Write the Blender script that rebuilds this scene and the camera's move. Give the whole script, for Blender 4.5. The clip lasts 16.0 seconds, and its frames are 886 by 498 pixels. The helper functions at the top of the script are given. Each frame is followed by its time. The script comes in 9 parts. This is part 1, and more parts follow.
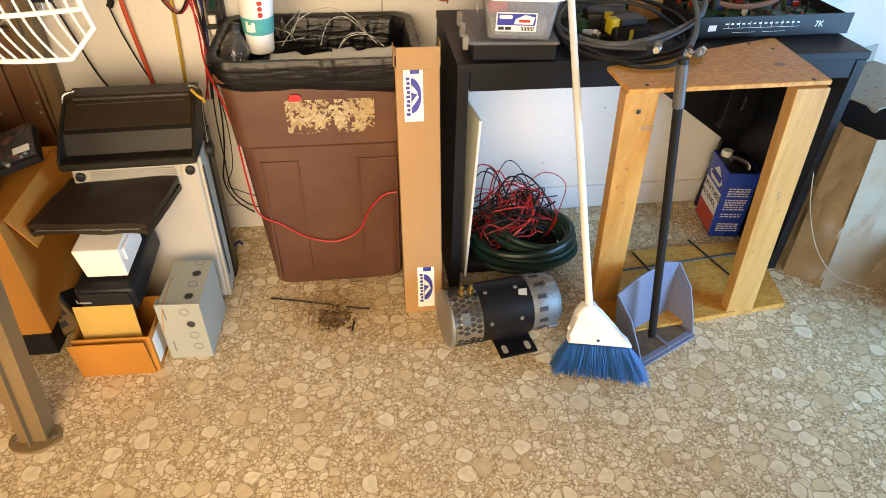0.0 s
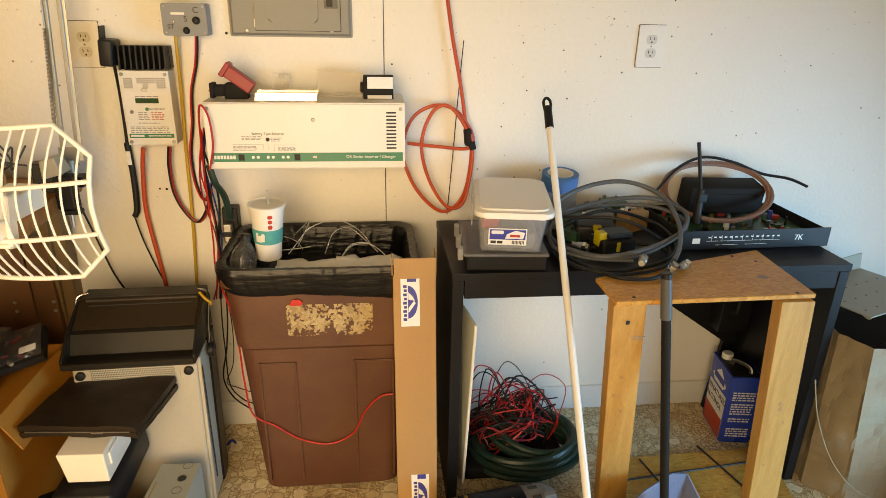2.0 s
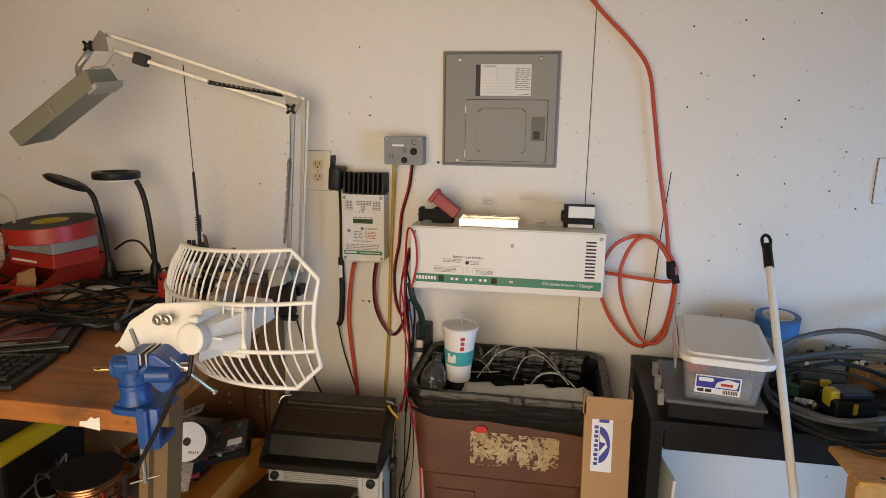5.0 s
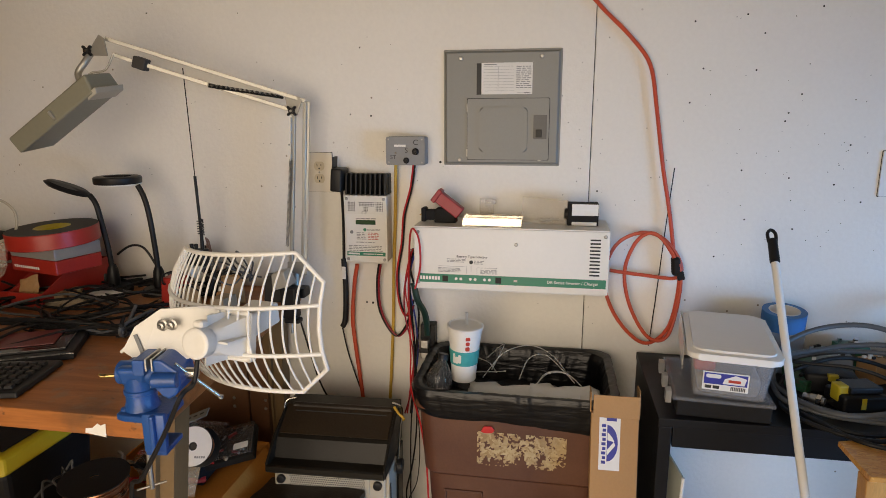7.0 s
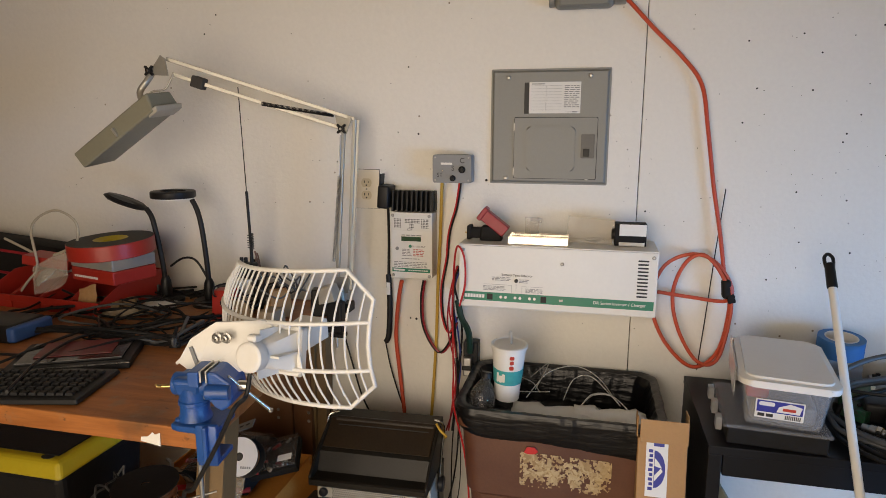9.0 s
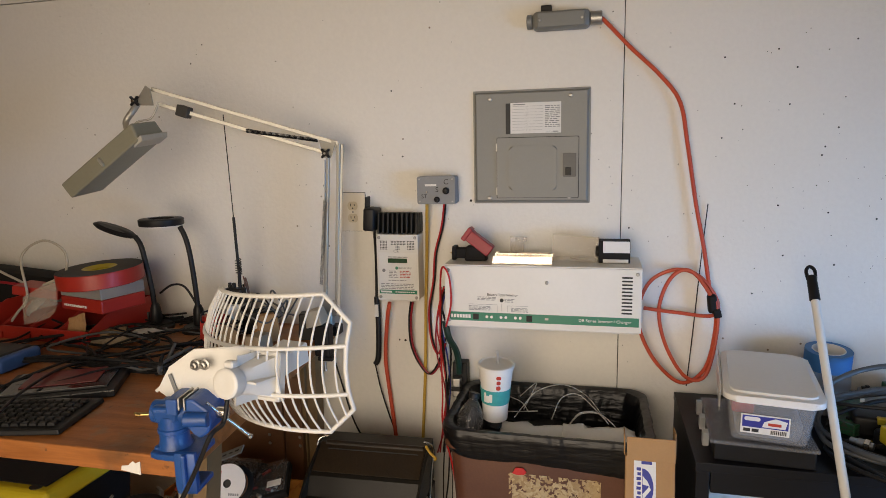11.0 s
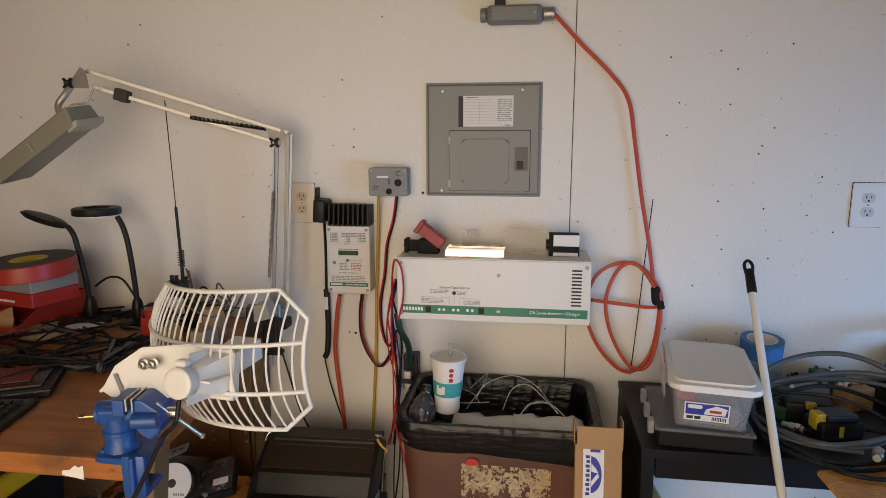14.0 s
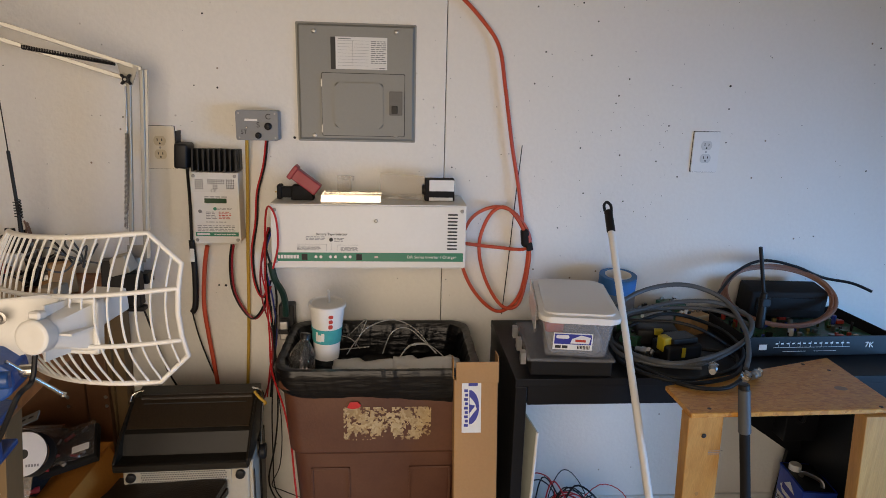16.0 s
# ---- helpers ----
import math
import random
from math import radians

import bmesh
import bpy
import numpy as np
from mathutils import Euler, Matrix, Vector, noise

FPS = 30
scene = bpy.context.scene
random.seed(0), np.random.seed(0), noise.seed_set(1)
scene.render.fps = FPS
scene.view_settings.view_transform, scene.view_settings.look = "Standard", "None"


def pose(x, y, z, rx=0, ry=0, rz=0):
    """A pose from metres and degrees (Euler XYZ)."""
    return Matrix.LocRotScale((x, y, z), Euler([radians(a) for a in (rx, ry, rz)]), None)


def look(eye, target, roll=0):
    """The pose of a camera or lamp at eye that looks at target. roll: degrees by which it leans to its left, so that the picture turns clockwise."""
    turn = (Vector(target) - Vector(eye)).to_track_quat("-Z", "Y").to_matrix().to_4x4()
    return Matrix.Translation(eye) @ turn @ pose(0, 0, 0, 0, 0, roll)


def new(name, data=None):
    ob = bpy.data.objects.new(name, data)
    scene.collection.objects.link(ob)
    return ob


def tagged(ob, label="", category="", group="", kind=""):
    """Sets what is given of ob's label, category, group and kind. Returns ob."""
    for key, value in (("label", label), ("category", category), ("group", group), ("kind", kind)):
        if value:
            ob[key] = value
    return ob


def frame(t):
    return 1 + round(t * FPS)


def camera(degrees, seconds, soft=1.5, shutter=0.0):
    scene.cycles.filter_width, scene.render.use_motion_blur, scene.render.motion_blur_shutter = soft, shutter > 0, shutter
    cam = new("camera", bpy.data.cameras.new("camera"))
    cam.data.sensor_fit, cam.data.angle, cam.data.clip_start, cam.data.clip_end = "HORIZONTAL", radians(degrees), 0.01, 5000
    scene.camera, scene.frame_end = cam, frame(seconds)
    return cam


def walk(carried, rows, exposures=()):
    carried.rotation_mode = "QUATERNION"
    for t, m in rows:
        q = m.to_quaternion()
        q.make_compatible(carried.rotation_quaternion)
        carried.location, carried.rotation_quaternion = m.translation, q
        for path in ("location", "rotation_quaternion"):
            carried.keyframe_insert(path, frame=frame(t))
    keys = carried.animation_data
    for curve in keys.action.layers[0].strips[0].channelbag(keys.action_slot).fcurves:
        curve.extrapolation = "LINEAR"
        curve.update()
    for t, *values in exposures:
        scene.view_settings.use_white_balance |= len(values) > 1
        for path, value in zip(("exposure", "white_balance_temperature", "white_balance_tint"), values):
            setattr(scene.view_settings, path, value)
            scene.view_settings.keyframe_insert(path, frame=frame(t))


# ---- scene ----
cam = camera(70.2, 16.0, soft=0.65)
PATH = [
    (0, (0.346, -1.937, 1.351), (0.576, -0.374, 0.124), 1.4),
    (0.5, (0.351, -1.943, 1.353), (0.588, -0.346, 0.173), 1.1),
    (1, (0.38, -1.934, 1.369), (0.552, -0.318, 0.203), -0.4),
    (1.4, (0.374, -1.94, 1.354), (0.545, -0.282, 0.241), 0.2),
    (1.5, (0.366, -1.95, 1.333), (0.529, -0.222, 0.338), 1.3),
    (2, (0.396, -1.93, 1.417), (0.606, -0.082, 0.682), 1.2),
    (2.5, (0.354, -1.938, 1.433), (0.421, -0.04, 0.806), 0.9),
    (3, (0.382, -1.913, 1.455), (0.114, 0.002, 0.944), 0.7),
    (3.5, (0.362, -1.898, 1.454), (0.056, 0.028, 1.008), 1.1),
    (4, (0.352, -1.895, 1.46), (0.03, 0.035, 1.046), 0.8),
    (6.5, (0.317, -1.887, 1.458), (-0.032, 0.036, 1.036), 0.7),
    (7, (0.327, -1.886, 1.46), (-0.012, 0.04, 1.041), -0.2),
    (7.5, (0.328, -1.886, 1.463), (-0.031, 0.035, 1.037), -0.5),
    (8, (0.314, -1.889, 1.459), (-0.099, 0.021, 1.035), 0.4),
    (8.5, (0.305, -1.892, 1.466), (-0.149, 0.016, 1.078), -0.1),
    (9, (0.306, -1.894, 1.471), (-0.151, 0.017, 1.096), 0.1),
    (9.5, (0.311, -1.893, 1.47), (-0.139, 0.021, 1.104), -0.1),
    (12, (0.38, -1.88, 1.497), (-0.104, 0.039, 1.207), -1.8),
    (12.5, (0.353, -1.876, 1.515), (-0.101, 0.051, 1.228), -1.2),
    (13, (0.326, -1.883, 1.505), (-0.069, 0.059, 1.232), -0.2),
    (13.5, (0.32, -1.879, 1.493), (-0.013, 0.064, 1.157), -0.2),
    (14, (0.32, -1.889, 1.489), (0.041, 0.06, 1.135), -0.1),
    (14.5, (0.326, -1.887, 1.477), (0.152, 0.064, 1.07), 0.3),
    (15, (0.322, -1.892, 1.479), (0.227, 0.059, 1.049), 1.2),
    (15.5, (0.307, -1.892, 1.466), (0.334, 0.055, 1.007), 1.4),
    (16, (0.284, -1.899, 1.453), (0.435, 0.037, 0.975), 1.4),
]

EXPOSURES = [(0.0, 1.17, 9300, 15), (1.2, 1.17, 9900, 14), (2.0, 0.65, 12600, 12), (3.0, 0.15, 15500, 14), (3.6, 0.1, 13000, 15), (4.2, 0.07, 9400, 14), (6.3, 0.07, 7200, 14), (11.5, 0.07, 7100, 14), (13.0, -0.03, 7200, 15), (16.0, -0.15, 7200, 16)]
walk(cam, [(t, look(eye, target, roll)) for t, eye, target, roll in PATH], EXPOSURES)

# ---- light: lamps for an unseen gateway behind the camera and an added east fill ----
world = bpy.data.worlds.new("sky")
scene.world = world
world.use_nodes = True
wn = world.node_tree
sky = wn.nodes.new("ShaderNodeTexSky")
sky.sky_type, sky.sun_disc, sky.sun_elevation, sky.sun_rotation = "NISHITA", False, radians(38), radians(60)
wn.links.new(sky.outputs[0], wn.nodes["Background"].inputs[0])
wn.nodes["Background"].inputs[1].default_value = 0.1


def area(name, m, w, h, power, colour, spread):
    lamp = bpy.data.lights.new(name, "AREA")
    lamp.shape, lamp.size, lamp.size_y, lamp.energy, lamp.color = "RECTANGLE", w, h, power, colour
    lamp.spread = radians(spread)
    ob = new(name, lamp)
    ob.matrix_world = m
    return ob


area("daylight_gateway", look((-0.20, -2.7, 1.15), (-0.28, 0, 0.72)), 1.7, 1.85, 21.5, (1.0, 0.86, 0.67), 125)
# blue fill from the right, set in a made-up, unseen east window
area("daylight_east_window", look((3.09, -1.8, 0.72), (0.95, -0.1, 0.30)), 1.3, 0.8, 18.0, (0.15, 0.46, 1.0), 82)
sun = bpy.data.lights.new("sun", "SUN")
sun.energy, sun.angle, sun.color = 3.0, radians(0.5), (1.0, 0.95, 0.88)
new("sun", sun).matrix_world = look((0, 0, 6), (-2.5, 1.5, 0))


# ---- materials ----
def mat(name, col, rough=0.5, metal=0.0, var=0.12, scale=5.0, fine=90.0, bump=0.08, alpha=1.0, trans=0.0, coat=0.0, tint=None, rvar=0.12, spec=0.5):
    """Base colour varied at two scales, uneven gloss and a fine relief. tint: the colour of broad stains."""
    m = bpy.data.materials.new(name)
    m.use_nodes = True
    n, l = m.node_tree.nodes, m.node_tree.links
    b = n["Principled BSDF"]
    tc = n.new("ShaderNodeTexCoord")
    oi = n.new("ShaderNodeObjectInfo")
    add = n.new("ShaderNodeVectorMath")
    l.new(tc.outputs["Object"], add.inputs[0])
    l.new(oi.outputs["Random"], add.inputs[1])
    big, small = n.new("ShaderNodeTexNoise"), n.new("ShaderNodeTexNoise")
    big.inputs["Scale"].default_value, big.inputs["Detail"].default_value = scale, 6
    small.inputs["Scale"].default_value, small.inputs["Detail"].default_value = fine, 4
    for t in (big, small):
        l.new(add.outputs[0], t.inputs["Vector"])
    ramp = n.new("ShaderNodeMapRange")
    ramp.inputs[1].default_value, ramp.inputs[2].default_value = 0.3, 0.7
    l.new(big.outputs[0], ramp.inputs[0])
    mix = n.new("ShaderNodeMix")
    mix.data_type = "RGBA"
    dark = tint or tuple(c * (1 - 2 * var) for c in col)
    mix.inputs["A"].default_value = (*dark, 1) if not tint else (*[c * (1 - 3 * var) + t * 3 * var for c, t in zip(col, tint)], 1)
    mix.inputs["B"].default_value = (*col, 1)
    l.new(ramp.outputs[0], mix.inputs["Factor"])
    mul = n.new("ShaderNodeMix")
    mul.data_type, mul.blend_type = "RGBA", "MULTIPLY"
    mul.inputs["Factor"].default_value = min(1.0, var * 2)
    l.new(mix.outputs["Result"], mul.inputs["A"])
    l.new(small.outputs[0], mul.inputs["B"])
    l.new(mul.outputs["Result"], b.inputs["Base Color"])
    rr = n.new("ShaderNodeMapRange")
    rr.inputs[3].default_value, rr.inputs[4].default_value = max(0.02, rough - rvar), min(1, rough + rvar)
    l.new(big.outputs[0], rr.inputs[0])
    l.new(rr.outputs[0], b.inputs["Roughness"])
    b.inputs["Metallic"].default_value = metal
    b.inputs["Specular IOR Level"].default_value = spec
    b.inputs["Alpha"].default_value = alpha
    b.inputs["Transmission Weight"].default_value = trans
    b.inputs["Coat Weight"].default_value = coat
    if bump:
        bp = n.new("ShaderNodeBump")
        bp.inputs["Strength"].default_value, bp.inputs["Distance"].default_value = bump, 0.004
        l.new(small.outputs[0], bp.inputs["Height"])
        l.new(bp.outputs[0], b.inputs["Normal"])
    return m


def wood(name, col, dark, along="X", rough=0.45, rings=9.0, coat=0.0):
    """Grain stretched along one axis."""
    m = mat(name, col, rough, coat=coat, bump=0)
    n, l = m.node_tree.nodes, m.node_tree.links
    b = n["Principled BSDF"]
    tc, mp = n.new("ShaderNodeTexCoord"), n.new("ShaderNodeMapping")
    s = {"X": (1.2, 14, 14), "Y": (14, 1.2, 14), "Z": (14, 14, 1.2)}[along]
    mp.inputs["Scale"].default_value = s
    l.new(tc.outputs["Object"], mp.inputs[0])
    a, c = n.new("ShaderNodeTexNoise"), n.new("ShaderNodeTexNoise")
    a.inputs["Scale"].default_value, a.inputs["Detail"].default_value, a.inputs["Distortion"].default_value = rings / 4, 8, 0.8
    c.inputs["Scale"].default_value, c.inputs["Detail"].default_value = rings * 3, 4
    l.new(mp.outputs[0], a.inputs["Vector"])
    l.new(mp.outputs[0], c.inputs["Vector"])
    ramp = n.new("ShaderNodeValToRGB")
    ramp.color_ramp.elements[0].color, ramp.color_ramp.elements[1].color = (*dark, 1), (*col, 1)
    ramp.color_ramp.elements[0].position, ramp.color_ramp.elements[1].position = 0.3, 0.62
    l.new(a.outputs[0], ramp.inputs[0])
    mul = n.new("ShaderNodeMix")
    mul.data_type, mul.blend_type = "RGBA", "MULTIPLY"
    mul.inputs["Factor"].default_value = 0.35
    l.new(ramp.outputs[0], mul.inputs["A"])
    l.new(c.outputs[0], mul.inputs["B"])
    l.new(mul.outputs["Result"], b.inputs["Base Color"])
    bp = n.new("ShaderNodeBump")
    bp.inputs["Strength"].default_value, bp.inputs["Distance"].default_value = 0.15, 0.003
    l.new(c.outputs[0], bp.inputs["Height"])
    l.new(bp.outputs[0], b.inputs["Normal"])
    return m


def pebble_vinyl():
    """Sheet vinyl printed with pebbles: large pale stones among small ones in tan grout."""
    m = mat("pebble_vinyl", (0.5, 0.42, 0.3), 0.42, bump=0)
    n, l = m.node_tree.nodes, m.node_tree.links
    b = n["Principled BSDF"]
    tc = n.new("ShaderNodeTexCoord")
    warp = n.new("ShaderNodeTexNoise")
    warp.inputs["Scale"].default_value, warp.inputs["Detail"].default_value = 26, 2
    l.new(tc.outputs["Object"], warp.inputs["Vector"])
    ws = n.new("ShaderNodeVectorMath")
    ws.operation = "MULTIPLY_ADD"
    ws.inputs[1].default_value = (0.022, 0.022, 0)
    l.new(warp.outputs["Color"], ws.inputs[0])
    l.new(tc.outputs["Object"], ws.inputs[2])

    def cells(scale):
        e, c = n.new("ShaderNodeTexVoronoi"), n.new("ShaderNodeTexVoronoi")
        e.feature, e.voronoi_dimensions, c.voronoi_dimensions = "DISTANCE_TO_EDGE", "2D", "2D"
        for v in (e, c):
            v.inputs["Scale"].default_value = scale
            l.new(ws.outputs[0], v.inputs["Vector"])
        return e, c

    def rng(src, lo, hi):
        r = n.new("ShaderNodeMapRange")
        r.inputs[1].default_value, r.inputs[2].default_value = lo, hi
        l.new(src, r.inputs[0])
        return r.outputs[0]

    def mixc(fac, a, bb, blend="MIX"):
        x = n.new("ShaderNodeMix")
        x.data_type, x.blend_type = "RGBA", blend
        for sock, v in ((x.inputs["Factor"], fac), (x.inputs["A"], a), (x.inputs["B"], bb)):
            if isinstance(v, tuple):
                sock.default_value = (*v, 1)
            elif isinstance(v, float):
                sock.default_value = v
            else:
                l.new(v, sock)
        return x.outputs["Result"]

    def math_(op, a, bb):
        x = n.new("ShaderNodeMath")
        x.operation = op
        for i, v in enumerate((a, bb)):
            if isinstance(v, float):
                x.inputs[i].default_value = v
            else:
                l.new(v, x.inputs[i])
        return x.outputs[0]

    def ramp(src, *stops):
        r = n.new("ShaderNodeValToRGB")
        e = r.color_ramp.elements
        e[0].color, e[1].color = (*stops[0], 1), (*stops[-1], 1)
        for k, c in enumerate(stops[1:-1]):
            e.new((k + 1) / (len(stops) - 1)).color = (*c, 1)
        l.new(src, r.inputs[0])
        return r.outputs[0]

    def stones(scale, keep, radius, gap):
        """A layer of rounded stones: (stone, stone with its grout rim, two random values)."""
        e, c = cells(scale)
        s = n.new("ShaderNodeSeparateColor")
        l.new(c.outputs["Color"], s.inputs[0])
        on = rng(s.outputs[0], 1 - keep, 1.001 - keep)
        size = math_("MULTIPLY_ADD", s.outputs[1], 0.16)
        size.node.inputs[2].default_value = radius - 0.08
        f = math_("SUBTRACT", size, c.outputs["Distance"])
        inner = math_("MINIMUM", f, math_("SUBTRACT", e.outputs[0], gap))
        a = math_("MULTIPLY", on, rng(inner, 0.0, 0.03))
        b_ = math_("MULTIPLY", on, rng(inner, -gap * 0.9, -gap * 0.9 + 0.03))
        return a, b_, s.outputs[2], s.outputs[1], rng(inner, 0.0, 0.30)

    grain = n.new("ShaderNodeTexNoise")
    grain.inputs["Scale"].default_value, grain.inputs["Detail"].default_value = 170, 5
    l.new(tc.outputs["Object"], grain.inputs["Vector"])
    cloud = n.new("ShaderNodeTexNoise")
    cloud.inputs["Scale"].default_value, cloud.inputs["Detail"].default_value = 55, 4
    l.new(tc.outputs["Object"], cloud.inputs["Vector"])
    pale, tan, brown = (0.92, 0.84, 0.64), (0.70, 0.54, 0.32), (0.50, 0.33, 0.16)
    grout = mixc(rng(grain.outputs[0], 0.36, 0.64), (0.25, 0.150, 0.070), (0.50, 0.37, 0.21))
    col = grout
    for scale, keep, radius, gap in ((150.0, 0.85, 0.42, 0.05), (72.0, 0.75, 0.42, 0.07), (36.0, 0.45, 0.42, 0.06), (18.0, 0.40, 0.42, 0.045)):
        a, rim, tone, other, deep = stones(scale, keep, radius, gap)
        face = ramp(tone, pale, (0.82, 0.71, 0.49), tan, (0.80, 0.68, 0.45), (0.90, 0.81, 0.61), brown, (0.86, 0.76, 0.54))
        inside = mixc(deep, face, mixc(0.45, face, tan))
        col = mixc(rim, col, grout)
        col = mixc(a, col, inside)
    col = mixc(rng(cloud.outputs[0], 0.30, 0.62), mixc(0.35, col, (0.40, 0.26, 0.12)), col)
    worn = n.new("ShaderNodeTexNoise")
    worn.inputs["Scale"].default_value, worn.inputs["Detail"].default_value = 1.7, 6
    l.new(tc.outputs["Object"], worn.inputs["Vector"])
    col = mixc(rng(worn.outputs[0], 0.35, 0.65), mixc(0.22, col, (0.34, 0.24, 0.13)), col)
    l.new(col, b.inputs["Base Color"])
    l.new(rng(grain.outputs[0], -0.6, 1.9), b.inputs["Roughness"])
    bp = n.new("ShaderNodeBump")
    bp.inputs["Strength"].default_value, bp.inputs["Distance"].default_value = 0.12, 0.001
    l.new(cloud.outputs[0], bp.inputs["Height"])
    l.new(bp.outputs[0], b.inputs["Normal"])
    return m


def painted_wall():
    """White paint over rough board: roller relief, scuffs and small dark specks."""
    m = mat("wall_paint", (0.79, 0.77, 0.72), 0.62, var=0.04, scale=1.6, fine=85, bump=0.35, tint=(0.6, 0.52, 0.4))
    n, l = m.node_tree.nodes, m.node_tree.links
    b = n["Principled BSDF"]
    tc, v, w = n.new("ShaderNodeTexCoord"), n.new("ShaderNodeTexVoronoi"), n.new("ShaderNodeTexNoise")
    v.inputs["Scale"].default_value, v.inputs["Randomness"].default_value = 16, 1
    w.inputs["Scale"].default_value = 3.0
    l.new(tc.outputs["Object"], v.inputs["Vector"])
    l.new(tc.outputs["Object"], w.inputs["Vector"])
    r1, r2, pr = n.new("ShaderNodeMapRange"), n.new("ShaderNodeMapRange"), n.new("ShaderNodeMath")
    r1.inputs[1].default_value, r1.inputs[2].default_value, r1.inputs[3].default_value, r1.inputs[4].default_value = 0.03, 0.06, 1, 0
    r2.inputs[1].default_value, r2.inputs[2].default_value = 0.50, 0.56
    l.new(v.outputs["Distance"], r1.inputs[0])
    l.new(w.outputs[0], r2.inputs[0])
    pr.operation = "MULTIPLY"
    l.new(r1.outputs[0], pr.inputs[0])
    l.new(r2.outputs[0], pr.inputs[1])
    old = b.inputs["Base Color"].links[0].from_socket
    mx = n.new("ShaderNodeMix")
    mx.data_type = "RGBA"
    mx.inputs["B"].default_value = (0.22, 0.17, 0.12, 1)
    l.new(pr.outputs[0], mx.inputs["Factor"])
    l.new(old, mx.inputs["A"])
    l.new(mx.outputs["Result"], b.inputs["Base Color"])
    return m


def flakes(name, cols, rough, scale, stretch=(1, 1, 1)):
    """Chips of several tones pressed together (strand board, worn sticker, heap of scraps)."""
    m = mat(name, cols[0], rough, bump=0.3)
    n, l = m.node_tree.nodes, m.node_tree.links
    tc, mp, v, w = n.new("ShaderNodeTexCoord"), n.new("ShaderNodeMapping"), n.new("ShaderNodeTexVoronoi"), n.new("ShaderNodeTexNoise")
    mp.inputs["Scale"].default_value = stretch
    w.inputs["Scale"].default_value, w.inputs["Detail"].default_value = scale * 0.4, 5
    mixv = n.new("ShaderNodeVectorMath")
    mixv.operation = "MULTIPLY_ADD"
    mixv.inputs[1].default_value = (0.06, 0.06, 0.06)
    l.new(tc.outputs["Object"], mp.inputs[0])
    l.new(mp.outputs[0], w.inputs["Vector"])
    l.new(w.outputs["Color"], mixv.inputs[0])
    l.new(mp.outputs[0], mixv.inputs[2])
    v.inputs["Scale"].default_value = scale
    l.new(mixv.outputs[0], v.inputs["Vector"])
    sep, ramp = n.new("ShaderNodeSeparateColor"), n.new("ShaderNodeValToRGB")
    l.new(v.outputs["Color"], sep.inputs[0])
    l.new(sep.outputs[0], ramp.inputs[0])
    e = ramp.color_ramp.elements
    e[0].color, e[1].color = (*cols[0], 1), (*cols[-1], 1)
    for i, c in enumerate(cols[1:-1]):
        e.new((i + 1) / (len(cols) - 1)).color = (*c, 1)
    l.new(ramp.outputs[0], n["Principled BSDF"].inputs["Base Color"])
    return m


def bag_film():
    """Thin black bag film: glossy, with long slanting creases and fine wrinkles."""
    m = mat("black_bag_film", (0.005, 0.005, 0.006), 0.31, var=0.1, scale=10, bump=0, rvar=0.08, spec=0.34)
    n, l = m.node_tree.nodes, m.node_tree.links
    tc = n.new("ShaderNodeTexCoord")
    last = None
    for turn, size, scale, dist in (((0, -32, 0), (1.0, 1.0, 6.0), 8.0, 0.06), ((0, -22, 10), (1.2, 1.2, 6.0), 22.0, 0.022)):
        mp, w, bp = n.new("ShaderNodeMapping"), n.new("ShaderNodeTexNoise"), n.new("ShaderNodeBump")
        mp.inputs["Rotation"].default_value, mp.inputs["Scale"].default_value = [radians(v) for v in turn], size
        w.inputs["Scale"].default_value, w.inputs["Detail"].default_value = scale, 2
        l.new(tc.outputs["Object"], mp.inputs[0])
        l.new(mp.outputs[0], w.inputs["Vector"])
        bp.inputs["Strength"].default_value, bp.inputs["Distance"].default_value = 0.10, dist
        l.new(w.outputs[0], bp.inputs["Height"])
        if last is not None:
            l.new(last, bp.inputs["Normal"])
        last = bp.outputs[0]
    l.new(last, n["Principled BSDF"].inputs["Normal"])
    return m


def bench_wood():
    """Varnished top with dark worn spots, grey stains and scratches across the grain."""
    m = wood("varnished_bench_wood", (0.47, 0.170, 0.046), (0.29, 0.095, 0.023), "X", 0.45)
    n, l = m.node_tree.nodes, m.node_tree.links
    b = n["Principled BSDF"]
    tc = n.new("ShaderNodeTexCoord")
    col = b.inputs["Base Color"].links[0].from_socket
    for scale, lo, hi, tone, most in ((7.0, 0.56, 0.74, (0.10, 0.055, 0.028), 0.75), (17.0, 0.62, 0.72, (0.24, 0.16, 0.10), 0.6), (60.0, 0.66, 0.74, (0.06, 0.03, 0.015), 0.7)):
        w, r, x = n.new("ShaderNodeTexNoise"), n.new("ShaderNodeMapRange"), n.new("ShaderNodeMix")
        w.inputs["Scale"].default_value, w.inputs["Detail"].default_value = scale, 6
        l.new(tc.outputs["Object"], w.inputs["Vector"])
        r.inputs[1].default_value, r.inputs[2].default_value, r.inputs[4].default_value = lo, hi, most
        l.new(w.outputs[0], r.inputs[0])
        x.data_type = "RGBA"
        x.inputs["B"].default_value = (*tone, 1)
        l.new(r.outputs[0], x.inputs["Factor"])
        l.new(col, x.inputs["A"])
        col = x.outputs["Result"]
    l.new(col, b.inputs["Base Color"])
    return m


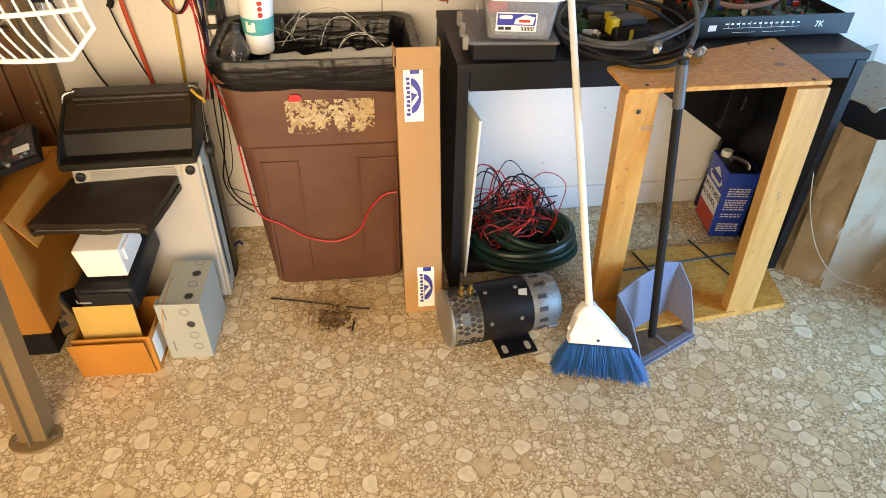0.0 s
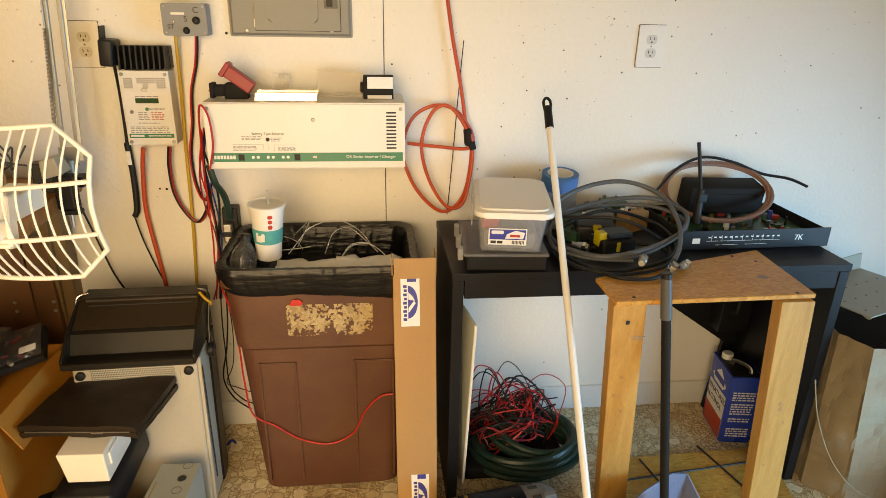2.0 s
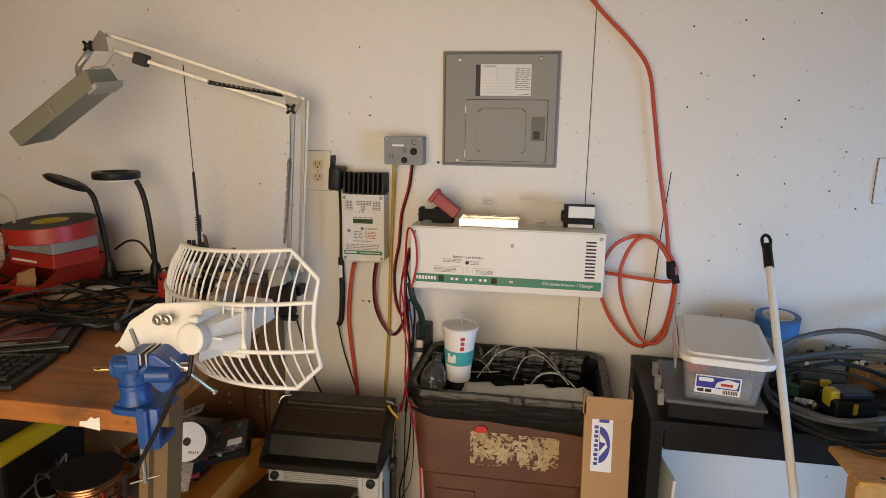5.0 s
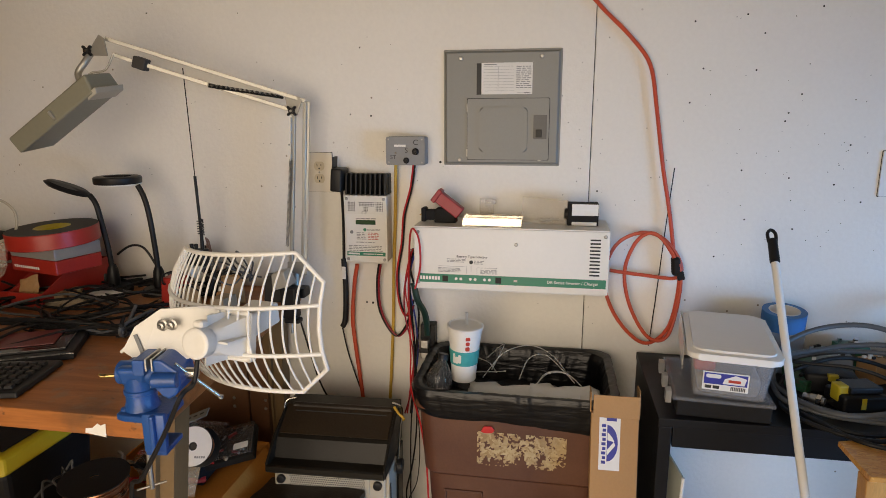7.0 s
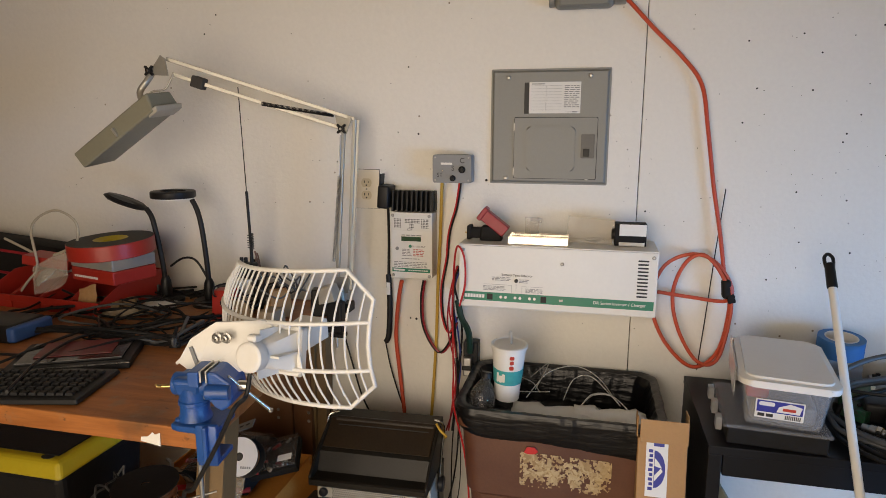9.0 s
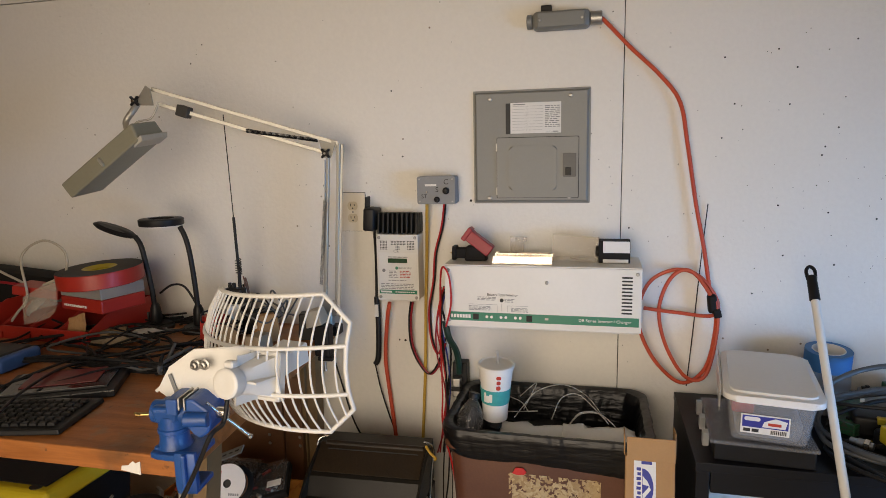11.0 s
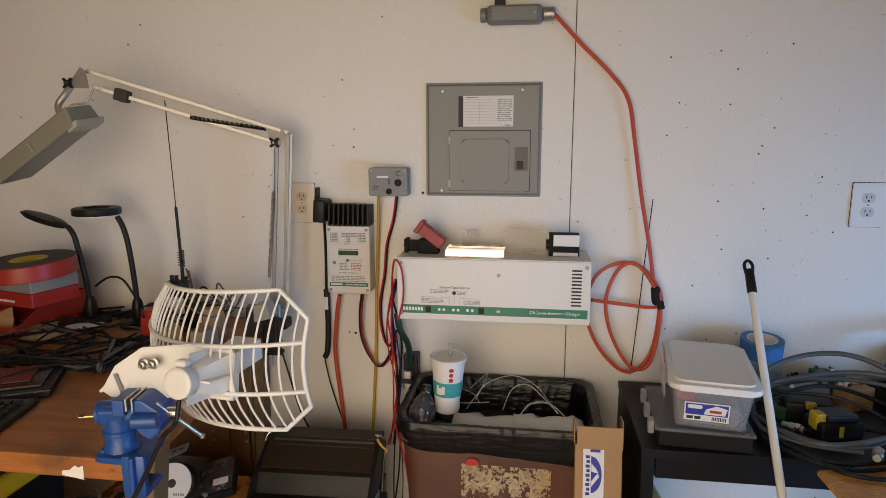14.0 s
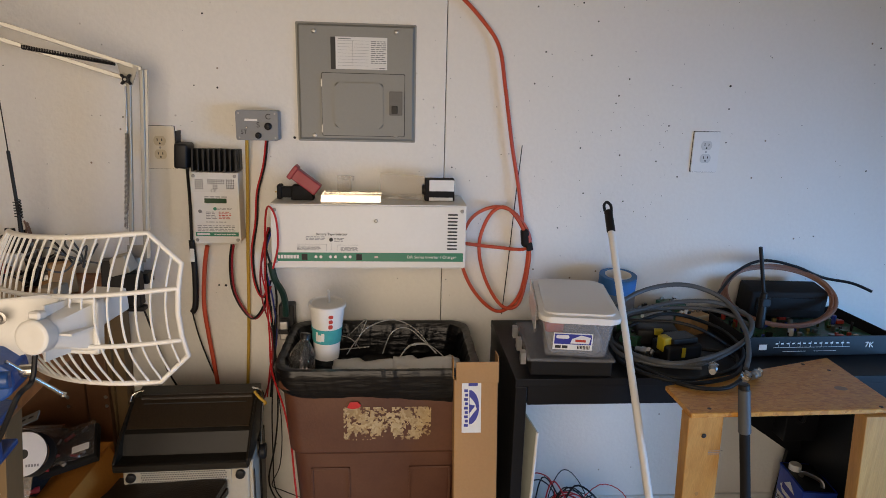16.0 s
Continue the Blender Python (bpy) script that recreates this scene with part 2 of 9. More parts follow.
M = {
    "wall": painted_wall(), "floor": pebble_vinyl(),
    # ceiling and plain wall paint darkened so these unseen surfaces bounce less light
    "ceiling": mat("ceiling_paint", (0.45, 0.43, 0.39), 0.8, var=0.05, bump=0.2),
    # brown of the unseen west wall, chosen to throw warm light
    "warm_bounce": mat("warm_bounce_brown", (0.46, 0.25, 0.10), 0.7, var=0.1, scale=3, bump=0.2),
    "case_brown": mat("brown_worn_leatherette", (0.045, 0.027, 0.012), 0.45, spec=0.3, var=0.2, scale=5, fine=120, bump=0.3, tint=(0.02, 0.013, 0.008)),
    "plaster": mat("plain_wall_paint", (0.36, 0.32, 0.26), 0.75, var=0.06, scale=2, bump=0.2),
    "ground": mat("dry_earth", (0.36, 0.30, 0.22), 0.95, var=0.15, scale=1, fine=40, bump=0.4),
    "baseboard": mat("baseboard_paint", (0.76, 0.76, 0.73), 0.5, var=0.05, bump=0.15),
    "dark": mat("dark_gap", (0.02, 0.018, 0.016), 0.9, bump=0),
    "panel_grey": mat("panel_grey_enamel", (0.20, 0.205, 0.195), 0.42, var=0.05, scale=4, fine=200, bump=0.05),
    "latch_grey": mat("dark_latch_plastic", (0.085, 0.085, 0.085), 0.45, var=0.08, bump=0.1),
    "box_grey": mat("grey_plastic", (0.23, 0.24, 0.255), 0.5, var=0.05, bump=0.1),
    "white_steel": mat("white_enamel", (0.74, 0.725, 0.68), 0.35, var=0.03, scale=6, bump=0.03),
    "ivory_dark": mat("ivory_socket", (0.66, 0.59, 0.45), 0.4, var=0.03, bump=0.02),
    "socket_grey": mat("white_socket_face", (0.60, 0.60, 0.58), 0.4, var=0.03, bump=0.02),
    "ivory": mat("ivory_plate", (0.80, 0.75, 0.66), 0.4, var=0.03, bump=0.02),
    "white_plastic": mat("white_plastic", (0.78, 0.77, 0.74), 0.38, var=0.03, bump=0.03),
    "green": mat("green_print", (0.012, 0.20, 0.115), 0.4, var=0.04, bump=0),
    "lcd": mat("green_display", (0.02, 0.07, 0.025), 0.15, var=0.1, bump=0),
    "black": mat("black_plastic", (0.012, 0.012, 0.013), 0.45, var=0.12, bump=0.1, spec=0.3),
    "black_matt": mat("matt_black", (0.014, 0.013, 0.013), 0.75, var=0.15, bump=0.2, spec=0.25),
    "black_wood": mat("black_laminate", (0.010, 0.010, 0.012), 0.42, var=0.15, scale=3, fine=60, bump=0.06, spec=0.25),
    "case_black": mat("worn_black_leatherette", (0.015, 0.012, 0.008), 0.42, spec=0.3, var=0.15, scale=4, fine=160, bump=0.12),
    "cloth_black": mat("black_vinyl_case", (0.026, 0.016, 0.009), 0.42, spec=0.4, var=0.15, scale=9, fine=220, bump=0.4),
    "beige": mat("beige_enamel", (0.46, 0.42, 0.34), 0.45, var=0.06, scale=5, bump=0.08),
    "chrome": mat("bright_steel", (0.62, 0.61, 0.58), 0.25, 1.0, var=0.06, bump=0.05),
    "zinc": mat("zinc_steel", (0.48, 0.47, 0.45), 0.42, 1.0, var=0.1, bump=0.1),
    "alu": mat("cast_aluminium", (0.5, 0.5, 0.49), 0.45, 0.9, var=0.1, bump=0.3),
    "cast_grey": mat("dull_cast_grey", (0.30, 0.30, 0.29), 0.55, 0.6, var=0.15, bump=0.4),
    "foil": mat("bright_tinted_foil", (0.82, 0.76, 0.68), 0.22, 1.0, var=0.05, scale=20, fine=40, bump=0.25),
    "brass": mat("brass", (0.62, 0.44, 0.17), 0.3, 1.0, var=0.1, bump=0.05),
    "copper": mat("copper_wire", (0.62, 0.30, 0.16), 0.3, 1.0, var=0.1, bump=0.1),
    "orange": mat("orange_cord_rubber", (0.62, 0.085, 0.035), 0.42, var=0.08, scale=8, bump=0.05),
    "red": mat("red_wire", (0.55, 0.02, 0.022), 0.4, var=0.06, bump=0),
    "redbox": mat("red_plastic", (0.42, 0.028, 0.018), 0.42, var=0.08, bump=0.06),
    "darkred": mat("dark_red_plastic", (0.33, 0.018, 0.03), 0.4, var=0.08, bump=0.05),
    "yellow": mat("yellow_wire", (0.58, 0.36, 0.05), 0.45, var=0.08, bump=0),
    "yellowlid": mat("yellow_plastic", (0.52, 0.40, 0.02), 0.45, var=0.06, bump=0.05),
    "blue_wire": mat("blue_wire", (0.03, 0.06, 0.35), 0.4, bump=0),
    "green_hose": mat("dark_green_hose", (0.012, 0.045, 0.035), 0.4, var=0.12, scale=9, bump=0.1),
    "grey_hose": mat("grey_hose_rubber", (0.095, 0.10, 0.105), 0.5, var=0.12, scale=9, bump=0.1),
    "vise": mat("blue_hammer_enamel", (0.014, 0.088, 0.34), 0.35, var=0.12, scale=7, fine=120, bump=0.15),
    "pan": mat("slate_blue_plastic", (0.145, 0.18, 0.29), 0.5, var=0.12, scale=7, bump=0.08, tint=(0.35, 0.3, 0.25)),
    "can": mat("blue_tin_paint", (0.012, 0.055, 0.42), 0.3, var=0.06, bump=0.02),
    "redprint": mat("red_print", (0.52, 0.05, 0.03), 0.35, var=0.05, bump=0),
    "paper": mat("white_paper", (0.80, 0.79, 0.76), 0.7, var=0.04, bump=0.05),
    "ink": mat("black_ink", (0.03, 0.03, 0.03), 0.6, bump=0),
    "greyink": mat("grey_ink", (0.30, 0.30, 0.30), 0.6, bump=0),
    "blueink": mat("blue_ink", (0.035, 0.045, 0.33), 0.5, bump=0),
    "tealink": mat("teal_ink", (0.05, 0.42, 0.42), 0.5, bump=0),
    "brown": mat("brown_bin_plastic", (0.096, 0.034, 0.020), 0.46, var=0.12, scale=7, fine=130, bump=0.12, tint=(0.21, 0.10, 0.055)),
    "liner": bag_film(),
    "patch": flakes("torn_sticker_remains", [(0.38, 0.27, 0.14), (0.47, 0.36, 0.20), (0.29, 0.19, 0.09), (0.42, 0.31, 0.17)], 0.8, 110),
    "card": mat("cardboard", (0.45, 0.25, 0.105), 0.85, var=0.06, scale=4, fine=150, bump=0.15),
    "card_pale": mat("pale_cardboard", (0.36, 0.28, 0.19), 0.85, var=0.08, scale=4, fine=150, bump=0.15),
    "card_orange": mat("orange_brown_carton", (0.56, 0.215, 0.03), 0.75, var=0.10, scale=5, fine=130, bump=0.15),
    "card_yellow": mat("yellow_carton", (0.56, 0.34, 0.08), 0.7, var=0.06, bump=0.1),
    "pine": wood("pine", (0.70, 0.38, 0.115), (0.57, 0.27, 0.065), "Z", 0.55),
    "bench": bench_wood(),
    "osb": flakes("strand_board", [(0.58, 0.26, 0.048), (0.64, 0.31, 0.065), (0.46, 0.18, 0.032), (0.68, 0.36, 0.09), (0.55, 0.24, 0.045)], 0.42, 75, (1, 2.8, 1)),
    "tan_steel": mat("tan_steel_leg", (0.22, 0.14, 0.065), 0.5, 0.0, var=0.1, scale=6, bump=0.1),
    "brown_steel": mat("brown_enamel_sheet", (0.20, 0.095, 0.045), 0.4, var=0.08, bump=0.06),
    "enclosure": mat("grey_green_enamel", (0.37, 0.385, 0.33), 0.45, var=0.05, scale=5, bump=0.05),
    "shade": mat("khaki_shade_enamel", (0.25, 0.24, 0.18), 0.4, var=0.06, bump=0.05),
    "lamp_arm": mat("silver_arm_paint", (0.42, 0.40, 0.35), 0.38, 0.5, var=0.06, bump=0.03),
    "blue_tape": mat("blue_tape", (0.035, 0.17, 0.42), 0.6, var=0.05, bump=0.1),
    "bristle": mat("blue_bristle", (0.025, 0.20, 0.55), 0.45, var=0.2, bump=0),
    "pcb": flakes("circuit_board", [(0.015, 0.09, 0.04), (0.02, 0.12, 0.055), (0.06, 0.07, 0.05), (0.015, 0.085, 0.05)], 0.4, 90),
    "wood_scrap": wood("scrap_wood", (0.45, 0.30, 0.15), (0.30, 0.18, 0.08), "X", 0.6),
    "dust": mat("dust_and_fluff", (0.20, 0.12, 0.06), 0.95, var=0.25, scale=40, fine=200, bump=0.6),
    "frost": mat("frosted_clear_plastic", (0.74, 0.74, 0.73), 0.32, var=0.04, bump=0.05, trans=0.75),
    "clear_grey": mat("clear_grey_tub", (0.50, 0.51, 0.54), 0.16, var=0.04, bump=0.05, alpha=0.24),
    "clear": mat("clear_plastic", (0.92, 0.92, 0.90), 0.08, var=0.01, bump=0.0, trans=0.96),
    "film": mat("thin_clear_film", (0.80, 0.72, 0.60), 0.12, var=0.04, bump=0.9, alpha=0.3),
    "glass": mat("dark_glass", (0.03, 0.03, 0.03), 0.06, bump=0),
    "tan_tape": mat("brown_grey_foam", (0.065, 0.06, 0.055), 0.8, bump=0.2),
    "brown_cable": mat("brown_coax", (0.26, 0.13, 0.09), 0.4, var=0.06, bump=0),
    "devblue": mat("blue_rubber", (0.03, 0.10, 0.32), 0.5, bump=0.08),
    "maroon": mat("maroon_board", (0.16, 0.012, 0.012), 0.4, var=0.1, bump=0.1),
}


# ---- mesh helpers ----
def part(name, bm, material, parent=None, label="", smooth=False):
    me = bpy.data.meshes.new(name)
    bmesh.ops.recalc_face_normals(bm, faces=bm.faces[:])
    for fa in bm.faces:
        fa.smooth = smooth
    bm.to_mesh(me)
    bm.free()
    me.materials.append(M[material])
    ob = new(name, me)
    if smooth:
        me.set_sharp_from_angle(angle=radians(38))
    if parent is not None:
        ob.parent = parent
    if label:
        ob["label"] = label
    return ob


def thing(name, label, category, m=None, group="", kind=""):
    ob = new(name)
    ob.empty_display_size = 0.02
    ob.matrix_world = m if m is not None else Matrix()
    return tagged(ob, label, category, group, kind)


def box(x0, x1, y0, y1, z0, z1, bev=0.0, seg=2, bm=None, m=None):
    own = bmesh.new()
    bmesh.ops.create_cube(own, size=1)
    for v in own.verts:
        v.co = Vector((x0 + (v.co.x + 0.5) * (x1 - x0), y0 + (v.co.y + 0.5) * (y1 - y0), z0 + (v.co.z + 0.5) * (z1 - z0)))
    if bev:
        bmesh.ops.bevel(own, geom=own.edges[:], offset=bev, segments=seg, affect="EDGES", profile=0.5)
    return join(bm, own, m)


def join(bm, own, m=None):
    """Adds own to bm (or returns it), moved by m."""
    if m is not None:
        bmesh.ops.transform(own, matrix=m, verts=own.verts[:])
    if bm is None:
        return own
    tmp = bpy.data.meshes.new("tmp")
    own.to_mesh(tmp)
    own.free()
    bm.from_mesh(tmp)
    bpy.data.meshes.remove(tmp)
    return bm


def frustum(b, t, z0, z1, bev=0.0, bm=None, m=None, open_top=False, thick=0.0):
    """A tapered box: b and t are (x0, x1, y0, y1) at z0 and z1."""
    own = bmesh.new()
    vs = []
    for (x0, x1, y0, y1), z in ((b, z0), (t, z1)):
        vs += [own.verts.new(c) for c in ((x0, y0, z), (x1, y0, z), (x1, y1, z), (x0, y1, z))]
    for i in range(4):
        own.faces.new((vs[i], vs[(i + 1) % 4], vs[4 + (i + 1) % 4], vs[4 + i]))
    own.faces.new(vs[3::-1])
    if not open_top:
        own.faces.new(vs[4:])
    if bev:
        bmesh.ops.bevel(own, geom=[e for e in own.edges if open_top is False or not e.is_boundary], offset=bev, segments=3, affect="EDGES", profile=0.5)
    if thick:
        bmesh.ops.recalc_face_normals(own, faces=own.faces[:])
        bmesh.ops.solidify(own, geom=own.faces[:], thickness=thick)
    return join(bm, own, m)


def lathe(profile, n=32, bm=None, m=None):
    """Turns (radius, z) pairs about z."""
    own = bmesh.new()
    rings = []
    for r, z in profile:
        rings.append([own.verts.new((max(r, 0.0002) * math.cos(2 * math.pi * i / n), max(r, 0.0002) * math.sin(2 * math.pi * i / n), z)) for i in range(n)])
    for a, b in zip(rings, rings[1:]):
        for i in range(n):
            own.faces.new((a[i], a[(i + 1) % n], b[(i + 1) % n], b[i]))
    if profile[0][0] < 0.001:
        own.faces.new(rings[0][::-1])
    if profile[-1][0] < 0.001:
        own.faces.new(rings[-1])
    return join(bm, own, m)


def rod(a, b, r, n=12, bm=None, r2=None):
    a, b = Vector(a), Vector(b)
    m = Matrix.Translation(a) @ (b - a).to_track_quat("Z", "Y").to_matrix().to_4x4()
    h = (b - a).length
    c = min(r * 0.2, 0.002)
    r2 = r if r2 is None else r2
    return lathe([(0, 0), (r - c, 0), (r, c), (r2, h - c), (r2 - c, h), (0, h)], n, bm, m)


def spline(pts, steps=6, closed=False):
    p = [Vector(q) for q in pts]
    out, n = [], len(p)
    for i in range(n if closed else n - 1):
        p0 = p[(i - 1) % n] if closed or i > 0 else p[0]
        p1, p2 = p[i], p[(i + 1) % n]
        p3 = p[(i + 2) % n] if closed or i + 2 < n else p[-1]
        for k in range(steps):
            t = k / steps
            out.append(0.5 * (2 * p1 + (p2 - p0) * t + (2 * p0 - 5 * p1 + 4 * p2 - p3) * t * t + (3 * p1 - p0 - 3 * p2 + p3) * t ** 3))
    if not closed:
        out.append(p[-1])
    return out


def sweep(pts, r, n=8, steps=6, closed=False, bm=None, flat=1.0):
    """A round cable along a smooth line."""
    line = spline(pts, steps, closed) if steps > 1 else [Vector(q) for q in pts]
    own = bmesh.new()
    rings, up = [], None
    for i, c in enumerate(line):
        a = line[i - 1] if i or closed else c
        b = line[(i + 1) % len(line)] if i + 1 < len(line) or closed else c
        d = (b - a).normalized() if (b - a).length > 1e-7 else Vector((0, 0, 1))
        if up is None:
            up = d.orthogonal().normalized()
        up = (up - d * up.dot(d)).normalized()
        s = d.cross(up)
        rings.append([own.verts.new(c + r * (math.cos(2 * math.pi * k / n) * up + flat * math.sin(2 * math.pi * k / n) * s)) for k in range(n)])
    pairs = list(zip(rings, rings[1:])) + ([(rings[-1], rings[0])] if closed else [])
    for a, b in pairs:
        for k in range(n):
            own.faces.new((a[k], a[(k + 1) % n], b[(k + 1) % n], b[k]))
    if not closed:
        own.faces.new(rings[0][::-1])
        own.faces.new(rings[-1])
    return join(bm, own)


def prism(outline, h, bm=None, m=None, bev=0.0):
    """A flat outline in x, y raised by h."""
    own = bmesh.new()
    lo = [own.verts.new((x, y, 0)) for x, y in outline]
    hi = [own.verts.new((x, y, h)) for x, y in outline]
    k = len(outline)
    for i in range(k):
        own.faces.new((lo[i], lo[(i + 1) % k], hi[(i + 1) % k], hi[i]))
    own.faces.new(lo[::-1])
    own.faces.new(hi)
    if bev:
        bmesh.ops.bevel(own, geom=own.edges[:], offset=bev, segments=2, affect="EDGES", profile=0.5)
    return join(bm, own, m)


def rounded(x0, x1, y0, y1, r, n=5):
    out = []
    for cx, cy, a0 in ((x1 - r, y1 - r, 0), (x0 + r, y1 - r, 90), (x0 + r, y0 + r, 180), (x1 - r, y0 + r, 270)):
        out += [(cx + r * math.cos(radians(a0 + 90 * i / n)), cy + r * math.sin(radians(a0 + 90 * i / n))) for i in range(n + 1)]
    return out


# maps a drawing in x, y onto a face that looks towards -y
FACE = Matrix(((1, 0, 0, 0), (0, 0, -1, 0), (0, 1, 0, 0), (0, 0, 0, 1)))


def letters(text, size, material, parent, m, name="lettering"):
    cu = bpy.data.curves.new("letters", "FONT")
    cu.body, cu.size, cu.align_x, cu.align_y, cu.extrude = text, size, "CENTER", "CENTER", 0.0004
    tmp = new("letters", cu)
    me = bpy.data.meshes.new_from_object(tmp.evaluated_get(bpy.context.evaluated_depsgraph_get()))
    bpy.data.objects.remove(tmp)
    bpy.data.curves.remove(cu)
    me.materials.clear()
    me.materials.append(M[material])
    ob = new(name, me)
    ob.parent = parent
    ob.matrix_local = m
    return ob


def bars(rows, material, parent, m, name="print"):
    """Unreadable lines of print as thin bars: (x0, x1, y0, y1) on a face."""
    bm = bmesh.new()
    for x0, x1, y0, y1 in rows:
        box(x0, x1, y0, y1, 0, 0.0005, bm=bm)
    ob = part(name, bm, material, parent)
    ob.matrix_local = m
    return ob


def lines_of_print(x0, x1, y0, y1, n, seed, fill=0.45):
    rng, out = random.Random(seed), []
    h = (y1 - y0) / n
    for i in range(n):
        x = x0
        while x < x1 - 0.004:
            w = min(rng.uniform(0.004, 0.016), x1 - x)
            out.append((x, x + w, y0 + i * h, y0 + (i + fill) * h))
            x += w + 0.003
        if not out:
            break
    return out


# ---- the room ----
XL, XR, YB, ZC = -2.7, 3.1, -2.7, 2.45
tagged(part("floor", box(XL, XR, YB, 0.0, -0.08, 0.0), "floor"), "sheet vinyl floor printed with cream and tan pebbles", "floor", kind="structure")
wall = part("wall_north", box(XL, XR, 0.012, 0.14, -0.08, ZC), "dark")
tagged(wall, "white painted board wall with dark seams", "wall", kind="structure")
for x0, x1, z0, z1 in ((XL, 0.4283, 0, 2.006), (0.4305, XR, 0, 2.006), (XL, 0.4283, 2.009, ZC), (0.4305, XR, 2.009, ZC)):
    part("board", box(x0, x1, 0.0, 0.012, z0, z1, 0.0012, 1), "wall", wall)
# out of view; coloured brown to bounce warm light onto the left side
tagged(part("wall_west", box(XL - 0.12, XL, YB, 0.14, -0.08, ZC), "warm_bounce"), "unseen brown side wall added to bounce warm light", "wall", kind="structure")
# out of view; the window opening is added for the blue fill
bm = bmesh.new()
for y0, y1, z0, z1 in ((YB, -2.5, -0.08, ZC), (-1.1, 0.14, -0.08, ZC), (-2.5, -1.1, -0.08, 0.3), (-2.5, -1.1, 1.2, ZC)):
    box(XR, XR + 0.12, y0, y1, z0, z1, bm=bm)
tagged(part("wall_east", bm, "plaster"), "unseen side wall with an opening added for the blue fill", "wall", kind="structure")
# out of view; set close behind the camera to steepen the light's falloff
bm = bmesh.new()
for x0, x1, z0, z1 in ((XL, -1.1, -0.08, ZC), (1.5, XR, -0.08, ZC), (-1.1, 1.5, 2.1, ZC)):
    box(x0, x1, YB - 0.14, YB, z0, z1, bm=bm)
tagged(part("wall_south", bm, "plaster"), "unseen painted wall with a wide open gateway", "wall", kind="structure")
# unseen ceiling, kept dull to hold back bounced light
tagged(part("ceiling", box(XL - 0.12, XR + 0.12, YB - 0.14, 0.14, ZC, ZC + 0.1), "ceiling"), "unseen garage ceiling in dulled paint", "ceiling", kind="structure")
tagged(part("ground", box(-60, 60, -80, YB - 0.14, -0.2, -0.09), "ground"), "dry bare earth outside the garage", "ground", kind="structure")
bm = box(XL, XR, -0.013, -0.0005, 0.0, 0.095, 0.003, 2)
tagged(part("baseboard", bm, "baseboard"), "white painted flat wooden baseboard", "baseboard", kind="structure")

# nail heads and small holes in the wall boards
bm, rng = bmesh.new(), random.Random(4)
for k in range(300):
    x, z = rng.uniform(-1.5, 2.2), rng.uniform(0.8, 2.1)
    if k % 3 == 0:
        x, z = rng.gauss(0.95, 0.25), rng.gauss(1.35, 0.18)
    if k < 18:
        x = rng.choice((0.400, 0.455)) + rng.uniform(-0.006, 0.006)
    r = rng.choice((0.0008, 0.0009, 0.0012, 0.0012, 0.0016, 0.0026))
    lathe([(0, 0), (r, 0), (r * 0.7, 0.001), (0, 0.0012)], 7, bm, pose(x, -0.0002, z, 90))
for x, z, r in ((1.291, 1.496, 0.0035), (-0.012, 1.318, 0.004), (-0.225, 1.455, 0.003), (-0.29, 1.46, 0.002), (-0.235, 0.865, 0.004), (-0.255, 0.866, 0.003)):
    lathe([(0, 0), (r, 0), (r * 0.7, 0.0015), (0, 0.002)], 9, bm, pose(x, -0.0002, z, 90))
tagged(part("nail_heads", bm, "dark", wall), kind="stuff")


# ---- fixed to the wall ----
def screw(x, y, z, r, parent, material="zinc"):
    bm = lathe([(0, 0), (r, 0), (r, r * 0.25), (r * 0.6, r * 0.55), (0, r * 0.6)], 12, None, pose(x, y, z, 90))
    box(x - r * 0.75, x + r * 0.75, y - r * 0.66, y - r * 0.5, z - r * 0.1, z + r * 0.1, bm=bm)
    return part("screw", bm, material, parent)


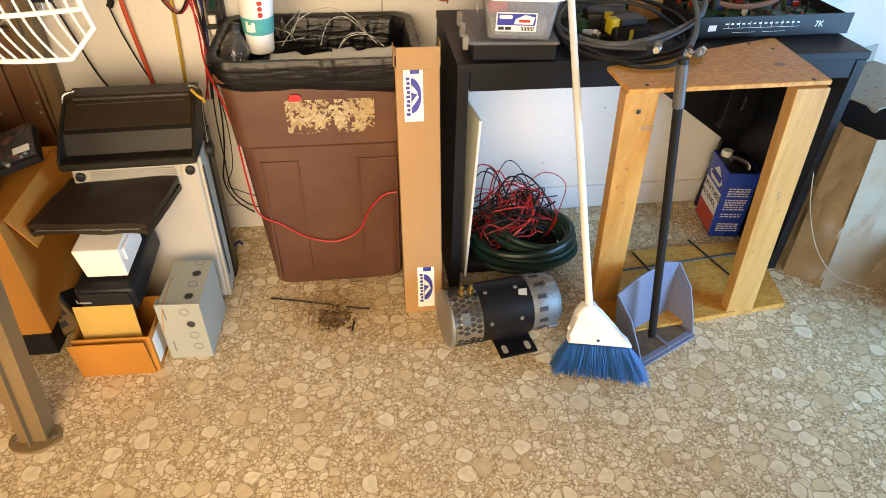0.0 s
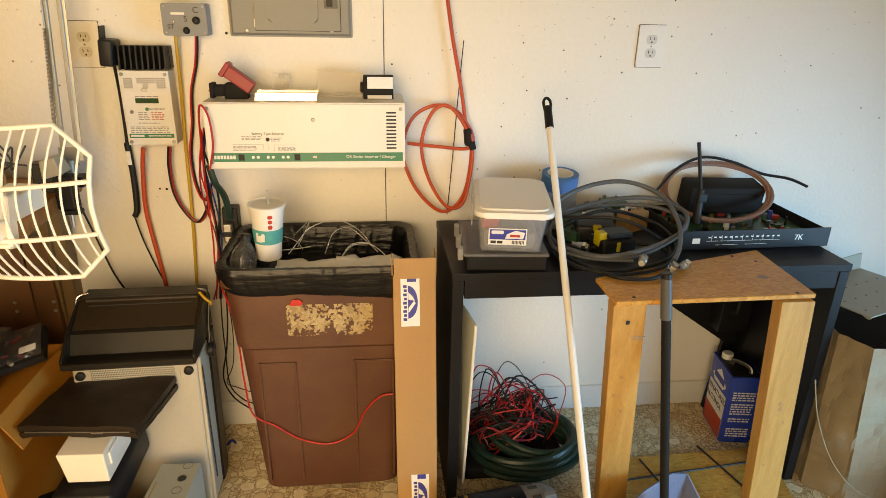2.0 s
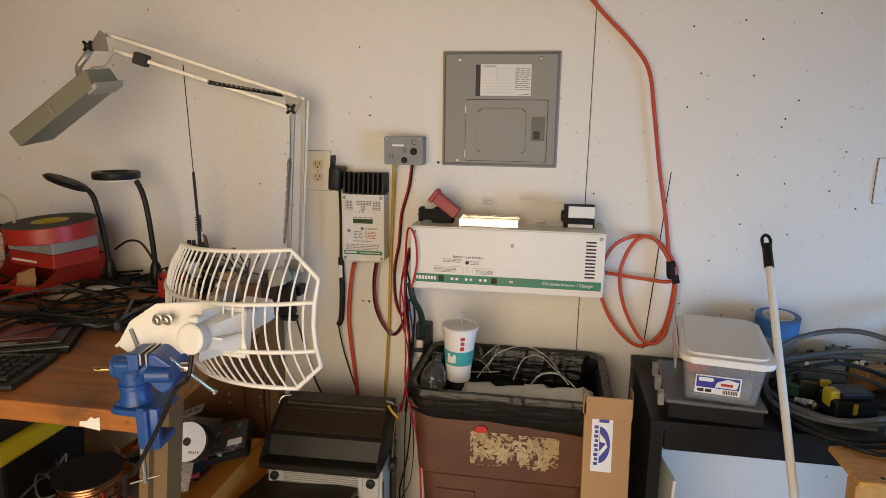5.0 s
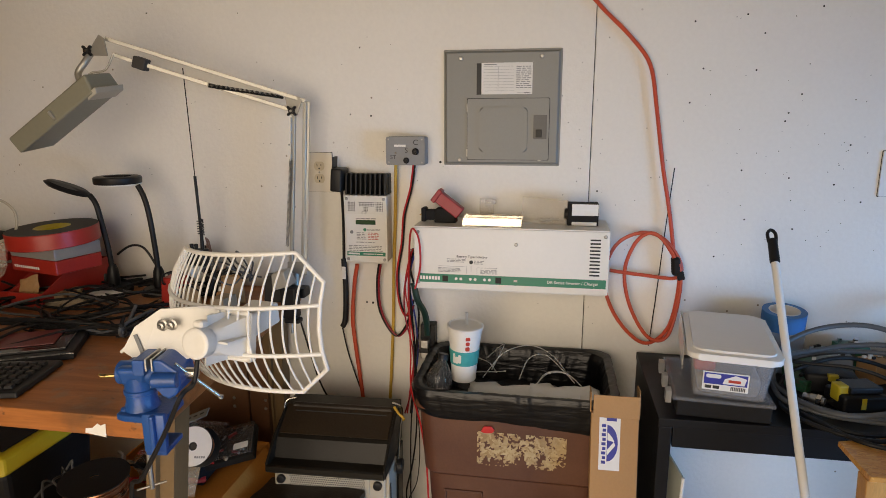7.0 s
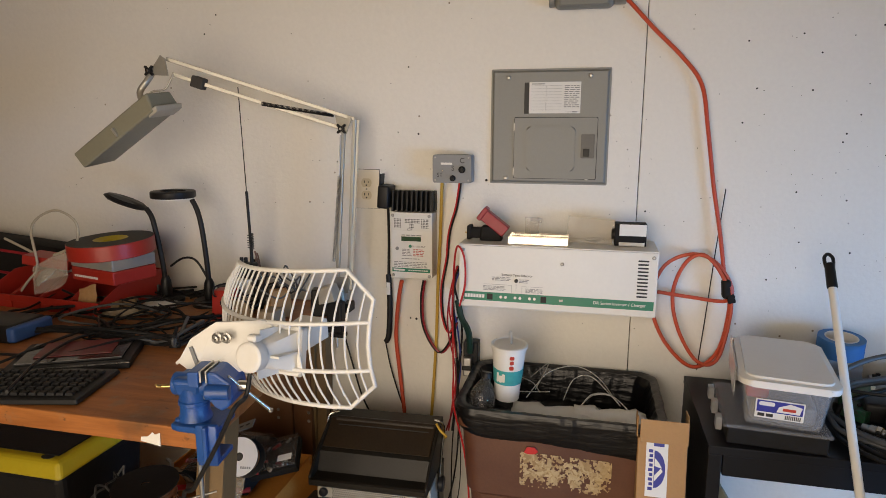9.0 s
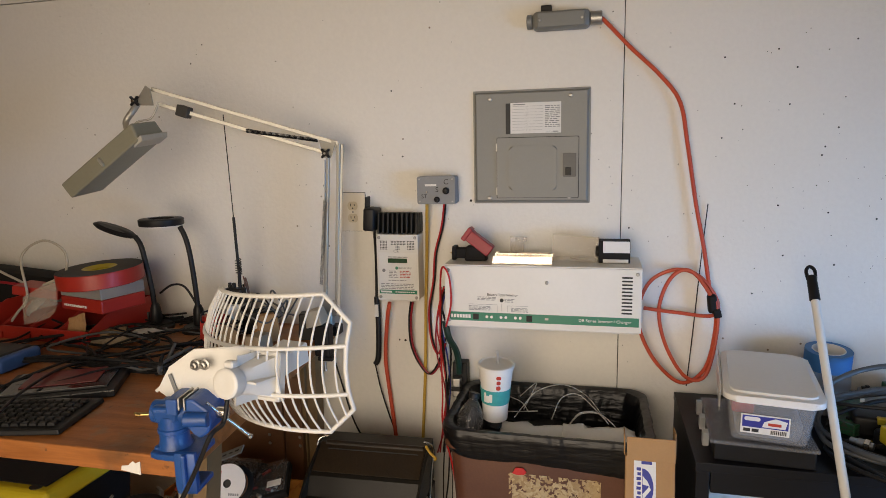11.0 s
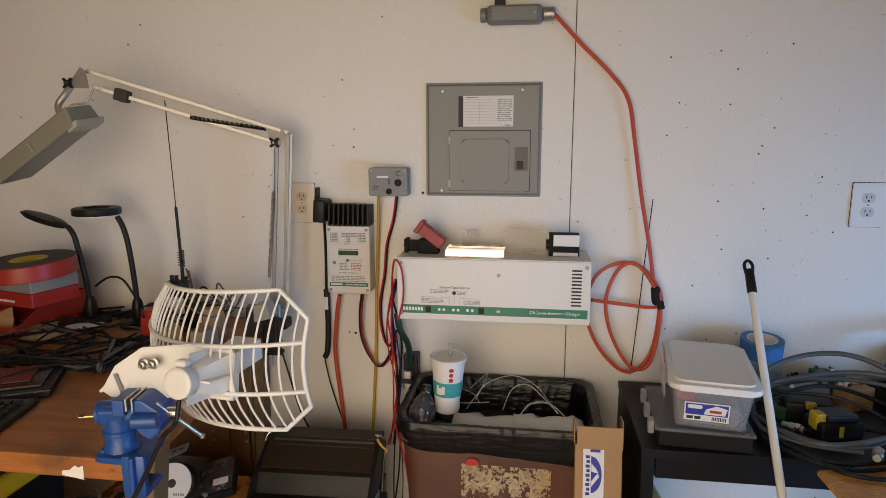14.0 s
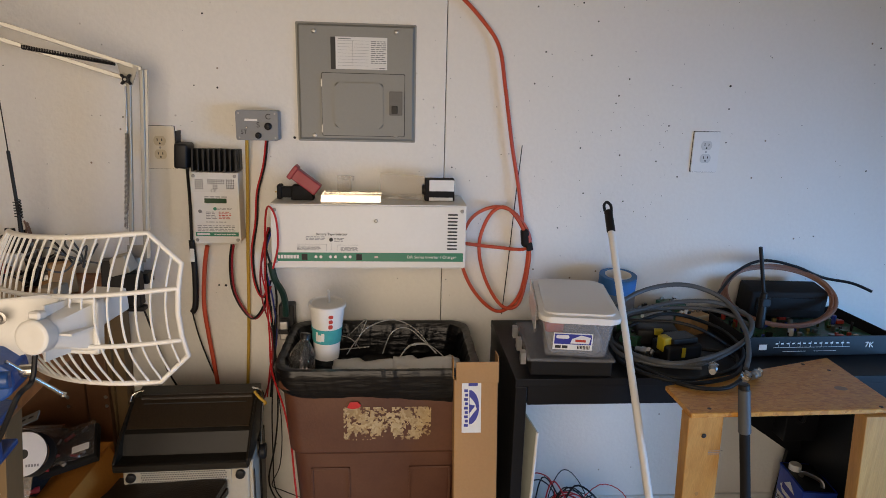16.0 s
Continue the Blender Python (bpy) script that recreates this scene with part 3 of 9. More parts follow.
def breaker_panel():
    t = thing("breaker_panel", "grey steel electrical breaker panel with closed door on the wall", "breaker panel", pose(0, 0, 1.31))
    w, h = 0.341, 0.331
    bm = prism(rounded(0, w, 0, h, 0.004), 0.004, None, FACE @ pose(0, 0, 0.0005))
    frustum((0.004, w - 0.004, 0.004, h - 0.004), (0.010, w - 0.010, 0.010, h - 0.010), 0.0045, 0.012, 0.001, bm, FACE)
    part("cover", bm, "panel_grey", t)
    d = part("door", prism(rounded(0.072, 0.308, 0.018, 0.193, 0.004), 0.006, None, FACE @ pose(0, 0, 0.0125), 0.0016), "panel_grey", t)
    # thin black sheet puts the shade of the gap round the door
    part("door_gap", prism(rounded(0.0705, 0.3095, 0.0165, 0.1945, 0.004), 0.0006, None, FACE @ pose(0, 0, 0.0122)), "black_matt", t)
    bm = prism(rounded(0.108, 0.247, 0.040, 0.168, 0.012), 0.006, None, FACE @ pose(0, 0, 0.0186), 0.0035)
    part("raised_field", bm, "panel_grey", d)
    bm = prism(rounded(0.264, 0.302, 0.078, 0.146, 0.003), 0.004, None, FACE @ pose(0, 0, 0.0186), 0.001)
    part("latch", bm, "latch_grey", d, "dark grey sliding latch")
    part("latch_tab", box(0.271, 0.288, -0.0265, -0.0228, 0.083, 0.105, 0.001), "black", t, "black latch tab")
    for z in (0.037, 0.166):
        part("hinge", box(0.069, 0.076, -0.018, -0.0125, z - 0.011, z + 0.011, 0.001), "zinc", t, "bright hinge pin")
    for x, z in ((0.052, 0.306), (0.284, 0.309), (0.048, 0.017), (0.283, 0.020)):
        screw(x, -0.0125, z, 0.006, t)
    lab = part("schedule_label", box(0.112, 0.258, -0.0132, -0.0122, 0.205, 0.293), "paper", t, "white printed schedule sticker")
    part("warning_strip", box(0.098, 0.1115, -0.0134, -0.0122, 0.204, 0.292), "ink", t, "black warning strip")
    rows = [(0.118, 0.205, 0.2145 + i * 0.0085, 0.215 + i * 0.0085) for i in range(9)] + [(0.160, 0.1606, 0.2145, 0.283)]
    rows += lines_of_print(0.212, 0.254, 0.222, 0.286, 12, 3) + [(0.216, 0.256, 0.209, 0.2095), (0.12, 0.155, 0.2865, 0.289), (0.235, 0.25, 0.2075, 0.2105)]
    bars(rows, "greyink", t, FACE @ pose(0, 0, 0.0133), "schedule_print")


breaker_panel()


def outlet(x, z, category_label, material):
    t = thing("outlet", category_label, "outlet", pose(x, 0, z), "wall outlets")
    w, h = 0.0415, 0.061
    # slightly larger dark sheet draws the plate's shadow line on the wall
    part("plate_gap", prism(rounded(-w - 0.0014, w + 0.0014, -h - 0.0014, h + 0.0014, 0.003), 0.0005, None, FACE @ pose(0, 0, 0.0002)), "dark", t, "dark sheet for the shadow gap round the plate")
    part("plate", prism(rounded(-w, w, -h, h, 0.003), 0.0055, None, FACE @ pose(0, 0, 0.0009), 0.0018), material, t)
    for s in (-0.0195, 0.0195):
        face = [(0.0172 * math.cos(a), max(-0.0138, min(0.0138, 0.0172 * math.sin(a))) + s) for a in [2 * math.pi * i / 28 for i in range(28)]]
        so = part("socket", prism(face, 0.0015, None, FACE @ pose(0, 0, 0.0061), 0.0004), "ivory_dark" if material == "ivory" else "socket_grey", t)
        bm = bmesh.new()
        for dx, hh in ((-0.0064, 0.0042), (0.0064, 0.0034)):
            box(dx - 0.0011, dx + 0.0011, -0.0083, -0.0072, s + 0.003 - hh, s + 0.003 + hh, bm=bm)
        lathe([(0, 0), (0.0026, 0), (0.0026, 0.001), (0, 0.001)], 10, bm, pose(0, -0.0072, s - 0.0075, 90))
        part("slots", bm, "ink", so)
    screw(0, -0.006, 0, 0.0032, t)
    return t


outlet(-0.395, 1.283, "ivory duplex outlet with a plain plate on the wall", "ivory")
outlet(1.236, 1.298, "white duplex outlet on the bare bluish wall", "white_plastic")


def switch_box():
    t = thing("switch_box", "small grey plastic box with hand-lettered switches on the wall", "switch box", pose(-0.166, 0, 1.312))
    part("body", box(0, 0.117, -0.050, -0.0005, 0, 0.083, 0.005, 3), "box_grey", t, smooth=True)
    part("lid", prism(rounded(0.0, 0.117, 0.0, 0.083, 0.006), 0.005, None, FACE @ pose(0, 0, 0.0505), 0.0015), "box_grey", t)
    for x, z in ((0.008, 0.008), (0.109, 0.008), (0.008, 0.075), (0.109, 0.075)):
        screw(x, -0.0557, z, 0.0028, t)
    for x, z, r in ((0.062, 0.014, 0.009), (0.090, 0.040, 0.0105)):
        bm = lathe([(0, 0), (r, 0), (r, 0.004), (r * 0.6, 0.006), (r * 0.55, 0.014), (0, 0.015)], 16, None, pose(x, -0.0557, z, 90))
        part("knob", bm, "black", t, "black rotary knob")
    part("tape_label", box(0.025, 0.060, -0.0563, -0.0556, 0.054, 0.060), "paper", t)
    part("pilot_lamp", lathe([(0, 0), (0.003, 0), (0.002, 0.003), (0, 0.0035)], 10, None, pose(0.030, -0.0557, 0.036, 90)), "chrome", t)
    for s, x, z, k in (("C", 0.090, 0.066, 0.022), ("S", 0.062, 0.043, 0.021), ("ST", 0.022, 0.023, 0.017)):
        letters(s, k, "ink", t, FACE @ pose(x, z, 0.0562))


switch_box()


def charge_controller():
    t = thing("charge_controller", "white solar charge controller with black heat sink fins", "charge controller", pose(-0.297, 0, 1.015))
    w, h = 0.133, 0.206
    part("housing", box(0.002, w - 0.002, -0.066, -0.0005, 0.002, h - 0.002, 0.002), "white_steel", t)
    part("front_plate", box(0, w, -0.071, -0.0665, 0, h, 0.0015), "white_steel", t)
    hs = part("heat_sink", box(0.000, w - 0.002, -0.030, -0.0005, h + 0.001, h + 0.062, 0.001), "black", t, "black finned heat sink")
    for i in range(9):
        x = 0.003 + i * (w - 0.012) / 8
        part("fin", frustum((x, x + 0.0055, -0.066, -0.031), (x, x + 0.0055, -0.056, -0.031), h + 0.001, h + 0.064, 0.0008), "black", hs)
    for x, z in ((0.009, 0.010), (w - 0.009, 0.010), (0.009, h - 0.010), (w - 0.009, h - 0.010)):
        screw(x, -0.0713, z, 0.005, t)
    bm = bmesh.new()
    for gx0, nx, ny in ((0.014, 5, 6), (0.108, 5, 6), (0.049, 10, 3)):
        for i in range(nx):
            for j in range(ny):
                lathe([(0, 0), (0.0017, 0), (0.0017, 0.0006), (0, 0.0006)], 8, bm, pose(gx0 + i * 0.0048 - (0.0072 if gx0 > 0.1 else 0), -0.0711, h - 0.021 - j * 0.0049, 90))
    for i in range(3):
        for j in range(3):
            lathe([(0, 0), (0.0017, 0), (0.0017, 0.0006), (0, 0.0006)], 8, bm, pose(0.0635 + i * 0.0048, -0.0711, h - 0.0357 - j * 0.0049, 90))
    part("vent_holes", bm, "ink", t)
    part("label_sheet", box(0.006, w - 0.006, -0.0717, -0.0711, 0.020, 0.150), "paper", t, "white printed instruction label")
    part("display", box(0.036, 0.098, -0.0724, -0.0717, 0.118, 0.132), "lcd", t, "dark green display")
    part("button", lathe([(0, 0), (0.005, 0), (0.0045, 0.002), (0, 0.0025)], 14, None, pose(0.064, -0.0717, 0.102, 90)), "green", t, "green button")
    part("dial", lathe([(0, 0), (0.0055, 0), (0.005, 0.002), (0, 0.0025)], 14, None, pose(0.022, -0.0717, 0.094, 90)), "greyink", t)
    st = part("stripe", box(0.006, w - 0.006, -0.0724, -0.0717, 0.021, 0.033), "green", t, "green logo stripe")
    bars([(0.010, 0.046, 0.0245, 0.0300)] + [(0.058 + i * 0.007, 0.0635 + i * 0.007, 0.0255, 0.0285) for i in range(9)], "paper", t, FACE @ pose(0, 0, 0.0725), "logo_bars")
    rows = lines_of_print(0.037, 0.1, 0.135, 0.141, 1, 5) + lines_of_print(0.038, 0.068, 0.072, 0.096, 5, 6) + lines_of_print(0.036, 0.1, 0.062, 0.067, 1, 8)
    rows += lines_of_print(0.012, 0.118, 0.036, 0.056, 4, 9) + lines_of_print(0.07, 0.112, 0.1, 0.106, 2, 12)
    bars(rows, "greyink", t, FACE @ pose(0, 0, 0.0719), "fine_print")
    bars(lines_of_print(0.074, 0.108, 0.072, 0.096, 5, 7), "redprint", t, FACE @ pose(0, 0, 0.0719), "red_print")
    letters("CE", 0.014, "greyink", t, FACE @ pose(0.063, 0.1535, 0.0712))


charge_controller()


def inverter():
    t = thing("inverter", "white steel power inverter with a green stripe on the wall", "inverter", pose(-0.058, 0, 0.972))
    w, h, d = 0.540, 0.176, 0.172
    part("chassis", box(0.004, w - 0.004, -d + 0.004, -0.0005, -0.004, h - 0.003, 0.002), "white_steel", t)
    part("front_cover", box(0, w, -d - 0.002, -d + 0.0035, 0, h, 0.0016), "white_steel", t)
    part("top_cover", box(0, w, -d - 0.002, -0.0015, h + 0.0005, h + 0.004, 0.0012), "white_steel", t)
    f = -d - 0.0023
    for x, z in ((0.012, 0.163), (0.012, 0.018), (0.289, 0.134), (w - 0.012, 0.163)):
        screw(x, f, z, 0.0052, t)
    part("stripe", box(0.014, w - 0.006, f - 0.0007, f, 0.018, 0.043), "green", t, "green control stripe")
    bars([(0.017 + i * 0.0085, 0.0235 + i * 0.0085, 0.026, 0.036) for i in range(7)], "paper", t, FACE @ pose(0, 0, -f + 0.0008), "logo_bars")
    letters("DR Series Inverter / Charger", 0.0118, "paper", t, FACE @ pose(0.445, 0.031, -f + 0.0008))
    for i, x in enumerate((0.082, 0.233)):
        part("socket", box(x, x + 0.016, f - 0.0017, f - 0.0008, 0.022, 0.039, 0.0003), "black", t)
    for i in range(9):
        part("indicator", lathe([(0, 0), (0.0042, 0), (0.0042, 0.001), (0, 0.0012)], 12, None, pose(0.108 + i * 0.0135, f - 0.0008, 0.031, 90)), "paper" if i % 3 else "green", t)
    part("selector_knob", lathe([(0, 0), (0.0055, 0), (0.005, 0.004), (0, 0.0045)], 14, None, pose(0.164, f, 0.080, 90)), "ink", t, "black selector knob")
    letters("Battery Type Selector", 0.0098, "ink", t, FACE @ pose(0.166, 0.0955, -f + 0.0002))
    rows = lines_of_print(0.095, 0.150, 0.079, 0.091, 3, 21) + lines_of_print(0.172, 0.200, 0.075, 0.087, 3, 22) + lines_of_print(0.07, 0.135, 0.050, 0.064, 4, 23)
    rows += lines_of_print(0.19, 0.238, 0.048, 0.061, 4, 24) + [(0.07, 0.151, 0.0665, 0.0671), (0.1635, 0.1643, 0.05, 0.071), (0.18, 0.238, 0.0645, 0.0651), (0.18, 0.1806, 0.047, 0.065), (0.151, 0.1516, 0.046, 0.067)]
    bars(rows, "greyink", t, FACE @ pose(0, 0, -f + 0.0002), "fine_print")
    for i in range(11):
        part("vent_slot", prism(rounded(0.488, 0.516, 0.053 + i * 0.0098, 0.0575 + i * 0.0098, 0.002, 3), 0.0006, None, FACE @ pose(0, 0, -f + 0.0001)), "ink", t)
    part("jack", box(0.284, 0.294, f - 0.0018, f - 0.0008, 0.028, 0.034), "alu", t)


inverter()
ITOP = 0.972 + 0.1805


def conduit_body():
    t = thing("conduit_body", "grey cast conduit fitting with a cord on the wall", "conduit fitting", pose(0.262, 0, 1.822))
    bm = box(-0.085, 0.075, -0.048, -0.0005, -0.026, 0.026, 0.016, 4)
    part("body", bm, "panel_grey", t, smooth=True)
    part("cover", box(-0.070, 0.060, -0.0515, -0.0475, -0.020, 0.020, 0.003), "panel_grey", t)
    for x in (-0.062, 0.052):
        screw(x, -0.0517, 0, 0.004, t)
    part("hub", rod((0.074, -0.026, 0), (0.106, -0.026, 0), 0.019, 20), "alu", t, smooth=True)
    part("gland", rod((-0.1, -0.026, 0), (-0.084, -0.026, 0), 0.02, 20), "panel_grey", t, smooth=True)
    part("latch", box(-0.062, -0.032, -0.02, -0.001, 0.027, 0.045, 0.002), "black", t)


conduit_body()


def cable(name, label, pts, r, material, category="cable", n=8, steps=7, group="", closed=False):
    return tagged(part(name, sweep(pts, r, n, steps, closed), material, smooth=True), label, category, group)


cable("extension_cord", "thick orange cord hanging from a wall fitting", [
    (0.365, -0.026, 1.822), (0.392, -0.026, 1.795), (0.449, -0.022, 1.735), (0.524, -0.02, 1.662), (0.578, -0.02, 1.588), (0.602, -0.02, 1.471), (0.629, -0.02, 1.312),
    (0.655, -0.022, 1.184), (0.673, -0.03, 1.071)], 0.0056, "orange", "cord")
cable("extension_cord", "orange cord coiled in loops and taped together beside the inverter", [
    (0.496, -0.06, 1.016), (0.589, -0.04, 1.001), (0.684, -0.035, 0.995), (0.693, -0.035, 1.04), (0.643, -0.035, 1.108), (0.577, -0.035, 1.124), (0.509, -0.035, 1.083),
    (0.482, -0.035, 0.981), (0.523, -0.035, 0.867), (0.604, -0.035, 0.792), (0.669, -0.035, 0.838), (0.692, -0.035, 0.957), (0.68, -0.045, 1.042),
    (0.621, -0.048, 1.123), (0.569, -0.048, 1.105), (0.538, -0.048, 1.013), (0.56, -0.048, 0.904), (0.617, -0.048, 0.814), (0.671, -0.048, 0.826), (0.695, -0.048, 0.962), (0.686, -0.05, 1.041)], 0.0054, "orange", "cord")
c = Vector((0.68, -0.04, 1.031))
bm = box(-0.012, 0.012, -0.016, 0.016, -0.027, 0.027, 0.008, 3, None, pose(c.x, c.y, c.z, 0, -6, 0))
box(-0.004, 0.016, -0.018, -0.006, -0.04, -0.015, 0.003, 2, bm, pose(c.x, c.y, c.z, 0, -14, 0))
tagged(part("cord_tape", bm, "black_matt", smooth=True), "black tape wrapped round the orange cord loops", "tape")
cable("thin_wire", "thin black wire hanging down the wall behind the orange cord", [(0.663, -0.006, 1.308), (0.649, -0.006, 1.12), (0.638, -0.006, 0.951), (0.625, -0.006, 0.772)], 0.0015, "black")

# cables under the controller, the switch box and the inverter
cable("cable", "yellow cable hanging from the grey switch box", [(-0.143, -0.03, 1.312), (-0.153, -0.012, 1.137), (-0.16, -0.012, 0.991), (-0.166, -0.012, 0.804), (-0.175, -0.012, 0.648), (-0.184, -0.012, 0.508)], 0.005, "yellow")
for dx, m in ((0, "red"), (0.005, "black")):
    cable("cable", "twisted red and black pair from the switch box", [Vector(q) + Vector((dx + 0.003 * (i % 2), 0.003 * (i % 2), 0)) for i, q in enumerate(((-0.089, -0.03, 1.313), (-0.107, -0.014, 1.237), (-0.126, -0.012, 1.156), (-0.138, -0.012, 1.066), (-0.15, -0.012, 0.974), (-0.15, -0.012, 0.88), (-0.12, -0.03, 0.836), (-0.096, -0.05, 0.895)))], 0.0028, m)
cable("cable", "thick red cable from the charge controller", [(-0.271, -0.04, 0.999), (-0.287, -0.025, 0.931), (-0.299, -0.018, 0.814), (-0.293, -0.015, 0.717), (-0.281, -0.012, 0.598), (-0.271, -0.012, 0.494)], 0.0066, "orange")
for dx, m in ((0, "black"), (0.006, "darkred")):
    cable("cable", "dark pair looping from the charge controller", [Vector(q) + Vector((dx, 0.002, 0.004 * (i % 2))) for i, q in enumerate(((-0.201, -0.04, 1.003), (-0.212, -0.03, 0.937), (-0.21, -0.025, 0.861), (-0.187, -0.02, 0.793), (-0.153, -0.02, 0.763), (-0.118, -0.03, 0.804), (-0.096, -0.05, 0.877)))], 0.0034, m)


def adapter():
    t = thing("power_adapter", "black power adapter plugged in beside the controller with its cord", "power adapter")
    c = Vector((-0.315, -0.045, 1.267))
    part("body", box(-0.020, 0.016, -0.035, 0.035, -0.036, 0.034, 0.006, 3, None, pose(c.x, c.y, c.z, 0, 4, 0)), "black", t, smooth=True)
    part("bracket", box(-0.024, -0.020, -0.01, 0.03, -0.03, 0.066, 0.001, 1, None, pose(c.x, c.y, c.z, 0, 4, 0)), "black", t)
    part("cord", sweep([(-0.313, -0.04, 1.228), (-0.319, -0.018, 1.131), (-0.323, -0.015, 1.001)], 0.0045, 8), "black", t, smooth=True)
    part("sleeve", sweep([(-0.322, -0.018, 1.011), (-0.319, -0.018, 0.908), (-0.324, -0.018, 0.812), (-0.334, -0.018, 0.785)], 0.009, 10), "black", t, smooth=True)
    part("tag", box(-0.006, 0.006, -0.0012, 0, -0.02, 0.02, 0, 1, None, Matrix.Translation((-0.319, -0.03, 0.968))), "paper", t, "small white tag")
    part("tail", sweep([(-0.336, -0.018, 0.788), (-0.322, -0.014, 0.704), (-0.298, -0.012, 0.616), (-0.273, -0.012, 0.543)], 0.0024, 8), "black", t, smooth=True)


adapter()
# the bundle on the inverter's left end
bundle = (("black", 0, 0.0042), ("blue_wire", 0.006, 0.0026), ("red", -0.006, 0.0024), ("black", 0.011, 0.0034), ("darkred", -0.010, 0.0024))
for m, dx, r in bundle:
    pts = [(-0.08, -0.09, 1.067), (-0.094, -0.075, 1.01), (-0.1, -0.06, 0.934), (-0.097, -0.045, 0.838), (-0.09, -0.045, 0.726), (-0.093, -0.05, 0.614), (-0.103, -0.05, 0.515)]
    cable("cable", "dark cable in the bundle beside the inverter", [Vector(q) + Vector((dx * (1 + 1.1 * math.sin(i * 1.7 + dx * 300)), 0.6 * dx, 0)) for i, q in enumerate(pts)], r, m, group="inverter cables")
cable("cable", "red wire looping over the end of the inverter", [(-0.054, -0.185, 0.971), (-0.037, -0.19, 1.04), (-0.04, -0.19, 1.114), (-0.058, -0.185, 1.146), (-0.075, -0.15, 1.113), (-0.091, -0.1, 1.016), (-0.101, -0.07, 0.901)], 0.0028, "red")
cable("cable", "heavy dark green cable running down to the plug box", [(-0.077, -0.1, 0.964), (-0.066, -0.1, 0.912), (-0.051, -0.08, 0.871), (-0.046, -0.065, 0.83), (-0.047, -0.055, 0.786)], 0.010, "green_hose")
t = thing("plug_box", "dark wall socket with a plug below the inverter", "socket box")
x, y, z = (-0.046, -0.02, 0.763)
part("box", box(x - 0.024, x + 0.022, -0.045, -0.0005, z - 0.055, z + 0.052, 0.003), "black", t)
part("plug", box(x - 0.019, x + 0.007, -0.075, -0.0455, z - 0.050, z + 0.010, 0.004), "zinc", t, "grey metal plug")
part("clamp", box(x - 0.021, x + 0.009, -0.082, -0.0755, z - 0.028, z - 0.014, 0.002), "black", t)
# the long red lead that runs across the bin
cable("cable", "long thin red lead draped across the front of the bin", [(-0.095, -0.09, 0.907), (-0.091, -0.1, 0.802), (-0.085, -0.12, 0.738), (-0.071, -0.18, 0.664), (-0.027, -0.25, 0.577), (-0.002, -0.3, 0.497), (0.015, -0.352, 0.398), (0.031, -0.362, 0.292), (0.093, -0.362, 0.246),
      (0.161, -0.362, 0.195), (0.245, -0.362, 0.173), (0.316, -0.362, 0.208), (0.354, -0.362, 0.285), (0.398, -0.366, 0.335), (0.436, -0.372, 0.346)], 0.0026, "red")
for k in range(3):
    cable("cable", "thin black cable hanging between the bin and the old case", [Vector(q) + Vector((0.006 * k + 0.012 * math.sin(k * 2.1 + i * (0.9 + 0.3 * k)), 0, 0.03 * k * math.sin(i + k))) for i, q in enumerate(((-0.089, -0.06, 0.765), (-0.086, -0.08, 0.642), (-0.086, -0.1, 0.49), (-0.094, -0.1, 0.365), (-0.108, -0.09, 0.245), (-0.081, -0.07, 0.153), (-0.036, -0.05, 0.089)))], 0.0026 - 0.0005 * k, "black", group="loose black cables")
cable("cable", "black lead hanging on the wall behind the grid antenna", [(-0.495, -0.02, 0.859), (-0.454, -0.02, 0.705), (-0.421, -0.02, 0.588), (-0.382, -0.02, 0.51)], 0.003, "black")
cable("cable", "black lead hanging on the wall behind the grid antenna", [(-0.572, -0.02, 0.931), (-0.548, -0.02, 0.736), (-0.543, -0.02, 0.575), (-0.535, -0.02, 0.483)], 0.003, "black")


# ---- on top of the inverter ----
def plug_pair():
    t = thing("battery_plug", "dark grey connector with a red angled plug on the inverter", "connector", Matrix.Translation((-0.03, -0.10, ITOP)))
    bm = frustum((0.020, 0.085, -0.02, 0.02), (0.024, 0.075, -0.017, 0.017), 0.0, 0.042, 0.004)
    part("body", bm, "black_matt", t, smooth=True)
    part("neck", box(-0.008, 0.024, -0.015, 0.015, 0.006, 0.036, 0.004), "black_matt", t)
    part("mouth", box(-0.018, -0.005, -0.019, 0.019, 0.002, 0.042, 0.003), "black_matt", t)
    part("tip", rod((-0.026, 0, 0.02), (-0.016, 0, 0.02), 0.002), "brass", t)
    bm = box(-0.042, 0.042, -0.017, 0.017, -0.017, 0.017, 0.003, 2, None, pose(0.062, -0.004, 0.052, 0, 37, 0))
    box(-0.050, -0.036, -0.021, 0.021, -0.021, 0.021, 0.003, 2, bm, pose(0.062, -0.004, 0.052, 0, 37, 0))
    part("red_plug", bm, "darkred", t, "dark red plug")


plug_pair()
bm = bmesh.new()
for i in range(24):
    a0, a1 = i / 24, (i + 1) / 24
    z = lambda a: 0.008 + 0.026 * abs(math.sin(a * 7.5)) * (0.6 + 0.4 * a)
    box(0.0, 0.165, 0.075 * a0 - 0.02, 0.075 * a1 - 0.02, 0.001, z((a0 + a1) / 2), 0.0, 1, bm)
bmesh.ops.remove_doubles(bm, verts=bm.verts[:], dist=0.0003)
ob = part("foil_packet", bm, "foil", None, smooth=True)
ob.matrix_world = pose(0.078, -0.135, ITOP, 0, 0, -1) @ Matrix.Diagonal((1, 1, 0.75, 1))
tagged(ob, "shiny gold-tinted foil packet lying on the inverter", "packet")
bm = box(0, 0.042, -0.003, 0.003, 0, 0.060, 0.002)
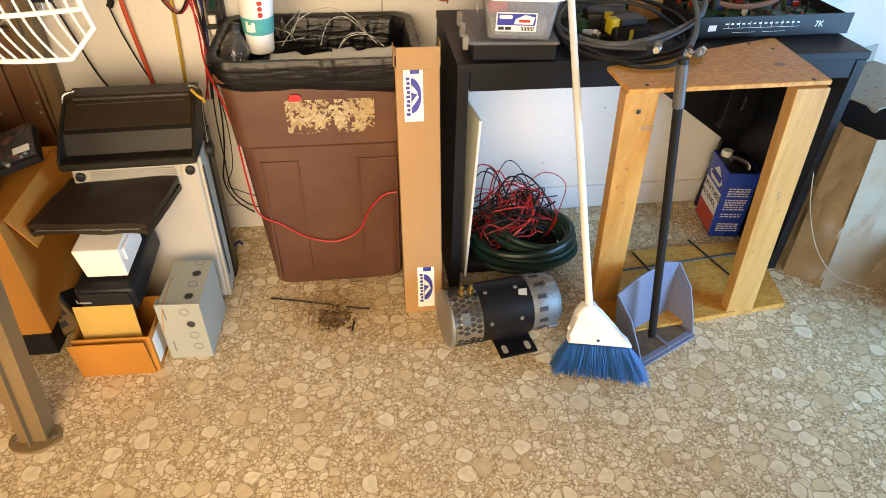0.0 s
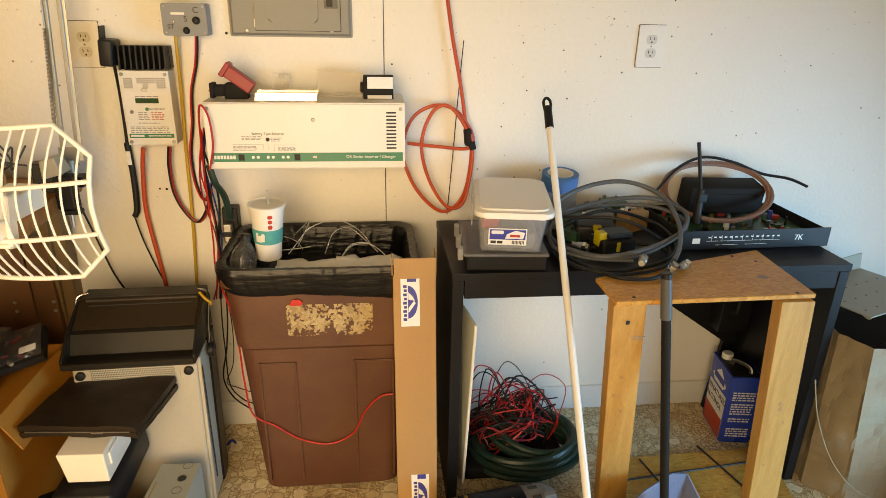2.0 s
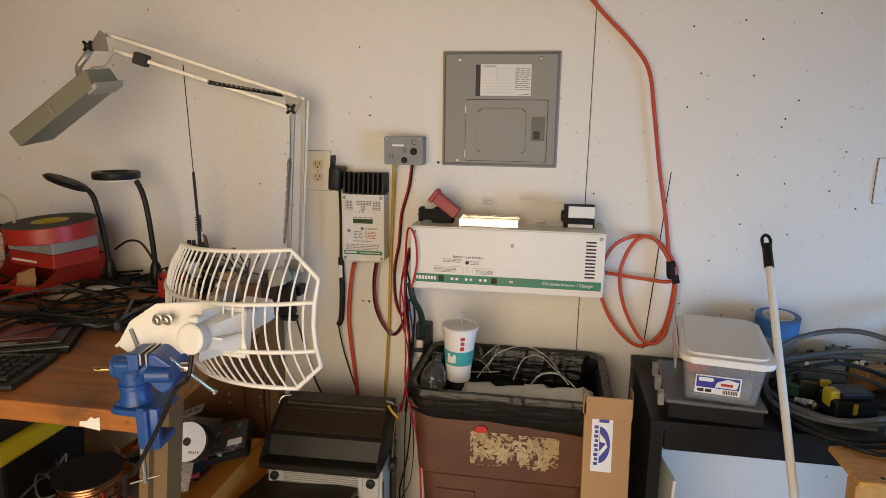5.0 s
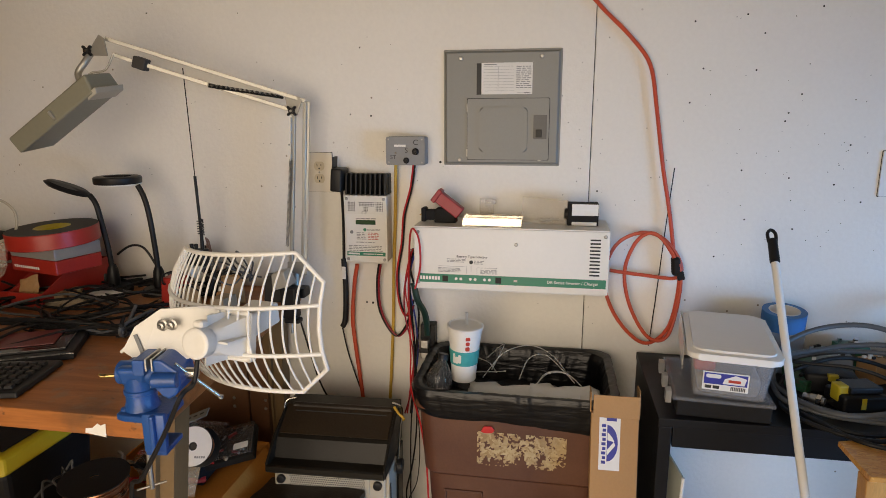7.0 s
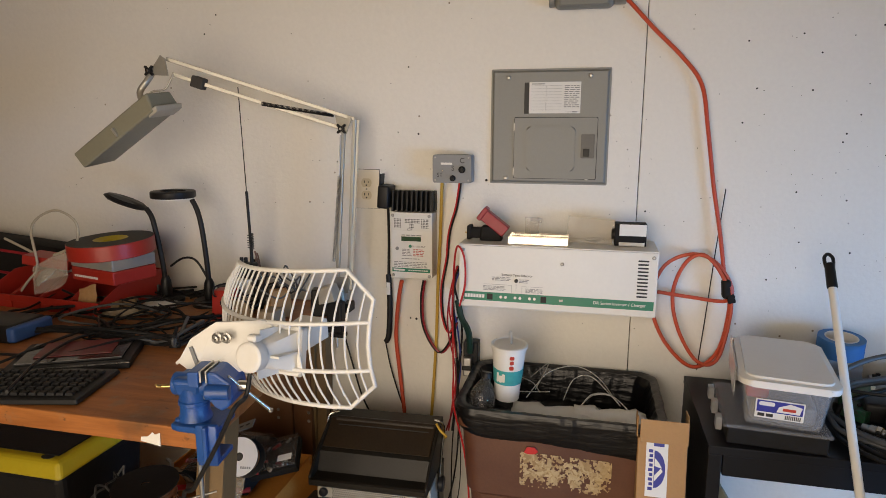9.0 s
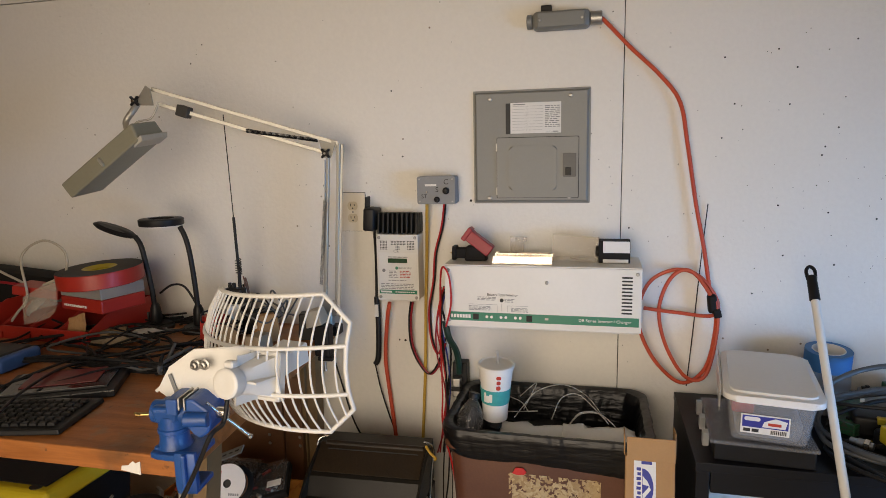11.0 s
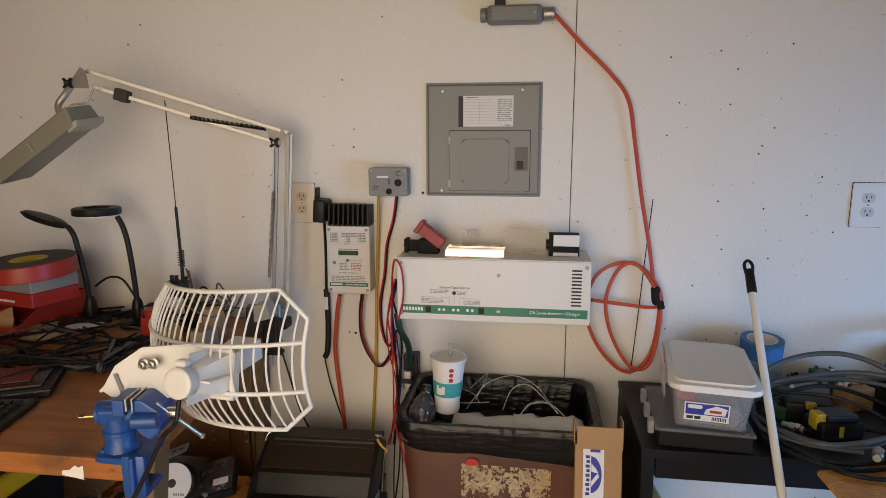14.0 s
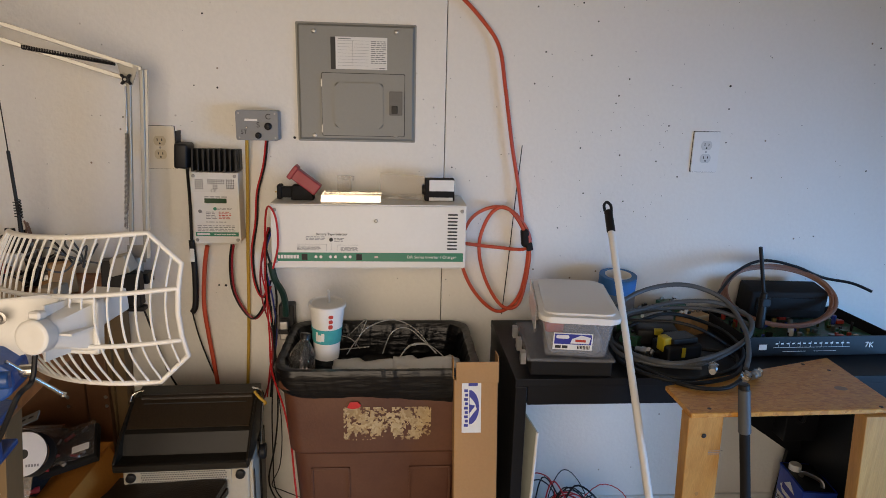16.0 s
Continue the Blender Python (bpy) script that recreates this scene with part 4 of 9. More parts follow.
box(0.016, 0.05, -0.004, 0.002, 0.045, 0.058, 0.002, 2, bm)
ob = part("clear_clip", bm, "film")
ob.matrix_world = pose(0.112, -0.03, ITOP + 0.002, 6, 0, 0)
tagged(ob, "small clear plastic clip leaning on the wall", "clip")


def bag(name, label, m, w, h, d, contents=True):
    t = thing(name, label, "plastic bag", m)
    bm = bmesh.new()
    nx, nz = 12, 9
    for s in (-1, 1):
        g = [[bm.verts.new((w * i / nx + 0.004 * noise.noise((i * 0.9, j * 0.7, s)), s * d * math.sin(math.pi * i / nx) * (1 - j / nz) ** 0.7 + 0.004 * noise.noise((i, j, s * 3.0)), h * j / nz)) for i in range(nx + 1)] for j in range(nz + 1)]
        for j in range(nz):
            for i in range(nx):
                bm.faces.new((g[j][i], g[j][i + 1], g[j + 1][i + 1], g[j + 1][i]))
    part("film", bm, "film", t, smooth=True)
    if contents:
        bm, rng = bmesh.new(), random.Random(9)
        for k in range(9):
            x, z = rng.uniform(0.5, 0.85) * w, rng.uniform(0.006, 0.26 * h)
            bmesh.ops.create_icosphere(bm, subdivisions=1, radius=rng.uniform(0.004, 0.009), matrix=pose(x, rng.uniform(-0.3, 0.3) * d, z, rng.uniform(0, 90)) @ Matrix.Diagonal((1.6, 0.7, 0.7, 1)))
        part("hardware", bm, "zinc", t, "small metal parts")
    return t


bag("parts_bag", "clear bag of small hardware leaning on the wall", pose(0.235, -0.075, ITOP + 0.001, -14, 3, -6), 0.128, 0.075, 0.012)
t = thing("relay_box", "small black and white box standing on the inverter", "box", Matrix.Translation((0.368, -0.085, ITOP)))
part("body", box(0, 0.085, -0.024, 0.024, 0, 0.062, 0.002), "black_matt", t)
part("white_top", box(0.012, 0.084, -0.0262, -0.0245, 0.029, 0.061, 0.0006), "paper", t, "white card face")
part("white_base", box(0.012, 0.08, -0.027, -0.0245, 0.001, 0.011, 0.0006), "paper", t)
part("side_clip", lathe([(0, 0), (0.016, 0), (0.014, 0.008), (0, 0.009)], 14, None, pose(0, 0, 0.03, 0, -90)), "black", t)


# ---- bin, carton and what is in them ----
def ring_loft(rings, bm=None, cap=False):
    own = bmesh.new()
    vs = [[own.verts.new(p) for p in r] for r in rings]
    n = len(vs[0])
    for a, b in zip(vs, vs[1:]):
        for i in range(n):
            own.faces.new((a[i], a[(i + 1) % n], b[(i + 1) % n], b[i]))
    if cap:
        own.faces.new(vs[0][::-1])
    return join(bm, own)


def rr(x0, x1, y0, y1, r, z, n=7, wob=0.0, seed=0):
    out = []
    for i, (x, y) in enumerate(rounded(x0, x1, y0, y1, r, n)):
        k = wob * noise.noise((x * 14 + seed, y * 14, z * 9 + seed))
        out.append(Vector((x + k, y + k, z + k * 0.8)))
    return out


def dense(loop, k):
    """More points along each side of a loop."""
    out = []
    for a, b in zip(loop, loop[1:] + loop[:1]):
        m = max(1, int((b - a).length / k))
        out += [a.lerp(b, i / m) for i in range(m)]
    return out


BX0, BX1, BY0, BY1, BZ = -0.008, 0.488, -0.365, -0.035, 0.735


def trash_bin():
    t = thing("trash_bin", "brown plastic trash bin with a black liner and torn sticker", "trash bin", Matrix.Diagonal((1.0, 1.0, 1.022, 1.0)))

    def at(z, out=0.0):
        k = z / BZ
        return (0.045 + (BX0 - 0.045) * k - out, 0.450 + (BX1 - 0.450) * k + out, -0.352 + (BY0 + 0.352) * k - out, -0.060 + (BY1 + 0.060) * k + out)

    rings = [rr(*at(z, o), 0.045, z) for z, o in ((0.0, -0.012), (0.012, 0), (0.49, 0.0), (0.5, 0.008), (0.58, 0.008), (BZ - 0.05, 0.008), (BZ - 0.05, 0.02), (BZ - 0.004, 0.021), (BZ, 0.016), (BZ, 0.004), (0.4, -0.012), (0.02, -0.016))]
    part("shell", ring_loft(rings, cap=True), "brown", t, smooth=True)
    for x0, x1 in ((0.145, 0.305), ):
        # two sunk-looking panels in the front: raised frames
        for a, b in ((0.060, 0.165), (0.325, 0.44)):
            bm = bmesh.new()
            z0, z1 = 0.04, 0.45
            y0, y1 = at(z0)[2], at(z1)[2]
            for s0, s1, h0, h1 in ((a, a + 0.006, z0, z1), (b - 0.006, b, z0, z1), (a, b, z1 - 0.006, z1)):
                frustum((s0, s1, at(h0)[2] - 0.005, at(h0)[2] + 0.004), (s0, s1, at(h1)[2] - 0.005, at(h1)[2] + 0.004), h0, h1, 0.0015, bm)
            part("moulded_rib", bm, "brown", t)
    # sticker remains
    bm = bmesh.new()
    nx, nz = 80, 34

    def spot(i, j):
        x = 0.150 + 0.232 * i / nx + 0.0012 * noise.noise((i * 0.7, j * 0.7, 9.0))
        z = 0.535 + 0.095 * j / nz + 0.0012 * noise.noise((i * 0.7, j * 0.7, 19.0))
        return Vector((x, at(z, 0.0085)[2] - 0.0007, z))

    for i in range(nx):
        for j in range(nz):
            u, v = (i + 0.5) / nx, (j + 0.5) / nz
            edge = min(v, 1 - v, u, 1 - u)
            n_ = noise.noise((u * 9, v * 4, 2.0)) * 0.7 + noise.noise((i * 0.33, j * 0.33, 5.0)) * 0.8 + noise.noise((i * 0.8, j * 0.8, 8.0)) * 0.35
            if n_ < 0.10 + min(0.22, edge * 1.6) - 0.34 * max(0.0, 1 - v * 2.2) - (0.25 if 0.42 < u < 0.55 else 0):
                bm.faces.new([bm.verts.new(spot(*q)) for q in ((i, j), (i + 1, j), (i + 1, j + 1), (i, j + 1))])
    bmesh.ops.remove_doubles(bm, verts=bm.verts[:], dist=0.0002)
    up_ = bmesh.ops.extrude_face_region(bm, geom=bm.faces[:])
    bmesh.ops.translate(bm, verts=[g for g in up_["geom"] if isinstance(g, bmesh.types.BMVert)], vec=(0, -0.0004, 0))
    tagged(part("sticker_remains", bm, "patch", t, "torn tan paper sticker remains"), kind="stuff")
    # liner folded over the rim: thin film with sharp slanting creases
    prof = [(0.652, 0.014), (0.668, 0.019), (0.695, 0.023), (BZ - 0.008, 0.0255), (BZ + 0.003, 0.021), (BZ + 0.004, 0.012), (BZ, 0.0), (BZ - 0.02, -0.008), (BZ - 0.10, -0.018), (BZ - 0.2, -0.026), (0.42, -0.036)]
    path = []
    for (za, oa), (zb, ob_) in zip(prof, prof[1:]):
        k = max(1, int(abs(zb - za) / 0.007))
        path += [(za + (zb - za) * i / k, oa + (ob_ - oa) * i / k) for i in range(k)]
    rings, run = [], 0.0
    for k, (z, o) in enumerate(path):
        loop = rr(*at(min(z, BZ), o), 0.06, z, 9)
        base = dense([Vector(v) for v in rr(*at(BZ, 0), 0.06, 0, 9)], 0.006) if k == 0 else base
        run += 0.007
        ring = []
        segs = [(a, b, (b - a).length) for a, b in zip(loop, loop[1:] + loop[:1])]
        total, n = sum(g[2] for g in segs), 300
        j, acc = 0, 0.0
        for i in range(n):
            s_ = total * i / n
            while s_ > acc + segs[j][2] and j < len(segs) - 1:
                acc += segs[j][2]
                j += 1
            a, b, ln = segs[j]
            p = a.lerp(b, (s_ - acc) / max(ln, 1e-6))
            ang = 2 * math.pi * i / n
            cx, cy = math.cos(ang), math.sin(ang)
            slant = run * 5.0
            q = 0.0
            for f, w in ((7.0, 0.55), (15.0, 0.35), (30.0, 0.2)):
                v = noise.noise((cx * f + slant * f * 0.12, cy * f - slant * f * 0.10, run * f * 0.55))
                q += w * (1 - 2.6 * abs(v))
            q *= 0.85 if o > 0.011 else 1.0
            p += Vector((p.x - 0.255, p.y + 0.2, 0)).normalized() * 0.0036 * q
            if k < 5:
                p.z += (0.012 * noise.noise((cx * 3, cy * 3, 3.0)) - 0.012 * cx) * (1 - k / 5)
            ring.append(p)
        rings.append(ring)
    part("liner", ring_loft(rings), "liner", t, "shiny creased black bag liner", smooth=True)
    part("drawstring", prism([(0.160, 0.632), (0.172, 0.628), (0.190, 0.630), (0.197, 0.638), (0.188, 0.648), (0.168, 0.647)], 0.004, None, Matrix.Translation((0, -0.3745, 0)) @ FACE, 0.001), "red", t, "red drawstring end")


trash_bin()
# what lies in the bin
bm = bmesh.new()
bmesh.ops.create_grid(bm, x_segments=26, y_segments=16, size=0.5)
for v in bm.verts:
    x, y = v.co.x, v.co.y
    v.co = Vector((0.255 + x * 0.50, -0.20 + y * 0.27, 0.655 + 0.02 * noise.noise((x * 5, y * 5, 1)) + 0.012 * noise.noise((x * 14, y * 14, 4))))
tagged(part("rubbish", bm, "liner", smooth=True), "dark rubbish bags filling the bin", "rubbish", kind="stuff")
for label, m, x0, x1, y0, y1, z, tilt in (("crumpled white paper sheet in the bin", "paper", 0.11, 0.36, -0.335, -0.20, 0.685, 7), ("white paper sheet lying in the bin", "paper", 0.28, 0.47, -0.33, -0.22, 0.70, 10)):
    bm = bmesh.new()
    bmesh.ops.create_grid(bm, x_segments=14, y_segments=9, size=0.5)
    for v in bm.verts:
        x, y = v.co.x, v.co.y
        v.co = Vector((x0 + (x + 0.5) * (x1 - x0), y0 + (y + 0.5) * (y1 - y0), 0.014 * noise.noise((x * 4, y * 4, z * 9)) + 0.008 * noise.noise((x * 9, y * 9, z)) + z + (y + 0.5) * 0.02))
    ob = part("paper_sheet", bm, m, smooth=True)
    md = ob.modifiers.new("thick", "SOLIDIFY")
    md.thickness = 0.002
    tagged(ob, label, "paper")
for pts in ([(0.153, -0.27, 0.751), (0.172, -0.22, 0.765), (0.209, -0.2, 0.803), (0.278, -0.18, 0.818), (0.342, -0.18, 0.79), (0.39, -0.2, 0.736)],
            [(0.107, -0.2, 0.734), (0.173, -0.22, 0.748), (0.213, -0.25, 0.765)],
            [(0.298, -0.26, 0.736), (0.326, -0.25, 0.768), (0.371, -0.25, 0.772), (0.401, -0.26, 0.747)],
            [(0.126, -0.15, 0.759), (0.161, -0.17, 0.753), (0.184, -0.2, 0.738)],
            [(0.25, -0.23, 0.735), (0.275, -0.21, 0.79), (0.32, -0.2, 0.80), (0.37, -0.22, 0.765), (0.40, -0.24, 0.74)],
            [(0.30, -0.25, 0.735), (0.33, -0.23, 0.758), (0.38, -0.23, 0.76), (0.42, -0.25, 0.735)],
            [(0.17, -0.2, 0.745), (0.20, -0.15, 0.80), (0.19, -0.12, 0.79), (0.15, -0.12, 0.75)]):
    cable("clear_tubing", "clear plastic tubing sticking out of the bin", pts, 0.0015, "frost", "tubing", group="tubing in the bin")


def cup():
    b = Vector((0.094, -0.235, 0.731))
    t = thing("paper_cup", "large white paper drink cup with a teal band and straw", "cup", pose(b.x, b.y, b.z, 3, 2, 0))
    h = 0.154
    part("cup", lathe([(0, 0.0), (0.034, 0), (0.035, 0.004), (0.0365, 0.05), (0.0475, h), (0.0495, h + 0.002), (0.0475, h + 0.004), (0.046, h), (0.034, 0.006), (0, 0.006)], 40), "paper", t, smooth=True)
    part("band", lathe([(0.0385 + 0.0007, 0.052), (0.0417 + 0.0007, 0.094), (0.0417, 0.0945), (0.0385, 0.0515)], 40), "tealink", t, "teal printed band", smooth=True)
    part("lid", lathe([(0.0505, h - 0.002), (0.051, h + 0.006), (0.047, h + 0.008), (0.043, h + 0.005), (0, h + 0.006)], 40), "white_plastic", t, "white plastic lid", smooth=True)
    part("straw", rod((0.004, 0.004, h + 0.004), (0.002, 0.004, h + 0.042), 0.004, 12), "frost", t, "clear straw")
    for i, (a, w, z, hh) in enumerate(((-100, 0.009, 0.062, 0.024), (-112, 0.010, 0.060, 0.02), (-124, 0.007, 0.06, 0.028))):
        r = 0.0412
        part("logo_shape", prism(rounded(-w / 2, w / 2, 0, hh, 0.003), 0.0008, None, pose(r * math.cos(radians(a)), r * math.sin(radians(a)), z, 0, 0, a + 90) @ FACE), "paper", t)
    for z, hh, w in ((0.100, 0.012, 0.012), (0.116, 0.011, 0.011), (0.131, 0.010, 0.013)):
        a, r = -72, 0.0412 + (z - 0.08) * 0.095
        part("red_print", prism(rounded(-w / 2, w / 2, 0, hh, 0.004), 0.0008, None, pose(r * math.cos(radians(a)), r * math.sin(radians(a)), z, 0, 0, a + 90) @ FACE), "redprint", t)


cup()
b = Vector((0.028, -0.29, 0.726))
t = thing("plastic_bottle", "empty clear plastic drink bottle in the bin", "bottle", pose(b.x, b.y, b.z - 0.02, -12, 8, 0))
part("bottle", lathe([(0.030, -0.01), (0.036, 0.0), (0.0365, 0.035), (0.033, 0.055), (0.022, 0.075), (0.013, 0.088), (0.0125, 0.1)], 28), "clear", t, smooth=True)
part("cap", lathe([(0.0145, 0.095), (0.0145, 0.108), (0.013, 0.11), (0, 0.11)], 20), "black", t, "black screw cap", smooth=True)


def tall_carton():
    b, tp = Vector((0.443, -0.522, 0.0)), Vector((0.437, -0.412, 0.745))
    up = (tp - b).normalized()
    side = Vector((1, -0.02, 0)).normalized()
    out = up.cross(side).normalized()
    side = out.cross(up)
    m = Matrix(((side.x, out.x, up.x, b.x), (side.y, out.y, up.y, b.y), (side.z, out.z, up.z, b.z), (0, 0, 0, 1)))
    t = thing("shipping_carton", "tall narrow brown shipping carton with blue stickers leaning on the bin", "carton", m)
    w, d, h = 0.113, 0.062, 0.748
    s = 1 if out.y > 0 else -1
    part("body", box(0, w, *sorted((0.0, s * d)), 0.0, h, 0.002), "card", t)
    part("front_flap", box(0.003, w - 0.002, -0.003, 0.0, h, h + 0.055, 0.0008, 1, None, pose(0, 0, 0, 2 * s)), "card", t)
    part("side_flap", box(-0.003, 0.0, *sorted((0.004 * s, s * (d - 0.004))), h, h + 0.05, 0.0008), "card", t)
    part("side_flap", box(w, w + 0.003, *sorted((0.004 * s, s * (d - 0.004))), h, h + 0.06, 0.0008), "card", t)
    for z0, z1, x0 in ((0.607, 0.743, 0.020), (0.02, 0.16, 0.040)):
        lab = part("sticker", box(x0, x0 + 0.050, -0.0008 * s, 0.0, z0, z1), "paper", t, "white sticker with a blue logo shape") if s > 0 else part("sticker", box(x0, x0 + 0.05, 0.0, 0.0008, z0, z1), "paper", t, "white sticker with a blue logo shape")
        zc, xc = (z0 + z1) / 2, x0 + 0.025
        arch = [(-0.006, -0.046)] + [(-0.006 + 0.026 * math.sin(radians(a)), -0.046 * math.cos(radians(a))) for a in range(15, 180, 15)] + [(-0.006, 0.046)]
        part("logo_shape", prism([(xc + px, zc + pz) for px, pz in arch], 0.0005, None, FACE @ pose(0, 0, 0.0009)), "blueink", lab)
        part("logo_field", prism([(xc - 0.005, zc - 0.030), (xc + 0.014, zc - 0.004), (xc + 0.010, zc + 0.004), (xc - 0.005, zc - 0.016)], 0.0005, None, FACE @ pose(0, 0, 0.0015)), "paper", lab)
        part("logo_field", prism([(xc - 0.005, zc + 0.008), (xc + 0.012, zc + 0.004), (xc + 0.006, zc + 0.016), (xc - 0.005, zc + 0.028)], 0.0005, None, FACE @ pose(0, 0, 0.0015)), "paper", lab)
        for i in range(9):
            z_ = zc - 0.052 + 0.0115 * i
            part("logo_stroke", box(xc - 0.019 + 0.002 * (i % 2), xc - 0.009, -0.0014, -0.0008, z_, z_ + 0.0075), "blueink", lab)
        part("logo_shape", box(xc - 0.008, xc + 0.016, -0.0014, -0.0008, zc + 0.056, zc + 0.070), "blueink", lab)


tall_carton()
# ---- workbench and what stands on it ----
BT, BXR, BYF = 0.910, -0.392, -0.925
t = thing("workbench", "wooden workbench with a worn varnished top and tan steel legs", "workbench")
part("top", prism([(-2.3, BYF), (BXR, BYF), (-0.47, -0.02), (-2.3, -0.02)], 0.042, None, Matrix.Translation((0, 0, BT - 0.042)), 0.003), "bench", t, "worn reddish varnished wood")
part("torn_label", prism([(-0.040, -0.008), (0.004, -0.014), (0.005, 0.014), (-0.006, 0.009), (-0.012, 0.013), (-0.024, 0.003), (-0.038, 0.001)], 0.0006, None, Matrix.Translation((-0.490, -0.926, 0.881)) @ FACE), "paper", t, "torn white paper label")
for lx, ly, out in ((-0.455, -0.80, -0.02), (-0.55, -0.08, 0.02), (-2.2, -0.865, -0.02), (-2.2, -0.08, 0.02)):
    foot = Vector((lx - 0.05, ly + out * 4, 0.012))
    lg = None
    for nm, dx0, dx1, dy0, dy1 in (("leg", -0.032, 0.032, -0.004, 0.0), ("leg_flange", 0.028, 0.032, 0.0005, 0.05), ("leg_rib", -0.004, 0.0, -0.02, -0.0045)):
        piece = part(nm, frustum((foot.x + dx0, foot.x + dx1, foot.y + dy0, foot.y + dy1), (lx + dx0, lx + dx1, ly + dy0, ly + dy1), 0.006, BT - 0.046, 0.0008), "tan_steel", lg or t)
        lg = lg or piece
    part("foot_plate", lathe([(0, 0), (0.062, 0), (0.062, 0.004), (0.058, 0.006), (0, 0.006)], 20, None, pose(foot.x, foot.y + 0.01, 0) @ Matrix.Diagonal((1, 0.72, 1, 1))), "tan_steel", lg, "brown steel foot plate")
    for dx in (-0.042, 0.042):
        part("bolt", lathe([(0, 0.006), (0.008, 0.006), (0.007, 0.011), (0, 0.012)], 10, None, pose(foot.x + dx, foot.y + 0.01, 0)), "zinc", lg)
part("brace", box(-2.2, -0.6, -0.10, -0.07, 0.16, 0.20, 0.003), "tan_steel", t)


def vise():
    t = thing("bench_vise", "small blue clamp-on bench vise with steel screws", "vise", Matrix.Translation((-0.408, -0.899, BT + 0.004)) @ pose(0, 0.0, 0, 0, 0, 8) @ Matrix.Diagonal((0.78, 0.78, 0.78, 1)))
    part("clamp_frame", box(0.018, 0.072, -0.080, -0.061, -0.066, 0.030, 0.006, 2), "vise", t, smooth=True)
    part("clamp_foot", box(0.020, 0.070, -0.078, 0.01, -0.074, -0.060, 0.004), "vise", t)
    part("clamp_rib", box(0.040, 0.052, -0.092, -0.076, -0.064, 0.03, 0.004), "vise", t)
    part("base", prism([(-0.055, -0.052), (-0.035, -0.062), (0.07, -0.078), (0.07, 0.03), (0.03, 0.055), (-0.035, 0.05), (-0.055, 0.035)], 0.016, None, Matrix.Translation((0, 0, 0.002)), 0.004), "vise", t)
    part("base_bolt", lathe([(0, 0), (0.009, 0), (0.009, 0.006), (0.006, 0.008), (0, 0.008)], 12, None, pose(-0.042, -0.035, 0.018)), "vise", t)
    part("column", lathe([(0.042, 0.016), (0.040, 0.022), (0.035, 0.035), (0.035, 0.055), (0.038, 0.057), (0.038, 0.066), (0.035, 0.068), (0.036, 0.10), (0, 0.1)], 28, None, pose(-0.012, -0.01, 0)), "vise", t, smooth=True)
    part("body", frustum((-0.045, 0.012, -0.040, 0.026), (-0.052, 0.022, -0.050, 0.036), 0.080, 0.128, 0.012), "vise", t)
    part("barrel", rod((-0.058, -0.01, 0.104), (0.05, -0.01, 0.104), 0.028, 24), "vise", t, smooth=True)
    part("fixed_jaw", box(-0.006, 0.022, -0.052, 0.038, 0.11, 0.150, 0.004), "vise", t)
    part("moving_jaw", prism([(0.042, 0.150), (0.062, 0.150), (0.100, 0.122), (0.104, 0.092), (0.094, 0.066), (0.072, 0.052), (0.058, 0.066), (0.042, 0.078)], 0.086, None, pose(0, 0.036, 0, 90), 0.006), "vise", t)
    part("jaw_rib", rod((0.042, -0.056, 0.104), (0.100, -0.052, 0.104), 0.018, 20), "vise", t, smooth=True)
    part("slide", box(0.0, 0.09, -0.026, 0.012, 0.07, 0.088, 0.003), "zinc", t, "dark steel slide bar")
    for x0, x1 in ((0.0225, 0.0275), (0.037, 0.0415)):
        part("jaw_plate", box(x0, x1, -0.048, 0.034, 0.122, 0.152, 0.001), "alu", t, "bright steel jaw plate")
    part("screw_head", rod((0.097, -0.008, 0.103), (0.128, -0.008, 0.103), 0.014, 16), "chrome", t, smooth=True)
    part("handle", rod((0.085, -0.03, 0.135), (0.165, 0.02, 0.03), 0.0045, 12), "chrome", t, "steel tommy bar", smooth=True)
    part("handle_end", lathe([(0, -0.007), (0.007, -0.003), (0.007, 0.003), (0, 0.007)], 12, None, pose(0.166, 0.0205, 0.029)), "chrome", t, smooth=True)
    part("lock_screw", rod((-0.095, -0.03, 0.102), (-0.05, -0.025, 0.102), 0.005, 12), "brass", t, smooth=True)
    part("lock_bar", rod((-0.085, -0.05, 0.114), (-0.080, -0.006, 0.092), 0.003, 10), "brass", t, smooth=True)
    part("clamp_screw", rod((0.0, -0.03, -0.19), (0.0, -0.03, -0.075), 0.006, 12), "zinc", t, smooth=True)
    part("clamp_bar", rod((-0.03, -0.045, -0.185), (0.03, -0.015, -0.178), 0.003, 10), "zinc", t, smooth=True)


vise()


